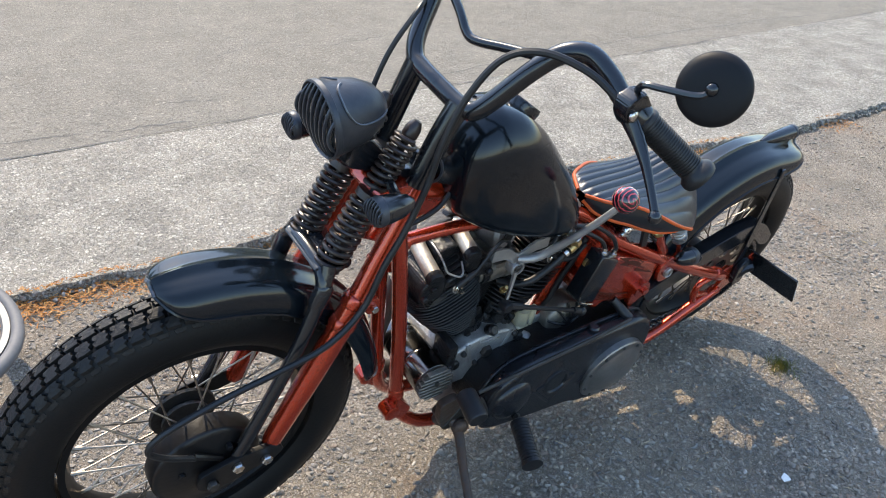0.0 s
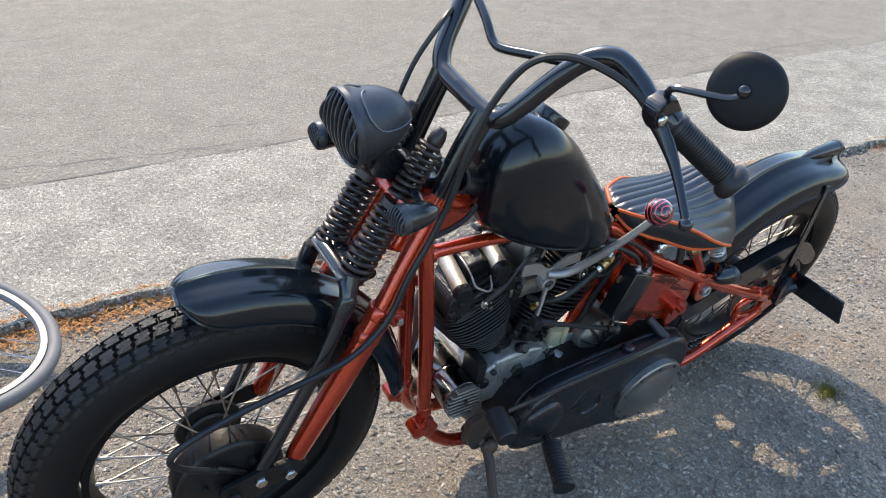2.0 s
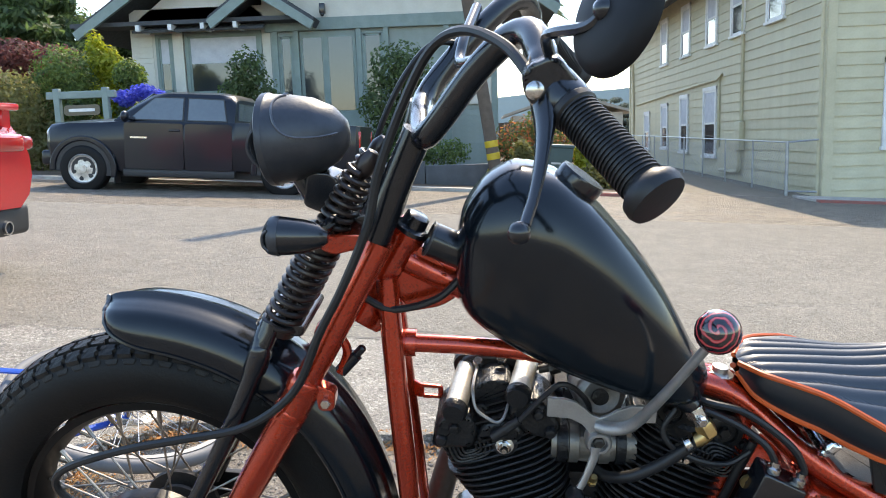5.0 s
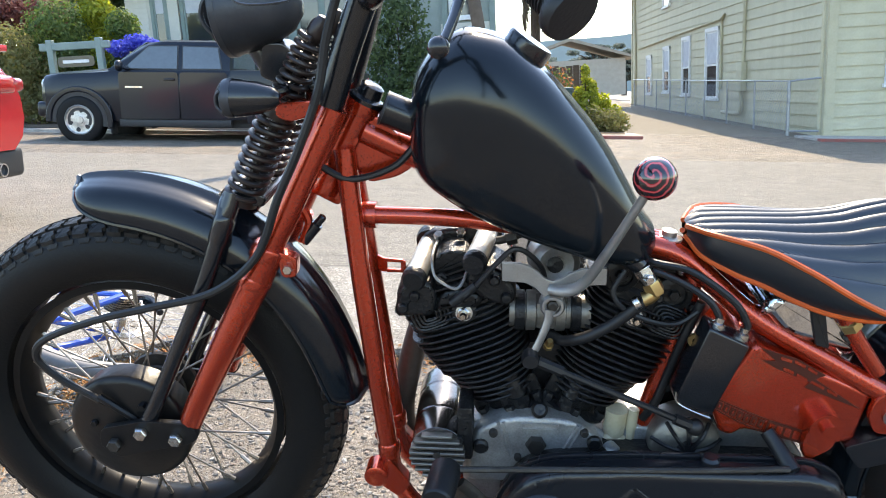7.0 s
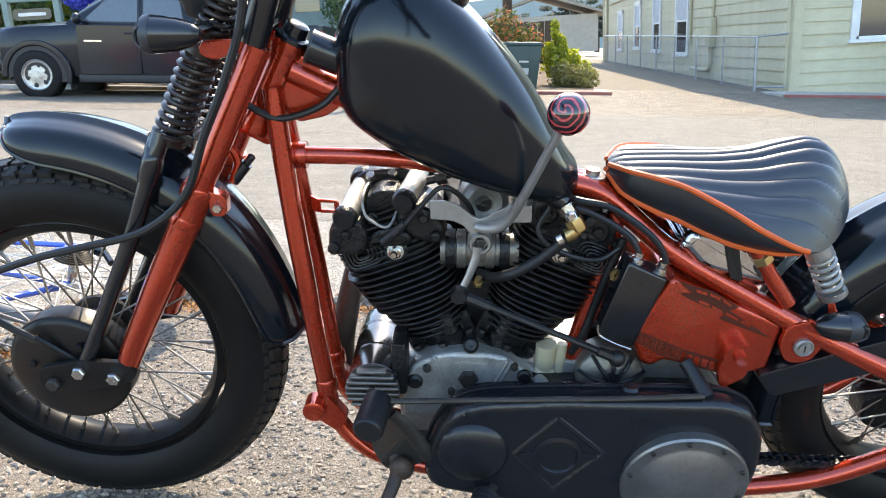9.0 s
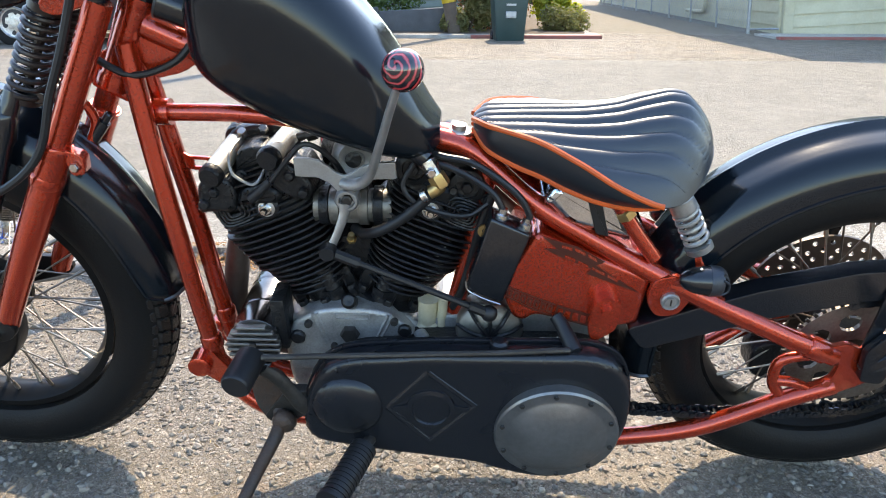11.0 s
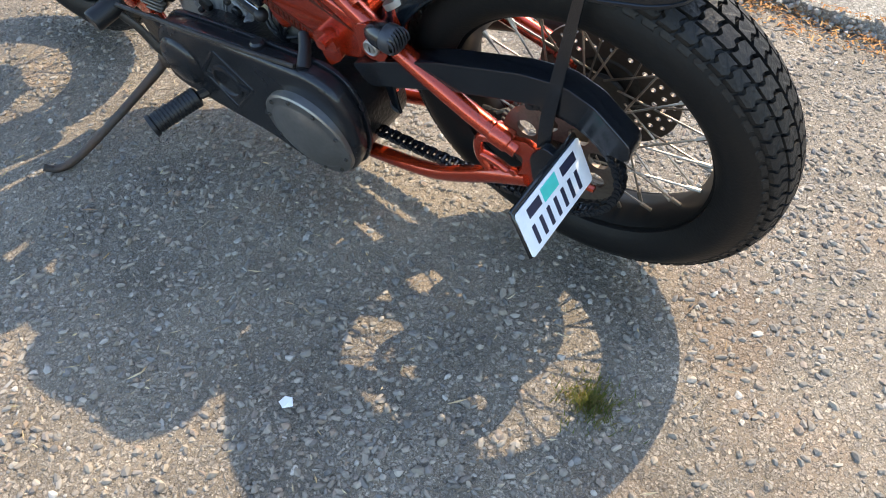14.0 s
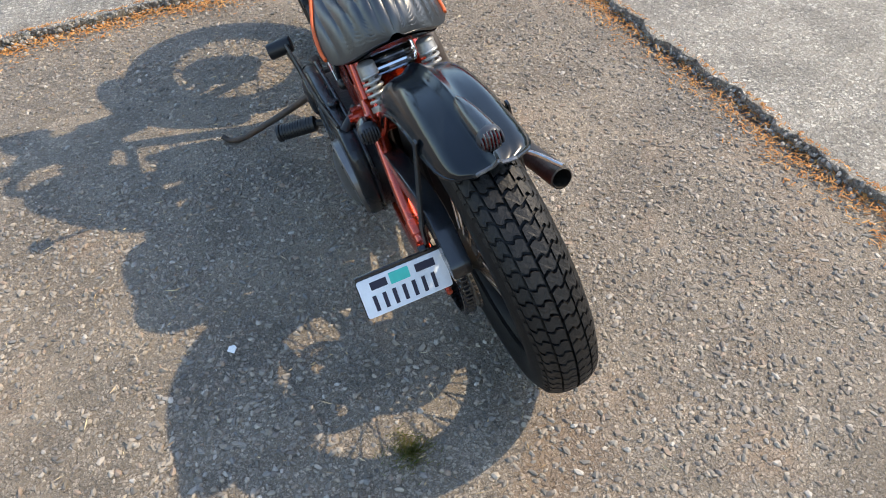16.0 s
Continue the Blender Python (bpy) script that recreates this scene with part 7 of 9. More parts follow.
part("gable_wall", slab([(0, HB - 0.05), (14, HB - 0.05), (7.0, HB + 2.85)], 0.0, 0.2), SIDING, bld, smooth=False)
part("fascia", box(-0.88, -0.84, -0.6, 18.8, HB - 0.34, HB - 0.12), TRIMW, roof, smooth=False)
for yc, w, z0, z1 in ((12.3, 0.80, 3.66, 5.08), (9.6, 0.80, 3.68, 5.10), (7.0, 0.80, 3.70, 5.12), (4.9, 0.80, 3.71, 5.13), (2.5, 0.8, 3.71, 5.13)):
    sash_window(bld, 18.2 - yc - w / 2, 18.2 - yc + w / 2, z0, z1, m=side_m)
for yc, w, z0, z1 in ((14.9, 0.7, 0.72, 2.03), (12.2, 0.7, 0.80, 2.22), (9.7, 0.75, 0.72, 2.38), (7.05, 1.0, 0.65, 2.45)):
    sash_window(bld, 18.2 - yc - w / 2, 18.2 - yc + w / 2, z0, z1, m=side_m)
part("conduit", join(tube([(-0.05, 16.9, 2.45), (-0.05, 11.5, 2.60), (-0.05, 6.35, 2.72), (-0.05, 6.22, 2.66), (-0.05, 6.2, 0.9)], 0.035, 8, n=2)), SIDING, bld, "cream painted conduit")
part("downpipe", join(tube([(-0.05, 4.45, HB - 0.3), (-0.05, 4.45, 1.55)], 0.045, 8, n=1, smooth=False), box(-0.16, -0.02, 4.25, 4.65, 0.85, 1.55, 0.02), tube([(-0.08, 4.5, 0.85), (-0.08, 4.45, 0.45), (-0.08, 4.7, 0.30), (-0.08, 5.9, 0.30)], 0.05, 8)), SIDING, bld, "painted downpipe and meter box")
part("downpipe", tube([(-0.05, 0.12, HB - 0.3), (-0.05, 0.12, -0.1)], 0.045, 8, n=1, smooth=False), SIDING, bld)
part("downpipe", tube([(-0.4, 17.6, HB - 0.35), (-0.1, 17.3, HB - 0.9), (-0.05, 17.3, 0.2)], 0.045, 8, n=2), SIDING, bld)
for x0, x1, z0, z1 in ((1.15, 2.35, 0.95, 2.5), (1.2, 2.2, 3.7, 5.1), (6.2, 7.2, 1.1, 2.6), (6.0, 7.0, 3.7, 5.1)):
    sash_window(bld, x0, x1, z0, z1)
dr = part("door", join(box(3.55, 4.55, -0.03, 0.04, 0.05, 2.15, 0.005, 1), box(3.43, 3.55, -0.05, 0.04, 0.0, 2.28), box(4.55, 4.67, -0.05, 0.04, 0.0, 2.28), box(3.43, 4.67, -0.05, 0.04, 2.15, 2.28)), TRIMW, bld, "white panelled street door", smooth=False)
part("door_pane", box(3.75, 4.35, -0.034, -0.028, 0.95, 1.95), GLASS, dr, smooth=False)
# handrail and ramp by the door
rl = empty("handrail", Matrix.Translation((BX + 3.6, BY - 0.85, ground_height(BX + 3.6))), "grey steel ramp handrail by the white door", "handrail")
for x in (0.0, 1.2, 2.4, 3.6):
    part("post", tube([(x, 0, -0.5), (x, 0, 0.62 - 0.02 * x)], 0.02, 8, n=1, smooth=False), METALG, rl)
for z in (0.62, 0.32):
    part("rail", tube([(-0.1, 0, z), (3.8, 0, z - 0.10)], 0.02, 8, n=1, smooth=False), METALG, rl)
# chain-link fence along the drive
fen = empty("chain_link_fence", Matrix.Translation((6.62, 14.0, BZ)), "low chain-link fence with galvanised posts", "fence")
for k in range(9):
    y = k * 1.85
    part("post", tube([(0, y, -0.15), (0, y, 1.10 + 0.012 * y)], 0.022 if k else 0.035, 8, n=1, smooth=False), METALG, fen)
part("rail", tube([(0, 0, 1.08), (0, 15, 1.26)], 0.018, 8, n=1, smooth=False), METALG, fen)
part("rail", tube([(0, 0, 1.08), (0.45, -0.35, 1.12)], 0.018, 8, n=1, smooth=False), METALG, fen)
part("rail", tube([(0, 0, 0.12), (0.45, -0.35, 0.12)], 0.018, 8, n=1, smooth=False), METALG, fen)
wires = bmesh.new()
for k in range(-8, 120):
    y = k * 0.125
    a0, a1 = max(y, 0.0), min(y + 1.0, 14.8)
    if a1 - a0 > 0.05:
        wires = join(wires, tube([(0, a0, 0.05 + (a0 - y)), (0, a1, 0.05 + (a1 - y))], 0.0022, 3, n=1, smooth=False, caps=False), tube([(0.004, a0, 1.05 - (a0 - y)), (0.004, a1, 1.05 - (a1 - y))], 0.0022, 3, n=1, smooth=False, caps=False))
tagged(part("mesh_wire", wires, METALG, fen, smooth=False), kind="stuff")

# -- bungalow
HX, HY, HZ = -8.1, 18.0, ground_height(-4) + 0.25
hs = empty("bungalow", Matrix.Translation((HX, HY, HZ)), "craftsman bungalow with green-grey porch and pale gable", "house")
part("wall", box(0.0, 3.55, 0.0, 0.2, -0.6, 3.9), SIDING2, hs, smooth=False)
clapboards(hs, "board", SIDING2, 0.0, 0.55, -0.4, 3.45, 0.13, Matrix.Translation((0, -0.002, 0)))
clapboards(hs, "board", SIDING2, 0.55, 3.55, -0.4, 1.72, 0.13, Matrix.Translation((0, -0.002, 0)))
part("wall", box(0.0, 9.2, 5.8, 6.0, -0.6, 4.6), SIDING2, hs, smooth=False)
part("wall", box(0.0, 0.2, 0.2, 5.8, -0.6, 4.6), SIDING2, hs, smooth=False)
part("wall", box(9.0, 9.2, 0.2, 5.8, -0.6, 4.6), GREENS, hs, smooth=False)
sash_window(hs, 0.72, 1.02, 1.86, 3.20, trim=TRIMG, t=0.08, rail=False)
part("post", box(1.10, 1.36, -0.10, 0.02, 1.0, 3.40), SIDING2, hs, smooth=False)
sash_window(hs, 1.48, 3.25, 1.80, 3.20, trim=TRIMG, t=0.09, rail=False, curtain=True)
part("porch_wall", box(3.55, 9.2, 0.0, 0.2, -0.6, 3.7), GREENS, hs, smooth=False)
clapboards(hs, "board", GREENS, 3.55, 9.2, -0.4, 1.15, 0.14, Matrix.Translation((0, -0.002, 0)))
part("porch_beam", box(3.45, 9.3, -0.12, 0.0, 3.22, 3.52, 0.01, 1), TRIMG, hs, smooth=False)
for x in (3.62, 4.15, 5.72, 6.4, 7.9, 9.05):
    part("porch_post", box(x, x + 0.13, -0.10, 0.0, 0.2, 3.22), TRIMG, hs, smooth=False)
dd = part("door", box(4.30, 5.70, -0.03, 0.0, 0.55, 3.20), TRIMG, hs, "green framed double glazed doors", smooth=False)
for x0, x1 in ((4.38, 4.85), (5.02, 5.62)):
    part("pane", box(x0, x1, -0.045, -0.032, 1.25, 3.05), GLASS, dd, smooth=False)
for x0, x1 in ((3.80, 4.10), (5.90, 6.35)):
    sash_window(hs, x0, x1, 1.3, 3.1, trim=TRIMG, t=0.05, curtain=False, rail=False)
sash_window(hs, 8.12, 8.75, 2.05, 2.9, trim=TRIMW, t=0.06, rail=False)
pn = part("letter_panel", box(7.85, 9.05, -0.06, 0.0, 1.28, 1.92, 0.01, 1), SIDING2, hs, "pale porch panel", smooth=False)
part("panel_slot", slab(rounded([(8.1, 1.52), (8.85, 1.52), (8.85, 1.70), (8.1, 1.70)], 0.08), -0.085, -0.065), TRIMG, pn)
part("gable_wall", slab([(3.4, 3.5), (9.6, 3.5), (9.6, 4.4), (6.5, 6.1), (3.4, 4.4)], -0.05, 0.15), SIDING2, hs, "pale boarded gable", smooth=False)
part("gable_lamp", join(box(4.86, 5.0, -0.2, -0.05, 3.60, 3.85, 0.02), ball((4.93, -0.17, 3.58), 0.05, 10, 8)), BLACK, hs)
part("lower_roof", join(slab([(-1.2, 3.42), (4.6, 3.42), (4.6, 3.52), (-1.2, 3.52)], -0.65, 0.0), move(box(0.3, 3.55, -0.62, 0.9, 0, 0.06), Matrix.Translation((0, 0, 3.50)) @ Matrix.Rotation(radians(24), 4, "X"))), SHINGLE, hs, "dark shingled porch roof", smooth=False)
for x in (0.45, 1.25, 2.05, 2.85):
    part("rafter_tail", box(x, x + 0.09, -0.72, 0.0, 3.28, 3.42), TRIMW, hs, smooth=False)
for pts in ([(-1.05, 3.28), (-0.95, 3.10), (1.95, 4.95), (4.75, 3.15), (4.85, 3.33), (1.95, 5.25)], [(2.25, 3.45), (2.35, 3.25), (6.5, 6.15), (10.6, 3.25), (10.7, 3.45), (6.5, 6.45)]):
    part("bargeboard", slab(pts, -0.85, -0.75), TRIMG, hs, "green-grey bargeboard", smooth=False)
    part("roof", slab([(x, z + 0.10) for x, z in pts], -0.75, 6.2), SHINGLE, hs, "dark shingled roof", smooth=False)
part("gable_wall", slab([(0.0, 3.5), (3.6, 3.5), (1.95, 4.9)], 0.0, 0.15), SIDING2, hs, smooth=False)

# -- green arbour sign, hedge, shrubs
ar = empty("garden_sign", upright(-7.05, 13.3, 0.1), "weathered green timber garden sign frame", "sign")
for x in (-0.48, 0.48):
    part("post", box(x - 0.06, x + 0.06, -0.06, 0.06, -0.3, 1.62, 0.01, 1), TRIMG, ar, smooth=False)
part("beam", box(-0.68, 0.68, -0.05, 0.05, 1.42, 1.56, 0.01, 1), TRIMG, ar, smooth=False)
part("board", slab(rounded([(-0.36, 1.10), (0.36, 1.10), (0.36, 1.30), (-0.36, 1.30)], 0.08), -0.035, 0.0), BLACK, ar)
part("lettering_bar", slab(rounded([(-0.26, 1.17), (0.26, 1.17), (0.26, 1.23), (-0.26, 1.23)], 0.02), -0.040, -0.036), TRIMW, ar)
shrub("hedge", (-9.3, 13.9, ground_height(-9.3)), [(-2.0, 0, 1.6, 1.2, 0.8, 1.2), (-0.6, 0, 1.5, 1.0, 0.7, 1.1), (0.5, 0.1, 1.25, 0.8, 0.7, 1.0), (1.15, 0.2, 0.85, 0.6, 0.6, 0.8), (-1.2, 0, 0.5, 1.8, 0.8, 0.7), (0.4, 0, 0.4, 1.2, 0.7, 0.6)], 26000, 0.055, LEAF_DRY, "dense clipped olive-green hedge", 3, "hedge")
shrub("round_bush", (-7.9, 14.3, ground_height(-7.9)), [(0, 0, 2.05, 0.68, 0.6, 0.62), (0.1, 0, 1.4, 0.62, 0.6, 0.6), (-0.1, 0, 0.7, 0.6, 0.55, 0.7)], 9000, 0.05, LEAF_M, "clipped round green bush", 5)
shrub("round_bush", (-6.55, 14.3, ground_height(-6.55)), [(0, 0, 2.05, 0.36, 0.36, 0.36), (0.05, 0, 1.4, 0.35, 0.35, 0.5), (0, 0, 0.5, 0.35, 0.35, 0.5)], 4200, 0.05, LEAF_M, "small clipped round green bush", 6)
shrub("lime_shrub", (-7.25, 14.9, ground_height(-7.25)), [(-0.25, 0, 2.5, 0.26, 0.3, 0.55), (0.0, 0, 2.3, 0.34, 0.4, 0.45), (0.40, 0, 2.05, 0.45, 0.4, 0.40), (0.1, 0, 1.6, 0.5, 0.4, 0.7)], 6000, 0.06, LEAF_Y, "feathery lime-yellow shrub behind the hedge", 7)
shrub("hydrangea", (-6.05, 13.55, ground_height(-6.05)), [(-0.25, 0, 1.58, 0.26, 0.25, 0.18), (0.12, 0, 1.68, 0.28, 0.25, 0.18), (0.4, 0, 1.56, 0.22, 0.25, 0.18)], 2200, 0.045, LEAF_B, "blue flowering hydrangea by the bungalow", 8)
shrub("hydrangea", (-6.05, 13.75, ground_height(-6.05)), [(-0.2, 0, 0.95, 0.5, 0.4, 0.65), (0.25, 0, 0.95, 0.45, 0.4, 0.65)], 3200, 0.07, LEAF_D, "leafy base of the hydrangea", 9)
shrub("purple_tree", (-11.2, 19.5, ground_height(-10.6)), [(0.2, 0, 2.75, 0.9, 0.8, 0.5), (-0.9, 0, 2.9, 1.0, 0.9, 0.6), (-2.0, 0, 2.7, 1.0, 0.9, 0.6)], 5500, 0.075, LEAF_P, "purple-leaved ornamental tree behind the hedge", 10, "tree", 0.03)
shrub("front_shrub", (-4.4, 15.4, ground_height(-4.4)), [(0, 0, 2.3, 0.5, 0.45, 0.5), (-0.25, 0, 1.8, 0.45, 0.4, 0.45), (0.3, 0, 1.7, 0.45, 0.4, 0.5), (0, 0, 1.0, 0.6, 0.5, 0.7)], 4200, 0.06, LEAF_D, "dark shrub before the bungalow window", 11)
shrub("camellia_tree", (-1.05, 15.3, ground_height(-1)), [(0, 0, 2.4, 0.75, 0.6, 0.6), (-0.45, 0, 1.7, 0.55, 0.5, 0.6), (0.4, 0, 1.6, 0.55, 0.5, 0.6), (0.0, 0, 1.0, 0.9, 0.6, 0.6), (-0.3, -0.3, 0.55, 0.9, 0.5, 0.45)], 7000, 0.065, LEAF_D, "dense dark camellia before the porch", 12, "tree", 0.02)
shrub("low_planting", (-0.5, 13.8, ground_height(-0.5) + 0.3), [(-0.9, 0, 0.3, 0.5, 0.3, 0.3), (-0.2, 0, 0.3, 0.5, 0.3, 0.28), (0.5, 0, 0.35, 0.5, 0.3, 0.32)], 2600, 0.045, LEAF_M, "low green bedding plants behind the wall", 13)
shrub("rose_bush", (1.55, 13.9, ground_height(1.55)), [(-0.35, 0, 0.9, 0.4, 0.4, 0.5), (0.15, 0, 1.05, 0.45, 0.4, 0.55), (0.6, 0, 0.8, 0.4, 0.4, 0.5), (0.1, 0, 0.5, 0.8, 0.4, 0.5)], 4200, 0.05, LEAF_R, "straggly rose bush with orange-red blooms", 14)
shrub("lime_conifer", (2.75, 14.2, ground_height(2.75)), [(-0.02, 0, 1.15, 0.10, 0.12, 0.26), (0.10, 0.05, 0.86, 0.16, 0.18, 0.24), (-0.12, 0, 0.70, 0.20, 0.2, 0.26), (0.28, 0, 0.58, 0.24, 0.22, 0.22), (0.05, 0, 0.42, 0.36, 0.3, 0.26), (0.52, 0, 0.34, 0.24, 0.25, 0.22)], 2600, 0.06, LEAF_Y, "small lime-yellow conifer by the drive", 15)
shrub("grey_shrub", (3.15, 13.6, ground_height(3.15)), [(0, 0, 0.25, 0.38, 0.35, 0.28), (-0.35, 0.1, 0.3, 0.3, 0.3, 0.3)], 2200, 0.04, LEAF_DRY, "low rounded grey-brown shrub at the drive", 16)
shrub("grass_tuft", (1.15, 13.1, ground_height(1.15)), [(-0.2, 0, 0.25, 0.3, 0.25, 0.3), (0.25, 0.1, 0.5, 0.28, 0.25, 0.5)], 2000, 0.06, LEAF_DRY, "dry ornamental grass round the pole", 17)


def conifer(name, x, y, h, r, seed, label, material=LEAF_D, droop=0.25, count=15000, size=0.13):
    e = empty(name, upright(x, y), label, "tree")
    part("trunk", tube([(0, 0, -0.3), (0.05, 0, h * 0.5), (0, 0, h * 0.97)], [0.22, 0.14, 0.03], 8), BARK, e)
    g = random.Random(seed)
    lobes = []
    for k in range(34):
        t = k / 33
        z = h * (0.12 + 0.86 * t)
        rr = r * (1 - t) ** 0.8 + 0.12
        a = g.uniform(0, 6.28)
        lobes.append((math.cos(a) * rr * 0.6, math.sin(a) * rr * 0.6, z - droop * rr * 0.4, rr * 0.55, rr * 0.55, 0.10 * h * (1 - 0.6 * t) * 0.5))
    part("crown", leaf_cloud(lobes, count, size, seed, 2.2), material, e, smooth=False)
    return e


conifer("conifer", -11.5, 26, 9.5, 2.4, 21, "tall dark conifer behind the hedge")
conifer("conifer", -14.5, 24, 11.0, 3.0, 22, "tall dark conifer behind the hedge")
conifer("conifer", -8.8, 27, 8.5, 2.0, 23, "tall dark conifer behind the hedge")
conifer("conifer", -18.5, 23, 9.0, 3.0, 24, "tall dark conifer behind the hedge")
conifer("conifer", -13.0, 22, 8.0, 2.6, 25, "tall dark conifer behind the hedge")
conifer("conifer", -16.5, 28, 12.0, 3.2, 26, "tall dark conifer behind the hedge")


def cypress(x, y, h, seed):
    e = empty("cypress", upright(x, y, 0.3), "wind-shaped spreading dark cypress tree", "tree")
    g = random.Random(seed)
    bm = tube([(0, 0, -0.3), (0.1, 0, h * 0.4), (0.2, 0, h * 0.7)], [0.4, 0.28, 0.12], 8)
    lobes = []
    for k in range(34):
        a = g.uniform(0, 6.28)
        d = g.uniform(0.2, 1.0) * h * 0.62
        z = h * g.uniform(0.38, 0.95)
        p = (math.cos(a) * d, math.sin(a) * d, z)
        bm = join(bm, tube([(0.1, 0, h * 0.35), (p[0] * 0.5, p[1] * 0.5, z * 0.85), p], [0.14, 0.08, 0.03], 6, n=3))
        lobes.append((*p, h * 0.15, h * 0.15, h * 0.06))
    part("trunk", bm, BARK, e)
    part("crown", leaf_cloud(lobes, 9000, 0.22, seed, 2.0), LEAF_H, e, smooth=False)
    return e


cypress(17.0, 104, 6.4, 31)
cypress(21.5, 110, 5.2, 32)
cypress(11.0, 112, 5.0, 33)
# palm with a thatch of hanging dry fronds
pm = empty("palm", upright(3.0, 31.0, 0.2), "slender palm with a skirt of dry hanging fronds", "tree")
part("trunk", tube([(0, 0, -0.3), (0.05, 0, 2.5), (0.0, 0, 5.8)], [0.24, 0.20, 0.17], 10), BARK, pm)
bm = bmesh.new()
g = random.Random(9)
for k in range(90):
    a = g.uniform(0, 6.28)
    r0, z0 = 0.18, g.uniform(3.7, 5.8)
    bm = join(bm, tube([(math.cos(a) * r0, math.sin(a) * r0, z0), (math.cos(a) * (r0 + 0.28), math.sin(a) * (r0 + 0.28), z0 - 0.25), (math.cos(a) * (r0 + g.uniform(0.1, 0.3)), math.sin(a) * (r0 + 0.22), z0 - g.uniform(0.7, 1.3))], [0.03, 0.05, 0.008], 4, n=2, flat=0.3))
part("dry_fronds", bm, leaf_mat("dry_fronds", (0.10, 0.075, 0.045), (0.14, 0.11, 0.07), (0.07, 0.055, 0.035)), pm, smooth=False)
bm = bmesh.new()
for k in range(46):
    a = g.uniform(0, 6.28)
    e0 = g.uniform(-0.2, 1.2)
    L = g.uniform(1.3, 1.8)
    p1 = (math.cos(a) * L * 0.55 * math.cos(e0), math.sin(a) * L * 0.55 * math.cos(e0), 5.8 + L * 0.6 * math.sin(e0) + 0.2)
    p2 = (math.cos(a) * L * math.cos(e0), math.sin(a) * L * math.cos(e0), 5.8 + L * math.sin(e0) * 0.8 - 0.2)
    bm = join(bm, tube([(0, 0, 5.7), p1, p2], [0.02, 0.11, 0.01], 5, n=3, flat=0.12))
part("fronds", bm, LEAF_M, pm, smooth=False)

# distant low house, board fence and a haze-coloured hill at the end of the drive
sh = empty("distant_house", Matrix.Translation((7.6, 62, 0.2)), "low distant house with a faded tan roof", "house")
# wall colour lightened to stand for haze over its shaded side
part("wall", box(-4, 5, 0, 5, -0.5, 2.4), mat("haze_lightened_boards", (0.44, 0.39, 0.32), 0.85, 0, (0.36, 0.32, 0.26), 3, 0.6, 0.2, 20), sh, smooth=False)
part("roof", slab([(-4.8, 2.3), (0.5, 3.9), (5.8, 2.3), (5.8, 2.5), (0.5, 4.15), (-4.8, 2.5)], -0.6, 5.6), mat("faded_tan_roof", (0.33, 0.285, 0.225), 0.85, 0, (0.25, 0.215, 0.17), 3, 0.6, 0.3, 12), sh, smooth=False)
bf = empty("board_fence", Matrix.Translation((4.6, 33, 0.0)), "weathered brown board fence beside the drive", "fence")
for k in range(16):
    part("board", box(-4.0 + k * 0.30, -4.0 + k * 0.30 + 0.28, -0.012, 0.012, -0.3, 1.55 + 0.02 * (k % 3)), WOODP, bf, smooth=False)
# air haze over the hill is painted as its pale blue-grey
HILL = mat("haze_tinted_hill", (0.30, 0.345, 0.34), 1.0, 0, (0.26, 0.305, 0.30), 0.05, 0.5, spec=0.0)
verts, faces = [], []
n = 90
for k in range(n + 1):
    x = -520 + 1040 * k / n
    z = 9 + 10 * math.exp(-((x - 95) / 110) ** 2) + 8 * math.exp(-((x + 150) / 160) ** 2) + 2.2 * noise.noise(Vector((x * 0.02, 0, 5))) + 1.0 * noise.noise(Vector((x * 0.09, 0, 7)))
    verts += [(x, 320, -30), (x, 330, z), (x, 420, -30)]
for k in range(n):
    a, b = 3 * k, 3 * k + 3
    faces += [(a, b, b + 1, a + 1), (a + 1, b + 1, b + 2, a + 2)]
tagged(link("backdrop", raw(verts, faces), HILL), "distant wooded hill with blue-grey haze in its colour", "hill", kind="structure")

# -- street furniture
BINM = mat("dark_green_bin_plastic", (0.030, 0.058, 0.055), 0.45, 0, (0.024, 0.046, 0.044), 6, 0.5, 0.05, 80)
bn = empty("wheelie_bin", STREET @ pose(1.83, 12.15, -0.06, 0, 0, 4), "dark green plastic wheelie bin on the kerb", "bin")


def frustum(w0, d0, w1, d1, z0, z1, bevel=0.02):
    bm = raw([(-w0, -d0, z0), (w0, -d0, z0), (w0, d0, z0), (-w0, d0, z0), (-w1, -d1, z1), (w1, -d1, z1), (w1, d1, z1), (-w1, d1, z1)],
             [(0, 3, 2, 1), (4, 5, 6, 7), (0, 1, 5, 4), (1, 2, 6, 5), (2, 3, 7, 6), (3, 0, 4, 7)])
    bmesh.ops.bevel(bm, geom=bm.edges[:], offset=bevel, segments=2, affect="EDGES", profile=0.5)
    return bm


part("body", frustum(0.235, 0.26, 0.295, 0.33, 0.04, 0.90), BINM, bn)
part("lid", join(frustum(0.315, 0.36, 0.30, 0.34, 0.90, 0.955), tube([(-0.28, 0.36, 0.90), (0.28, 0.36, 0.90)], 0.02, 8, n=1, smooth=False)), BINM, bn)
part("catch_bar", join(box(-0.09, 0.09, -0.315, -0.285, 0.42, 0.53, 0.01, 1), box(-0.08, 0.08, -0.325, -0.30, 0.62, 0.65)), METALG, bn)
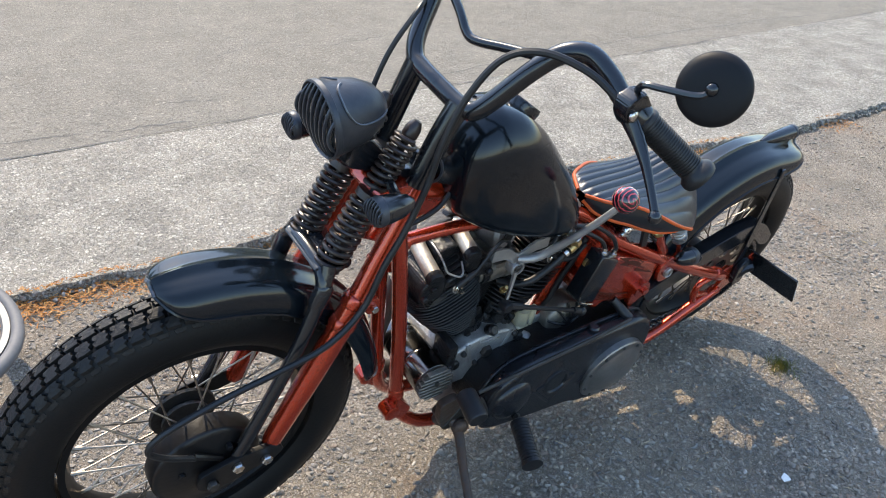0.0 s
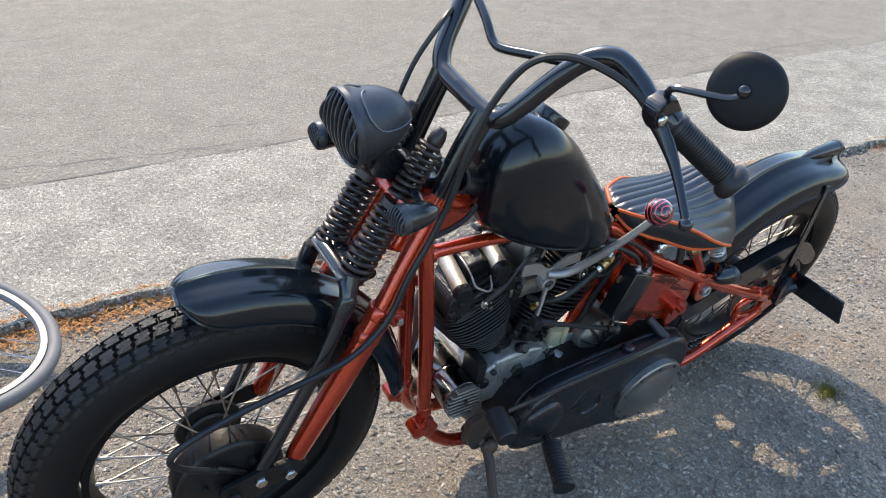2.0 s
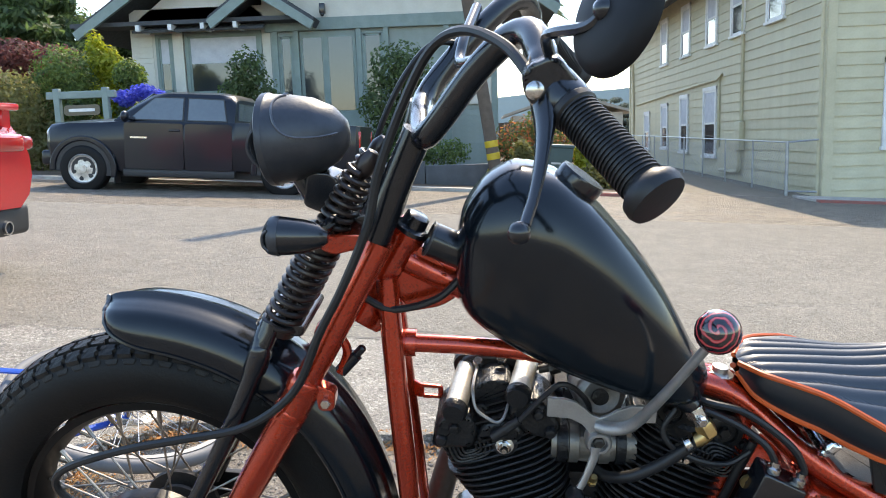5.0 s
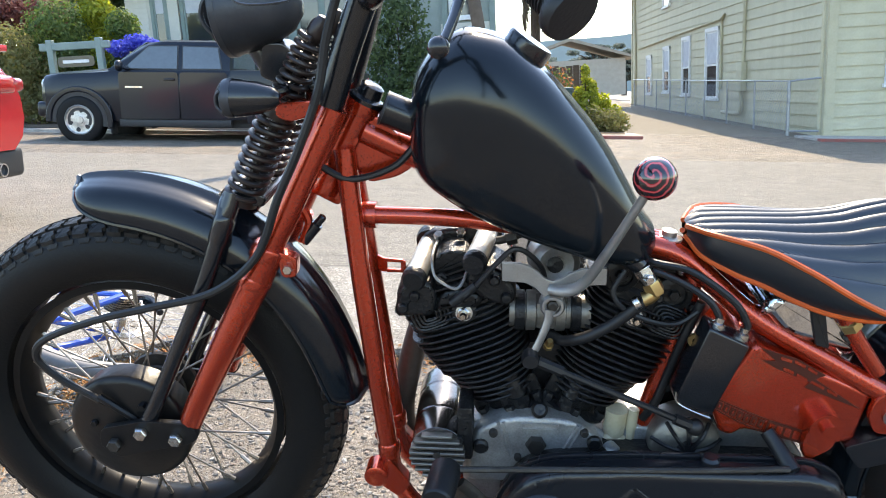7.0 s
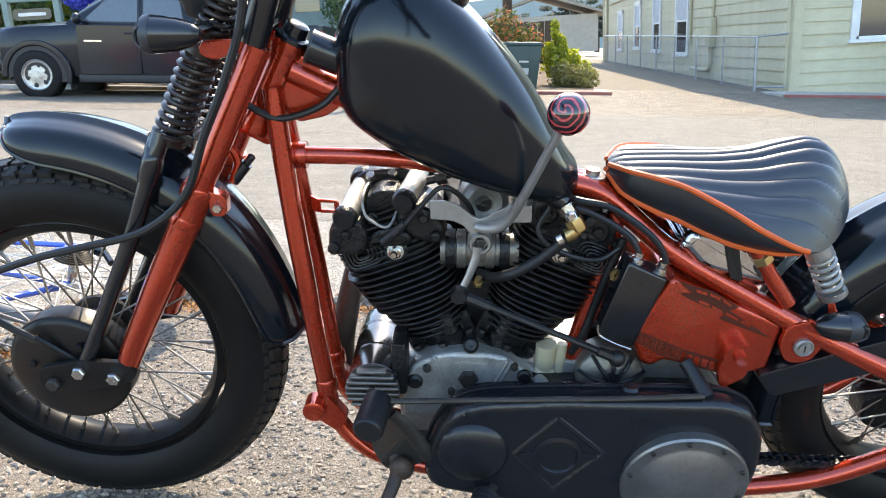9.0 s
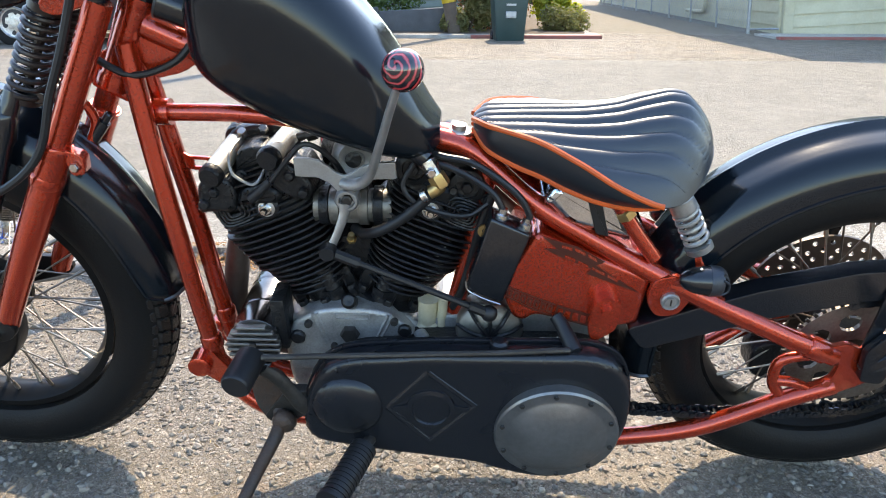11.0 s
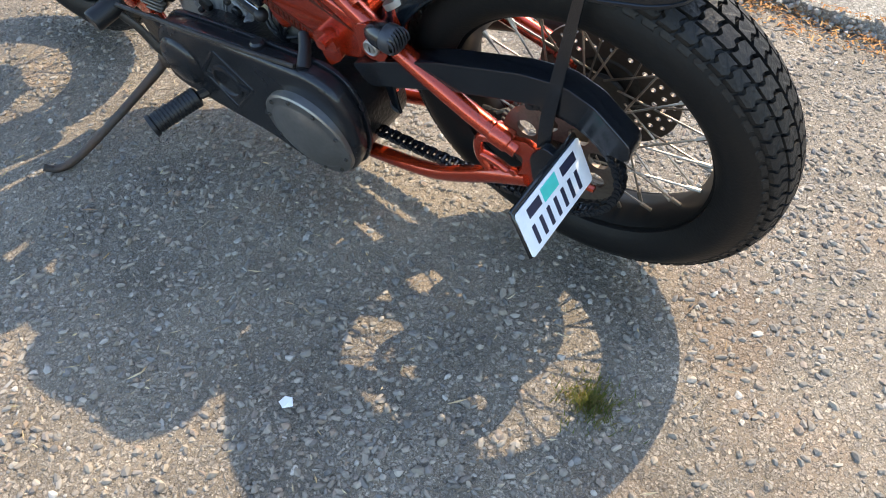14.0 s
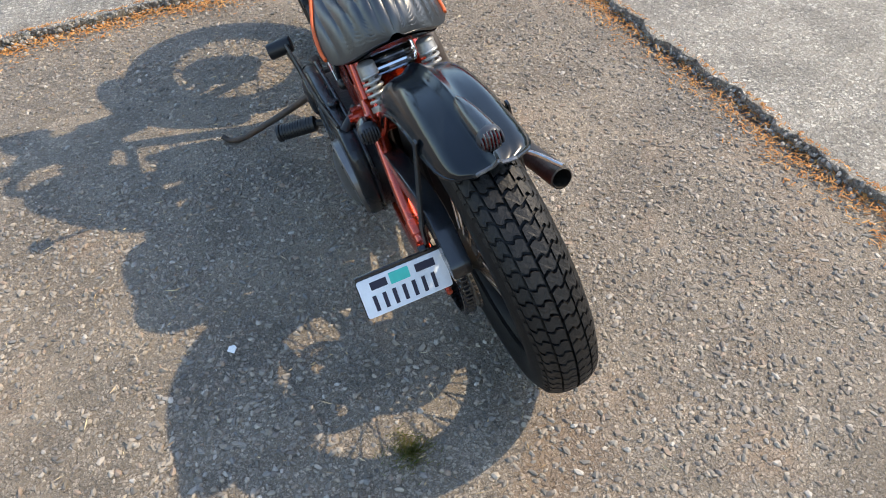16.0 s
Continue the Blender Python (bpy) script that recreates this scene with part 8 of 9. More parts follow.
for s in (-1, 1):
    part("wheel", lathe([(0.03, -0.025), (0.10, -0.025), (0.105, -0.015), (0.105, 0.015), (0.10, 0.025), (0.03, 0.025)], 20, (s * 0.24, 0.24, 0.105), (1, 0, 0)), GRIP, bn)


def pole(name, m, h, r, label, bands):
    e = empty(name, m, label, "utility pole")
    part("shaft", tube([(0, 0, -0.3), (0, 0, h * 0.5), (0, 0, h)], [r, r * 0.93, r * 0.8], 14), WOODP, e)
    for z in bands:
        part("marker_band", lathe([(r * 1.0, -0.06), (r * 1.04, -0.055), (r * 1.04, 0.055), (r * 1.0, 0.06)], 18, (0, 0, z)), mat("yellow_marker", (0.55, 0.38, 0.02), 0.5), e, "yellow marker band")
    return e


pole("utility_pole", upright(0.92, 12.98, 0.1) @ Matrix.Rotation(radians(-8), 4, "Y"), 9.2, 0.12, "timber utility pole with yellow marker bands", (0.55, 0.78))
pole("utility_pole", upright(9.75, 13.0, 0.1), 9.0, 0.14, "timber utility pole with yellow marker bands", (0.30, 0.62, 0.95, 1.28))


# ---- parked vehicles and the bicycle ----
def body_shell(stations, n=9):
    """A car body lofted along x. stations: x, then (y, z) of the near half-section from sill to centre line."""
    rows = []
    for st in stations:
        half = st[1]
        rows.append([(st[0], -y, z) for y, z in half] + [(st[0], y, z) for y, z in half[::-1]])
    m = len(rows[0])
    verts = [p for r in rows for p in r]
    faces = []
    for i in range(len(rows) - 1):
        for j in range(m - 1):
            faces.append((i * m + j, i * m + j + 1, (i + 1) * m + j + 1, (i + 1) * m + j))
    faces.append(tuple(range(m))[::-1])
    faces.append(tuple((len(rows) - 1) * m + j for j in range(m)))
    return raw(verts, faces)


CARGLASS = mat("tinted_car_glass", (0.075, 0.090, 0.095), 0.04, 0.0, (0.055, 0.066, 0.072), 2, 0.5, coat=1.0, spec=0.9)
NAVY = mat("navy_black_car_paint", (0.0055, 0.0075, 0.0135), 0.30, 0.0, (0.004, 0.006, 0.011), 3, 0.5, coat=0.35, spec=0.3)
BLUEP = mat("deep_blue_car_paint", (0.018, 0.030, 0.110), 0.22, 0.3, (0.014, 0.024, 0.09), 3, 0.5, coat=0.9)
REDCAR = mat("bright_red_car_paint", (0.58, 0.012, 0.018), 0.20, 0.1, (0.50, 0.010, 0.015), 3, 0.5, coat=1.0)
PLASTIC = mat("black_bumper_plastic", (0.022, 0.022, 0.024), 0.5, 0.0, (0.03, 0.03, 0.03), 8, 0.5)
HEADLAMP = mat("headlamp_glass", (0.6, 0.6, 0.6), 0.1, 0.3, coat=1.0)
AMBER = mat("red_lamp_plastic", (0.45, 0.012, 0.012), 0.15, coat=1.0)


def road_wheel(parent, x, y, r, w, side, rim_mat=ALU, slots=6):
    """A road wheel: tyre with a rounded shoulder, cast rim with dark slots, hub cap."""
    wv = part("wheel", lathe([(r * 0.60, -w / 2), (r * 0.88, -w / 2), (r * 0.97, -w * 0.42), (r, -w * 0.30), (r, w * 0.30), (r * 0.97, w * 0.42), (r * 0.88, w / 2), (r * 0.64, w * 0.48), (r * 0.60, w * 0.10)], 40, (x, y, r), (0, side, 0)), RUBBER, parent, "black road tyre on a silver wheel")
    rim = part("rim", lathe([(0.0, w * 0.12), (r * 0.62, w * 0.12), (r * 0.62, w * 0.47), (r * 0.60, w * 0.49), (r * 0.56, w * 0.40), (r * 0.46, w * 0.36), (r * 0.24, w * 0.42), (r * 0.10, w * 0.43), (0.0, w * 0.43)], 40, (x, y, r), (0, side, 0)), rim_mat, wv)
    for k in range(slots):
        a = 2 * math.pi * k / slots + 0.3
        out = []
        for q in range(12):
            t = 2 * math.pi * q / 12
            rr, tt = r * (0.40 + 0.10 * math.cos(t)), r * (0.085 + 0.025 * math.cos(t)) * math.sin(t)
            out.append((x + rr * math.cos(a) - tt * math.sin(a), r + rr * math.sin(a) + tt * math.cos(a)))
        part("slot", slab(out, y + side * w * 0.36, y + side * (w * 0.395 + 0.003)), PLASTIC, wv, smooth=False)
    part("hub_cap", lathe([(r * 0.17, w * 0.40), (r * 0.16, w * 0.47), (0, w * 0.48)], 16, (x, y, r), (0, side, 0)), rim_mat, wv)
    return wv


def pickup(name, m, paint, label, L=5.05, wb=3.2, front_over=0.66, r=0.38, lift=0.0, chrome=False, rim=ALU):
    """A pickup in its own frame: front axle at x = 0, nose towards -x, near side at -y."""
    e = empty(name, m, label, "pickup truck")
    f0, tail = -front_over, L - front_over
    z = lift

    def half(*pts):
        return [(y, h + z) for y, h in pts]

    side = ((0.90, 0.34), (0.93, 0.60), (0.94, 0.85), (0.93, 1.06), (0.88, 1.155), (0.80, 1.16), (0.4, 1.165), (0, 1.165))
    bed = ((0.90, 0.40), (0.93, 0.60), (0.94, 0.85), (0.93, 1.08), (0.91, 1.165), (0.86, 1.17), (0.4, 1.17), (0, 1.17))
    part("body", body_shell([
        (f0, half((0.66, 0.46), (0.74, 0.56), (0.76, 0.75), (0.75, 0.93), (0.70, 1.00), (0.56, 1.03), (0.3, 1.05), (0, 1.055))),
        (f0 + 0.12, half((0.82, 0.42), (0.88, 0.58), (0.90, 0.78), (0.89, 0.97), (0.83, 1.06), (0.66, 1.095), (0.33, 1.115), (0, 1.12))),
        (-0.25, half((0.90, 0.40), (0.93, 0.60), (0.935, 0.80), (0.925, 1.00), (0.87, 1.09), (0.68, 1.13), (0.34, 1.15), (0, 1.155))),
        (0.30, half((0.90, 0.38), (0.93, 0.60), (0.94, 0.84), (0.93, 1.03), (0.88, 1.12), (0.72, 1.17), (0.36, 1.195), (0, 1.20))),
        (0.60, half((0.90, 0.36), (0.93, 0.60), (0.94, 0.85), (0.93, 1.05), (0.88, 1.145), (0.74, 1.18), (0.36, 1.20), (0, 1.20))),
        (0.80, half(*side)), (2.40, half(*side)), (2.43, half(*bed)), (tail - 0.06, half(*bed)),
        (tail, half((0.84, 0.48), (0.88, 0.62), (0.89, 0.85), (0.88, 1.06), (0.86, 1.15), (0.8, 1.16), (0.4, 1.16), (0, 1.16)))]), paint, e)
    part("cab", body_shell([
        (0.46, half((0.84, 1.13), (0.82, 1.16), (0.78, 1.175), (0.70, 1.19), (0.5, 1.205), (0.0, 1.215))),
        (1.04, half((0.885, 1.13), (0.875, 1.19), (0.80, 1.47), (0.72, 1.560), (0.5, 1.595), (0.0, 1.605))),
        (1.32, half((0.885, 1.13), (0.875, 1.19), (0.795, 1.50), (0.72, 1.600), (0.5, 1.638), (0.0, 1.650))),
        (2.14, half((0.885, 1.13), (0.875, 1.19), (0.795, 1.50), (0.72, 1.600), (0.5, 1.635), (0.0, 1.645))),
        (2.32, half((0.880, 1.13), (0.870, 1.19), (0.795, 1.48), (0.72, 1.570), (0.5, 1.605), (0.0, 1.610))),
        (2.40, half((0.870, 1.13), (0.860, 1.19), (0.79, 1.42), (0.71, 1.500), (0.5, 1.530), (0.0, 1.530)))]), paint, e)

    def pane(pts, s, out):
        """Corners (x, z) laid on the cab's leaning flank, standing out by that much."""
        return thicken(raw([(x, s * (0.878 - (h - 1.18) * 0.256 + out), h + z) for x, h in pts], [(0, 1, 2, 3)]), 0.010)

    for s in (-1, 1):
        front_glass = [(0.74, 1.185), (1.575, 1.185), (1.575, 1.525), (1.12, 1.525)]
        rear_glass = [(1.665, 1.185), (2.27, 1.185), (2.21, 1.510), (1.665, 1.525)]
        for g in (front_glass, rear_glass):
            cx, cz = sum(p[0] for p in g) / 4, sum(p[1] for p in g) / 4
            w = part("side_window", pane([(cx + (x - cx) * 1.06, cz + (h - cz) * 1.10) for x, h in g], s, 0.004), PLASTIC, e, "black window surround", smooth=False)
            part("pane", pane(g, s, 0.012), CARGLASS, w, smooth=False)
        dd = part("door", slab(rounded([(0.66, 0.40 + z), (1.60, 0.40 + z), (1.60, 1.13 + z), (0.66, 1.13 + z)], 0.05), s * 0.938 - 0.006, s * 0.938 + 0.006, 0.003), paint, e, smooth=False)
        part("handle", box(1.38, 1.55, s * 0.955 - 0.014, s * 0.955 + 0.014, 1.00 + z, 1.035 + z, 0.008, 2), paint, dd)
        part("badge_strip", box(0.76, 1.03, s * 0.947 - 0.004, s * 0.947 + 0.004, 0.885 + z, 0.912 + z), STEEL, dd, "bright badge strip")
        part("rear_door", slab(rounded([(1.625, 0.40 + z), (2.37, 0.40 + z), (2.37, 1.13 + z), (1.625, 1.13 + z)], 0.05), s * 0.938 - 0.006, s * 0.938 + 0.006, 0.003), paint, e, smooth=False)
        part("sill", box(0.62, 2.40, s * 0.90 - 0.03, s * 0.90 + 0.03, 0.28 + z, 0.40 + z, 0.015, 2), PLASTIC, e)
        for ax in (0.0, wb):
            angles = [radians(k) for k in range(-14, 195, 11)]
            arch = [(ax + (r + 0.155) * math.cos(a), r + (r + 0.145) * math.sin(a) + z * 0.5) for a in angles]
            inner = [(ax + (r + 0.060) * math.cos(a), r + (r + 0.060) * math.sin(a) + z * 0.5) for a in reversed(angles)]
            part("wheel_arch", slab(arch + inner, s * 0.945 - 0.030, s * 0.945 + 0.022, 0.018, 3), paint, e)
            part("arch_well", slab(inner, s * 0.90 - 0.05, s * 0.90 + 0.048), PLASTIC, e, smooth=False)
            road_wheel(e, ax, s * 0.855, r, 0.25, s, rim)
        part("mirror", join(ball((0.72, s * 1.03, 1.22 + z), 0.11, 14, 10, (0.55, 0.85, 0.80)), tube([(0.80, s * 0.87, 1.18 + z), (0.74, s * 0.98, 1.20 + z)], 0.03, 6, n=1)), paint, e)
        part("headlamp", move(ball((0, 0, 0), 0.13, 16, 10, (0.85, 0.70, 0.80)), Matrix.Translation((f0 + 0.11, s * 0.745, 0.93 + z))), HEADLAMP, e, "clear headlamp")
        part("tail_lamp", box(tail - 0.10, tail + 0.012, s * 0.84 - 0.06, s * 0.84 + 0.055, 0.82 + z, 1.08 + z, 0.012), AMBER, e)
        part("mud_flap", box(r + 0.10, r + 0.12, s * 0.84 - 0.11, s * 0.84 + 0.11, 0.16, 0.62, 0.004, 1), PLASTIC, e)
    part("windscreen", thicken(raw([(0.50, -0.76, 1.215 + z), (0.50, 0.76, 1.215 + z), (1.03, 0.66, 1.598 + z), (1.03, -0.66, 1.598 + z)], [(0, 1, 2, 3)]), 0.012), CARGLASS, e, smooth=False)
    part("rear_window", thicken(raw([(2.408, -0.66, 1.20 + z), (2.408, 0.66, 1.20 + z), (2.412, 0.60, 1.47 + z), (2.412, -0.60, 1.47 + z)], [(0, 1, 2, 3)]), 0.01), CARGLASS, e, smooth=False)
    part("bumper", join(box(f0 - 0.07, f0 + 0.16, -0.84, 0.84, 0.42 + z, 0.66 + z, 0.05, 3)), STEEL if chrome else paint, e)
    part("rear_bumper", box(tail - 0.02, tail + 0.14, -0.80, 0.80, 0.46 + z, 0.64 + z, 0.03, 2), STEEL, e)
    part("grille", join(box(f0 - 0.02, f0 + 0.02, -0.50, 0.50, 0.72 + z, 0.96 + z, 0.01, 1)), PLASTIC, e)
    for k in range(4):
        part("grille_bar", box(f0 - 0.035, f0 - 0.02, -0.50, 0.50, 0.74 + k * 0.055 + z, 0.755 + k * 0.055 + z), STEEL if chrome else PLASTIC, e)
    part("chassis", box(f0 + 0.2, tail - 0.2, -0.70, 0.70, 0.26 + z * 0.5, 0.62 + z), PLASTIC, e, smooth=False)
    return e


pickup("pickup_truck", STREET @ pose(-5.78, 11.55, -0.062, 0, 0, 2.0), NAVY, "navy-black extended-cab pickup parked at the far kerb")
pickup("pickup_truck", STREET @ pose(12.05, 11.4, -0.08, 0, 0, -1), BLUEP, "deep blue pickup with chrome bumper parked at the far kerb", lift=0.24, r=0.44, front_over=0.85, chrome=True, rim=DARKST)

# red car: only its tail comes into view, but the whole car stands there
rc = empty("red_car", STREET @ pose(-2.475, 2.95, 0.026, 0, 0, 180), "bright red coupe parked ahead of the motorcycle", "car")
# in its own frame the tail is at x = 0 facing -x
part("body", body_shell([
    (0.0, [(0.70, 0.42), (0.80, 0.50), (0.84, 0.62), (0.82, 0.76), (0.74, 0.86), (0.4, 0.90), (0, 0.91)]),
    (0.10, [(0.80, 0.34), (0.88, 0.46), (0.92, 0.64), (0.90, 0.80), (0.80, 0.94), (0.4, 0.98), (0, 0.99)]),
    (0.45, [(0.88, 0.30), (0.93, 0.46), (0.945, 0.66), (0.93, 0.84), (0.80, 0.97), (0.4, 1.01), (0, 1.02)]),
    (1.1, [(0.90, 0.26), (0.94, 0.46), (0.95, 0.66), (0.93, 0.86), (0.78, 0.98), (0.4, 1.02), (0, 1.03)]),
    (2.6, [(0.88, 0.24), (0.92, 0.46), (0.93, 0.66), (0.92, 0.84), (0.80, 0.93), (0.4, 0.96), (0, 0.97)]),
    (3.9, [(0.88, 0.26), (0.93, 0.46), (0.94, 0.62), (0.90, 0.76), (0.74, 0.84), (0.4, 0.88), (0, 0.89)]),
    (4.6, [(0.82, 0.30), (0.86, 0.42), (0.86, 0.56), (0.80, 0.66), (0.6, 0.72), (0.3, 0.74), (0, 0.75)]),
    (4.8, [(0.6, 0.36), (0.64, 0.44), (0.64, 0.54), (0.58, 0.62), (0.4, 0.66), (0.2, 0.67), (0, 0.67)])]), REDCAR, rc)
part("cabin", body_shell([
    (0.75, [(0.74, 0.95), (0.70, 0.99), (0.60, 1.02), (0.3, 1.04), (0, 1.04)]),
    (1.6, [(0.82, 0.95), (0.74, 1.14), (0.60, 1.30), (0.3, 1.34), (0, 1.35)]),
    (2.4, [(0.82, 0.93), (0.74, 1.16), (0.60, 1.33), (0.3, 1.37), (0, 1.38)]),
    (3.3, [(0.80, 0.90), (0.72, 0.94), (0.6, 0.97), (0.3, 0.99), (0, 0.99)])]), CARGLASS, rc)
part("spoiler", box(0.02, 0.26, -0.78, 0.78, 1.04, 1.09, 0.018, 2), REDCAR, rc)
for s in (-1, 1):
    part("spoiler_foot", box(0.08, 0.20, s * 0.72 - 0.05, s * 0.72 + 0.05, 0.92, 1.05, 0.01, 1), REDCAR, rc)
    part("tail_lamp", join(box(-0.012, 0.07, s * 0.56 - 0.21, s * 0.56 + 0.21, 0.775, 0.895, 0.03, 3), box(0.0, 0.24, s * 0.84 - 0.05, s * 0.84 + 0.055, 0.790, 0.880, 0.03, 3)), AMBER, rc, "dark red wrap-round tail lamp")
    part("exhaust_tip", lathe([(0.035, 0.0), (0.045, 0.0), (0.045, 0.12), (0.035, 0.12)], 16, (-0.01, s * 0.55, 0.30), (1, 0, 0), close=True), CHROME, rc)
    for ax in (0.85, 3.7):
        road_wheel(rc, ax, s * 0.83, 0.34, 0.25, s, DARKST)
part("bumper_skirt", box(0.01, 0.30, -0.82, 0.82, 0.24, 0.44, 0.04, 3), PLASTIC, rc)
cp = part("number_plate", box(-0.022, 0.0, -0.155, 0.155, 0.535, 0.695, 0.006, 1), WHITEPL, rc, "white number plate")
for k in range(6):
    part("plate_bar", box(-0.0245, -0.0215, -0.115 + k * 0.040, -0.090 + k * 0.040, 0.575, 0.645), PLATEINK, cp)

# bicycle lying on its side
CYCRIM = mat("dull_grey_bicycle_rim", (0.20, 0.20, 0.20), 0.5, 0.3, (0.14, 0.14, 0.138), 12, 0.6)
BLUEF = mat("bright_blue_bicycle_paint", (0.012, 0.09, 0.55), 0.28, 0.1, coat=0.7)
LIE = Vector((0, 0, 1)).rotation_difference(Vector((0.28, -0.12, 1.0))).to_matrix().to_4x4() @ Matrix.Rotation(radians(87), 4, "Z")
bc = empty("bicycle", STREET @ Matrix.Translation((-0.485, 0.92, 0.203)) @ LIE, "blue bicycle lying on its side with rear cassette up", "bicycle")


def cycle_wheel(cx, cy, name):
    R = 0.335
    w = part(name, lathe([(0.009, -0.055), (0.013, -0.045), (0.013, 0.045), (0.009, 0.055)], 12, (cx, cy, 0), (0, 0, 1)), STEEL, bc, "bicycle wheel with grey tyre")
    part("tyre", lathe([(R - 0.018 + 0.018 * math.cos(a), 0.019 * math.sin(a)) for a in [2 * math.pi * k / 10 for k in range(10)]], 56, (cx, cy, 0), (0, 0, 1), close=True), mat("grey_bicycle_tyre", (0.11, 0.11, 0.115), 0.65, 0, (0.15, 0.145, 0.14), 14, 0.6), w)
    part("rim", lathe([(R - 0.036, -0.012), (R - 0.052, -0.010), (R - 0.056, 0.0), (R - 0.052, 0.010), (R - 0.036, 0.012)], 56, (cx, cy, 0), (0, 0, 1), close=True), CYCRIM, w)
    for k in range(28):
        a0 = 2 * math.pi * k / 28
        a1 = a0 + (0.55 if k % 4 < 2 else -0.55)
        s = 1 if k % 2 else -1
        part("spoke", tube([(cx + 0.020 * math.cos(a0), cy + 0.020 * math.sin(a0), s * 0.030), (cx + (R - 0.054) * math.cos(a1), cy + (R - 0.054) * math.sin(a1), 0)], 0.0013, 5, n=1, smooth=False), STEEL, w)
    return w


rw = cycle_wheel(0, 0, "rear_wheel")
for k in range(8):
    cog = part("cog", holed_disc(0.018, 0.060 - 0.0045 * k, 0, 0.002, 0, 0.004, [(0.034 - 0.001 * k, 6, 0.1 * k)] if k < 5 else [], 36), STEEL, rw, smooth=False)
    cog.matrix_local = Matrix.Translation((0, 0, 0.030 + 0.005 * k)) @ Matrix.Rotation(radians(90), 4, "X")
part("brake_disc", move(holed_disc(0.05, 0.08, 0, 0.002, 0, 0.005, [(0.066, 14, 0.0)], 40), Matrix.Translation((0, 0, -0.036)) @ Matrix.Rotation(radians(90), 4, "X")), STEEL, rw, smooth=False)
cycle_wheel(-0.86, 0.56, "front_wheel")
fw, hb, bb, stp, hd = Vector((-0.86, 0.56, 0)), Vector((0, 0, 0)), Vector((-0.37, 0.16, 0)), Vector((-0.20, 0.52, 0)), Vector((-0.62, 0.78, 0))
part("bicycle_frame", join(tube([bb, stp], 0.017, 10, n=1, smooth=False), tube([bb, hd], 0.022, 10, n=1, smooth=False), tube([stp.lerp(bb, 0.12), hd], 0.018, 10, n=1, smooth=False),
                                tube([bb + Vector((0, 0, 0.03)), hb + Vector((0, 0, 0.065))], 0.010, 8, n=1, smooth=False), tube([bb - Vector((0, 0, 0.03)), hb - Vector((0, 0, 0.065))], 0.010, 8, n=1, smooth=False),
                                tube([stp + Vector((0, 0, 0.02)), hb + Vector((0, 0, 0.065))], 0.008, 8, n=1, smooth=False), tube([stp - Vector((0, 0, 0.02)), hb - Vector((0, 0, 0.065))], 0.008, 8, n=1, smooth=False)), BLUEF, bc, "bright blue tubular frame")
part("fork", join(tube([hd, hd.lerp(fw, 0.35)], 0.018, 8, n=1, smooth=False), tube([hd.lerp(fw, 0.35) + Vector((0, 0, 0.045)), fw + Vector((0, 0, 0.05))], 0.013, 8, n=1, smooth=False), tube([hd.lerp(fw, 0.35) - Vector((0, 0, 0.045)), fw - Vector((0, 0, 0.05))], 0.013, 8, n=1, smooth=False)), BLACK, bc)
part("saddle", join(tube([stp, stp + Vector((0.05, 0.12, 0))], 0.013, 8, n=1, smooth=False), move(ball((0, 0, 0), 0.07, 14, 10, (1.9, 0.5, 1.0)), Matrix.Translation(stp + Vector((0.05, 0.15, 0))))), BLACK, bc, "black saddle")
part("handlebar", join(tube([hd, hd + Vector((-0.03, 0.10, 0))], 0.014, 8, n=1, smooth=False), tube([hd + Vector((-0.10, 0.16, -0.24)), hd + Vector((-0.03, 0.10, 0.0)), hd + Vector((-0.08, 0.14, 0.26))], 0.012, 8, n=1, smooth=False)), BLACK, bc)
part("crankset", join(lathe([(0.02, 0.030), (0.085, 0.032), (0.088, 0.036), (0.02, 0.038)], 30, bb, (0, 0, 1)), tube([bb + Vector((0, 0, 0.05)), bb + Vector((0.12, 0.11, 0.055))], 0.010, 8, n=1, smooth=False), tube([bb - Vector((0, 0, 0.05)), bb - Vector((0.12, 0.11, 0.055))], 0.010, 8, n=1, smooth=False)), BLACK, bc)
part("pedal", join(box(bb.x - 0.17, bb.x - 0.07, bb.y - 0.14, bb.y - 0.08, -0.165, -0.065, 0.008, 1)), BLACK, bc)
part("derailleur", join(tube([(0.0, 0, 0.06), (0.03, -0.06, 0.06), (-0.02, -0.12, 0.055)], 0.010, 8), lathe([(0.018, -0.004), (0.018, 0.004)], 14, (0.03, -0.06, 0.05), (0, 0, 1))), BLACK, bc)

# ---- loose stones, litter, weeds ----
rs = random.Random(12)
shapes = []
for s in range(6):
    bm = bmesh.new()
    bmesh.ops.create_icosphere(bm, subdivisions=1, radius=1.0)
    for v in bm.verts:
        v.co *= rs.uniform(0.62, 1.18)
    shapes.append(([v.co.copy() for v in bm.verts], [[v.index for v in f.verts] for f in bm.faces]))
    bm.free()


def in_pocket(x, y):
    lim = 1.12 if x < 1.7 else 1.12 - (x - 1.7) * 0.14
    return x > -0.60 and y < lim


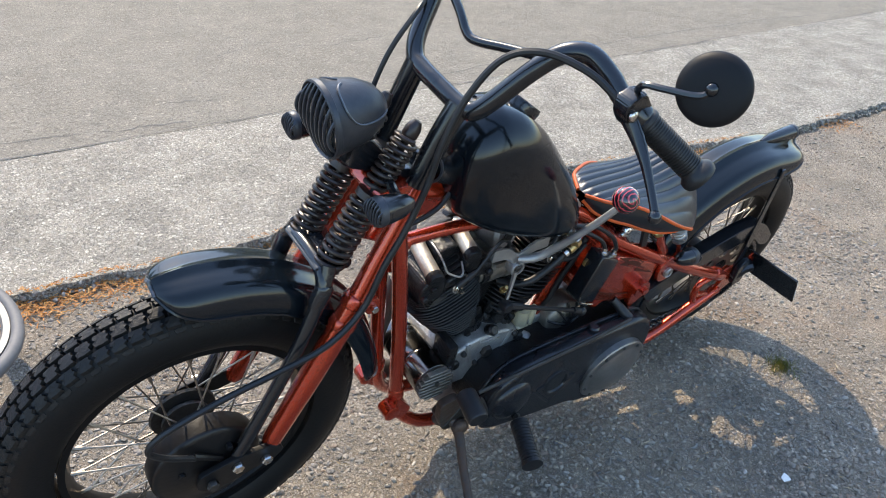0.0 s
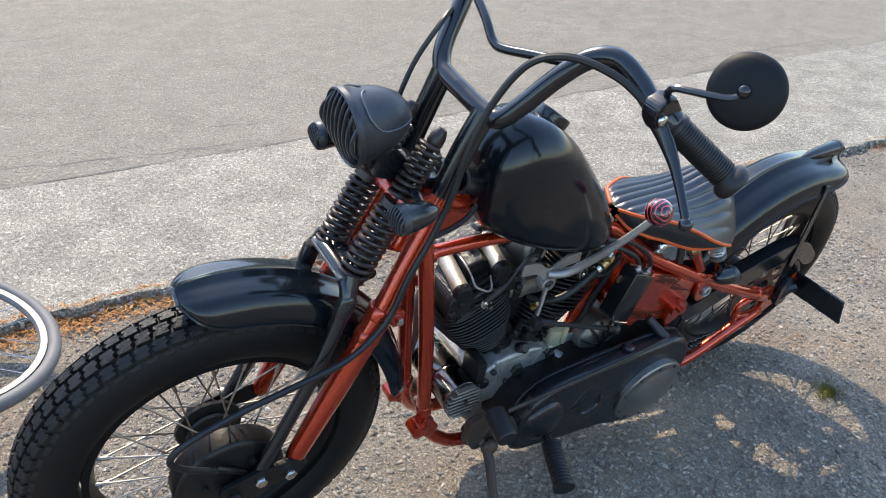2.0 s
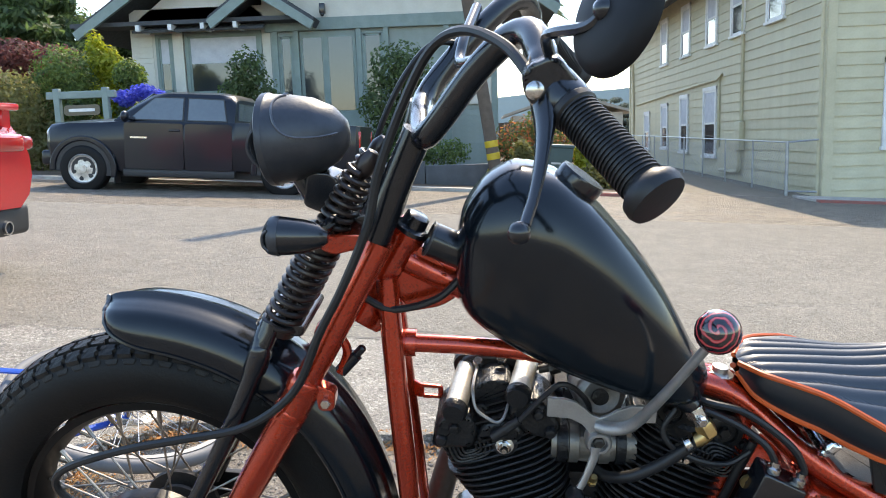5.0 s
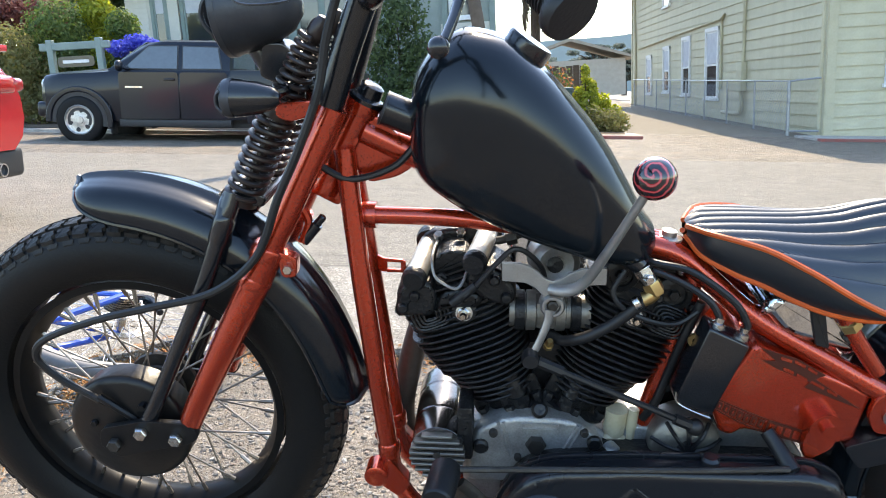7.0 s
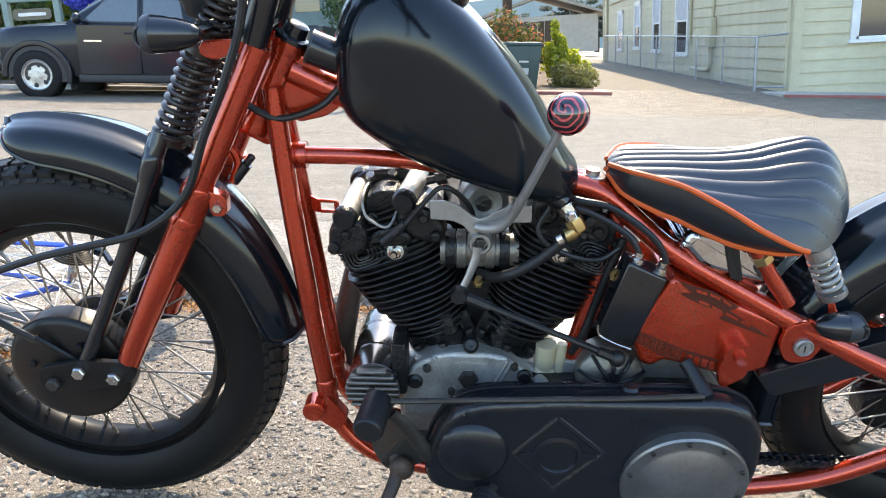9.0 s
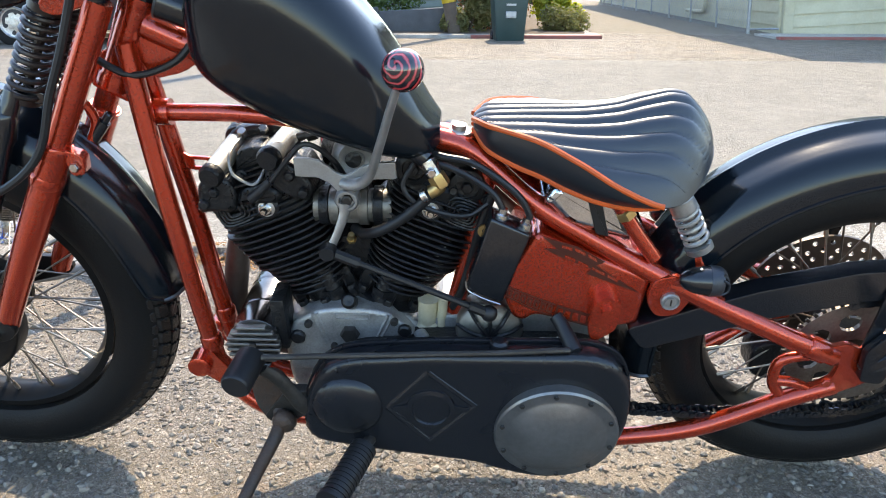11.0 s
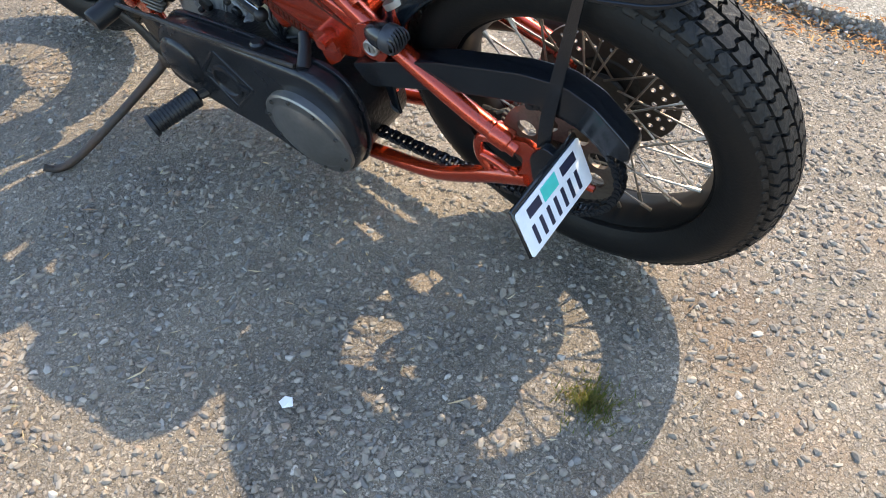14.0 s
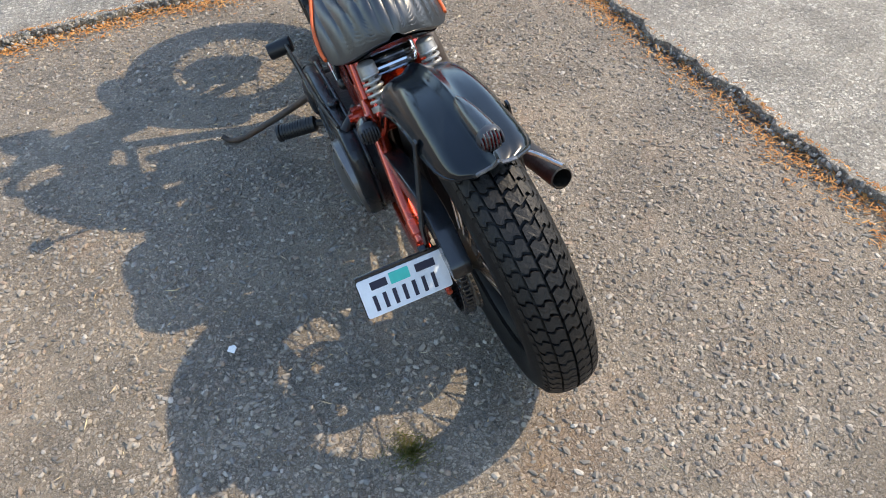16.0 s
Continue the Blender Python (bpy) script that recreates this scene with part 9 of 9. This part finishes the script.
def stones(name, count, lo, hi, area, material, label, seed, sink=0.42):
    r = random.Random(seed)
    verts, faces = [], []
    n = 0
    while n < count:
        x, y = r.uniform(area[0], area[1]), r.uniform(area[2], area[3])
        if not in_pocket(x, y):
            continue
        if r.random() > 0.45 + 0.9 * noise.noise(Vector((x * 1.7, y * 1.7, 4.0))) + 0.35:
            continue
        n += 1
        s = lo + (hi - lo) * r.random() ** 2.6
        V, F = shapes[r.randrange(6)]
        rot = Euler((r.uniform(-0.3, 0.3), r.uniform(-0.3, 0.3), r.uniform(0, 6.28))).to_matrix()
        sc = Vector((s * r.uniform(0.8, 1.35), s * r.uniform(0.55, 1.0), s * r.uniform(0.4, 0.8)))
        b = len(verts)
        z = -0.006 + sc.z * (1 - 2 * sink)
        for v in V:
            p = rot @ Vector((v.x * sc.x, v.y * sc.y, v.z * sc.z))
            verts.append((x + p.x, y + p.y, z + p.z))
        faces += [[b + i for i in f] for f in F]
    me = bpy.data.meshes.new(name)
    me.from_pydata(verts, [], faces)
    me.materials.append(material)
    ob = new(name, me)
    return tagged(on_street(ob), label, "gravel", kind="stuff")


STONES = island_mat("mixed_pebbles", [(0.095, 0.088, 0.080), (0.230, 0.193, 0.148), (0.130, 0.119, 0.105), (0.300, 0.248, 0.186), (0.165, 0.142, 0.114), (0.335, 0.292, 0.235), (0.105, 0.095, 0.084), (0.245, 0.180, 0.130), (0.150, 0.145, 0.136), (0.275, 0.228, 0.174), (0.120, 0.107, 0.092), (0.390, 0.355, 0.305)], 0.72)
stones("gravel", 52000, 0.0017, 0.0105, (-0.62, 2.7, -1.25, 1.15), STONES, "loose and embedded mixed grey and tan pebbles", 3)
stones("gravel", 7000, 0.003, 0.011, (2.2, 5.2, -1.4, 1.0), STONES, "loose and embedded mixed grey and tan pebbles", 5)

# dry straw and twig bits strewn over the gravel
r = random.Random(33)
verts, faces = [], []
while len(faces) < 4 * 900:
    x, y = r.uniform(-0.6, 3.2), r.uniform(-1.3, 1.1)
    if not in_pocket(x, y) or r.random() > 0.5 + noise.noise(Vector((x * 1.4, y * 1.4, 17.0))):
        continue
    L, w, a = 0.010 + 0.030 * r.random() ** 3, r.uniform(0.0007, 0.0020), r.uniform(0, 6.28)
    dx, dy, px, py = math.cos(a) * L / 2, math.sin(a) * L / 2, -math.sin(a) * w, math.cos(a) * w
    zb, bend = 0.001 + 0.004 * r.random(), r.uniform(-0.15, 0.15)
    b = len(verts)
    verts += [(x - dx, y - dy, zb), (x + px + py * bend, y + py, zb), (x + dx, y + dy, zb + 0.002), (x - px, y - py, zb), (x, y, zb + w * 1.6)]
    faces += [(b, b + 1, b + 4), (b + 1, b + 2, b + 4), (b + 2, b + 3, b + 4), (b + 3, b, b + 4)]
me = bpy.data.meshes.new("straw")
me.from_pydata(verts, [], faces)
me.materials.append(island_mat("dry_straw", [(0.42, 0.33, 0.18), (0.30, 0.19, 0.09), (0.50, 0.42, 0.27), (0.20, 0.12, 0.07)], 0.8))
tagged(on_street(new("straw", me)), "dry straw and twig bits strewn over the gravel", "straw", kind="stuff")

# crumbled concrete along the broken edge
r = random.Random(21)
verts, faces = [], []
for k in range(2600):
    i = r.randrange(len(EDGE) - 1)
    (ax, ay), (bx, by) = EDGE[i], EDGE[i + 1]
    if ax > 5.0:
        continue
    t = r.random()
    off = r.gauss(0.004, 0.014)
    side_run = ax < -0.5 and ay < 1.0
    x, y = ax + (bx - ax) * t + (off if side_run else 0), ay + (by - ay) * t - (0 if side_run else off)
    s = r.uniform(0.004, 0.013)
    V, F = shapes[r.randrange(6)]
    rot = Euler((r.uniform(-1, 1), r.uniform(-1, 1), r.uniform(0, 6.28))).to_matrix()
    z = r.uniform(0.0, 0.030) * (1.0 if off < 0.012 else 0.2)
    b = len(verts)
    for v in V:
        p = rot @ Vector((v.x * s, v.y * s * 0.8, v.z * s * 0.7))
        verts.append((x + p.x, y + p.y, z + p.z))
    faces += [[b + q for q in f] for f in F]
me = bpy.data.meshes.new("edge_rubble")
me.from_pydata(verts, [], faces)
me.materials.append(island_mat("concrete_crumbs", [(0.16, 0.148, 0.13), (0.28, 0.26, 0.225), (0.12, 0.11, 0.10), (0.36, 0.335, 0.29), (0.20, 0.185, 0.16)], 0.85))
tagged(on_street(new("edge_rubble", me)), "crumbled concrete pieces along the broken edge", "rubble", kind="stuff")

# orange conifer litter along the broken edge
NEEDLE = island_mat("orange_dry_litter", [(0.30, 0.11, 0.025), (0.46, 0.20, 0.05), (0.38, 0.15, 0.035), (0.55, 0.30, 0.10), (0.20, 0.085, 0.03)], 0.8)
r = random.Random(8)
verts, faces = [], []
for k in range(30000):
    i = r.randrange(len(EDGE) - 1)
    (ax, ay), (bx, by) = EDGE[i], EDGE[i + 1]
    if ax > 4.0:
        continue
    dens = (0.62 if ax < 2.4 else 0.25) + 0.8 * noise.noise(Vector((ax * 1.3, ay * 1.3, 9.0)))
    if r.random() > dens:
        continue
    t = r.random()
    off = abs(r.gauss(0, 0.060)) - 0.012
    if ax < -0.5 and ay < 1.0:
        x, y = ax + (bx - ax) * t + off, ay + (by - ay) * t
    else:
        x, y = ax + (bx - ax) * t + r.uniform(-0.02, 0.02), ay + (by - ay) * t - off
    z = (0.036 if off < 0 else 0.001) + 0.010 * r.random() * math.exp(-abs(off) * 18)
    L, w, a = r.uniform(0.006, 0.022), r.uniform(0.0012, 0.0045), r.uniform(0, 6.28)
    dx, dy = math.cos(a) * L / 2, math.sin(a) * L / 2
    px, py = -math.sin(a) * w / 2, math.cos(a) * w / 2
    tilt = r.uniform(-0.004, 0.006)
    b = len(verts)
    verts += [(x - dx + px, y - dy + py, z), (x - dx - px, y - dy - py, z), (x, y, z + 0.0025), (x + dx - px, y + dy - py, z + tilt + 0.001), (x + dx + px, y + dy + py, z + tilt + 0.001)]
    faces += [(b, b + 1, b + 2), (b + 1, b + 3, b + 2), (b + 3, b + 4, b + 2), (b + 4, b, b + 2)]
me = bpy.data.meshes.new("leaf_litter")
me.from_pydata(verts, [], faces)
me.materials.append(NEEDLE)
tagged(on_street(new("leaf_litter", me)), "orange dry needles and leaves along the broken edge", "leaf litter", kind="stuff")

# small weed tuft and scrap of paper
wd = empty("grass_tuft", STREET @ pose(1.65, -0.272, -0.006), "small green weed tuft growing in the gravel", "weed")
verts, faces = [], []
for k in range(620):
    a, d = r.uniform(0, 6.28), abs(r.gauss(0, 0.032))
    x, y = math.cos(a) * d, math.sin(a) * d * 0.9
    h, lean, la = r.uniform(0.008, 0.024), r.uniform(0.2, 1.0), r.uniform(0, 6.28)
    b = len(verts)
    w = 0.0012
    verts += [(x - w, y, 0), (x + w, y, 0), (x + math.cos(la) * lean * h, y + math.sin(la) * lean * h, h)]
    faces += [(b, b + 1, b + 2)]
tagged(part("blade_clump", raw(verts, faces), leaf_mat("weed_blades", (0.065, 0.085, 0.018), (0.105, 0.115, 0.028), (0.18, 0.145, 0.055)), wd, smooth=False), kind="stuff")
pp = raw([(-0.012, -0.005, 0.002), (0.004, -0.012, 0.006), (0.014, 0.001, 0.003), (0.006, 0.010, 0.010), (-0.009, 0.008, 0.004)], [(0, 1, 2, 3, 4)])
pp = link("paper_scrap", thicken(pp, 0.0006), TRIMW, smooth=False)
pp.matrix_world = STREET @ pose(1.243, -0.541, 0.0)
tagged(pp, "small torn scrap of white paper on the gravel", "paper")
# cracks in the road and joints of the concrete strip
def crack(pts, w, z, label, seed):
    g = random.Random(seed)
    C = spline([(x, y, 0) for x, y in pts], 10)
    verts, faces = [], []
    for i, c in enumerate(C):
        jx, jy = g.uniform(-0.02, 0.02), g.uniform(-0.02, 0.02)
        ww = w * g.uniform(0.15, 0.7)
        verts += [(c.x + jx, c.y + jy - ww, z), (c.x + jx, c.y + jy + ww, z)]
    for i in range(len(C) - 1):
        faces.append((2 * i, 2 * i + 2, 2 * i + 3, 2 * i + 1))
    return tagged(on_street(link("road_crack", raw(verts, faces), TAR, smooth=False)), label, "crack", "road cracks", "structure")


crack([(-0.42, 8.1), (-0.50, 7.25), (-0.45, 6.9), (-0.47, 6.03), (-0.65, 5.91), (-0.84, 5.86), (-0.9, 5.28), (-0.91, 4.74), (-1.3, 4.3)], 0.020, 0.0275, "meandering crack in the asphalt", 1)
crack([(-0.43, 5.09), (-0.23, 5.15), (0.1, 5.1), (0.5, 5.14)], 0.014, 0.0275, "thin crack in the asphalt", 2)
crack([(1.20, 7.17), (1.45, 7.14)], 0.020, 0.0275, "short crack in the asphalt", 3)
crack([(1.77, 6.93), (1.76, 6.56), (1.72, 5.89), (1.8, 5.5)], 0.014, 0.0275, "thin crack in the asphalt", 4)
crack([(-0.5, 2.57), (-0.2, 2.53), (0.4, 2.43), (0.8, 2.40)], 0.010, 0.0275, "thin tarred seam in the asphalt", 5)
crack([(2.0, 2.46), (3.0, 2.52), (4.6, 2.60), (7.0, 2.45)], 0.008, 0.0275, "thin tarred seam in the asphalt", 6)
crack([(-3, 2.29), (-1, 2.28), (1, 2.29), (3, 2.28), (5, 2.29), (8, 2.28)], 0.009, 0.0345, "open joint between concrete strip and road", 7)
crack([(2.05, 1.2), (2.25, 1.5), (2.35, 1.8), (2.3, 2.25)], 0.005, 0.0355, "thin crack across the concrete strip", 8)
crack([(1.33, 3.30), (1.39, 3.41), (1.75, 3.54), (1.98, 3.34), (2.42, 3.36), (2.9, 3.5)], 0.008, 0.0275, "thin crack in the asphalt", 9)
crack([(1.45, 4.2), (1.50, 3.96), (1.56, 3.62), (1.41, 3.40)], 0.007, 0.0275, "thin crack in the asphalt", 10)
crack([(0.81, 2.69), (1.02, 2.62)], 0.009, 0.0275, "short tarred seam in the asphalt", 11)
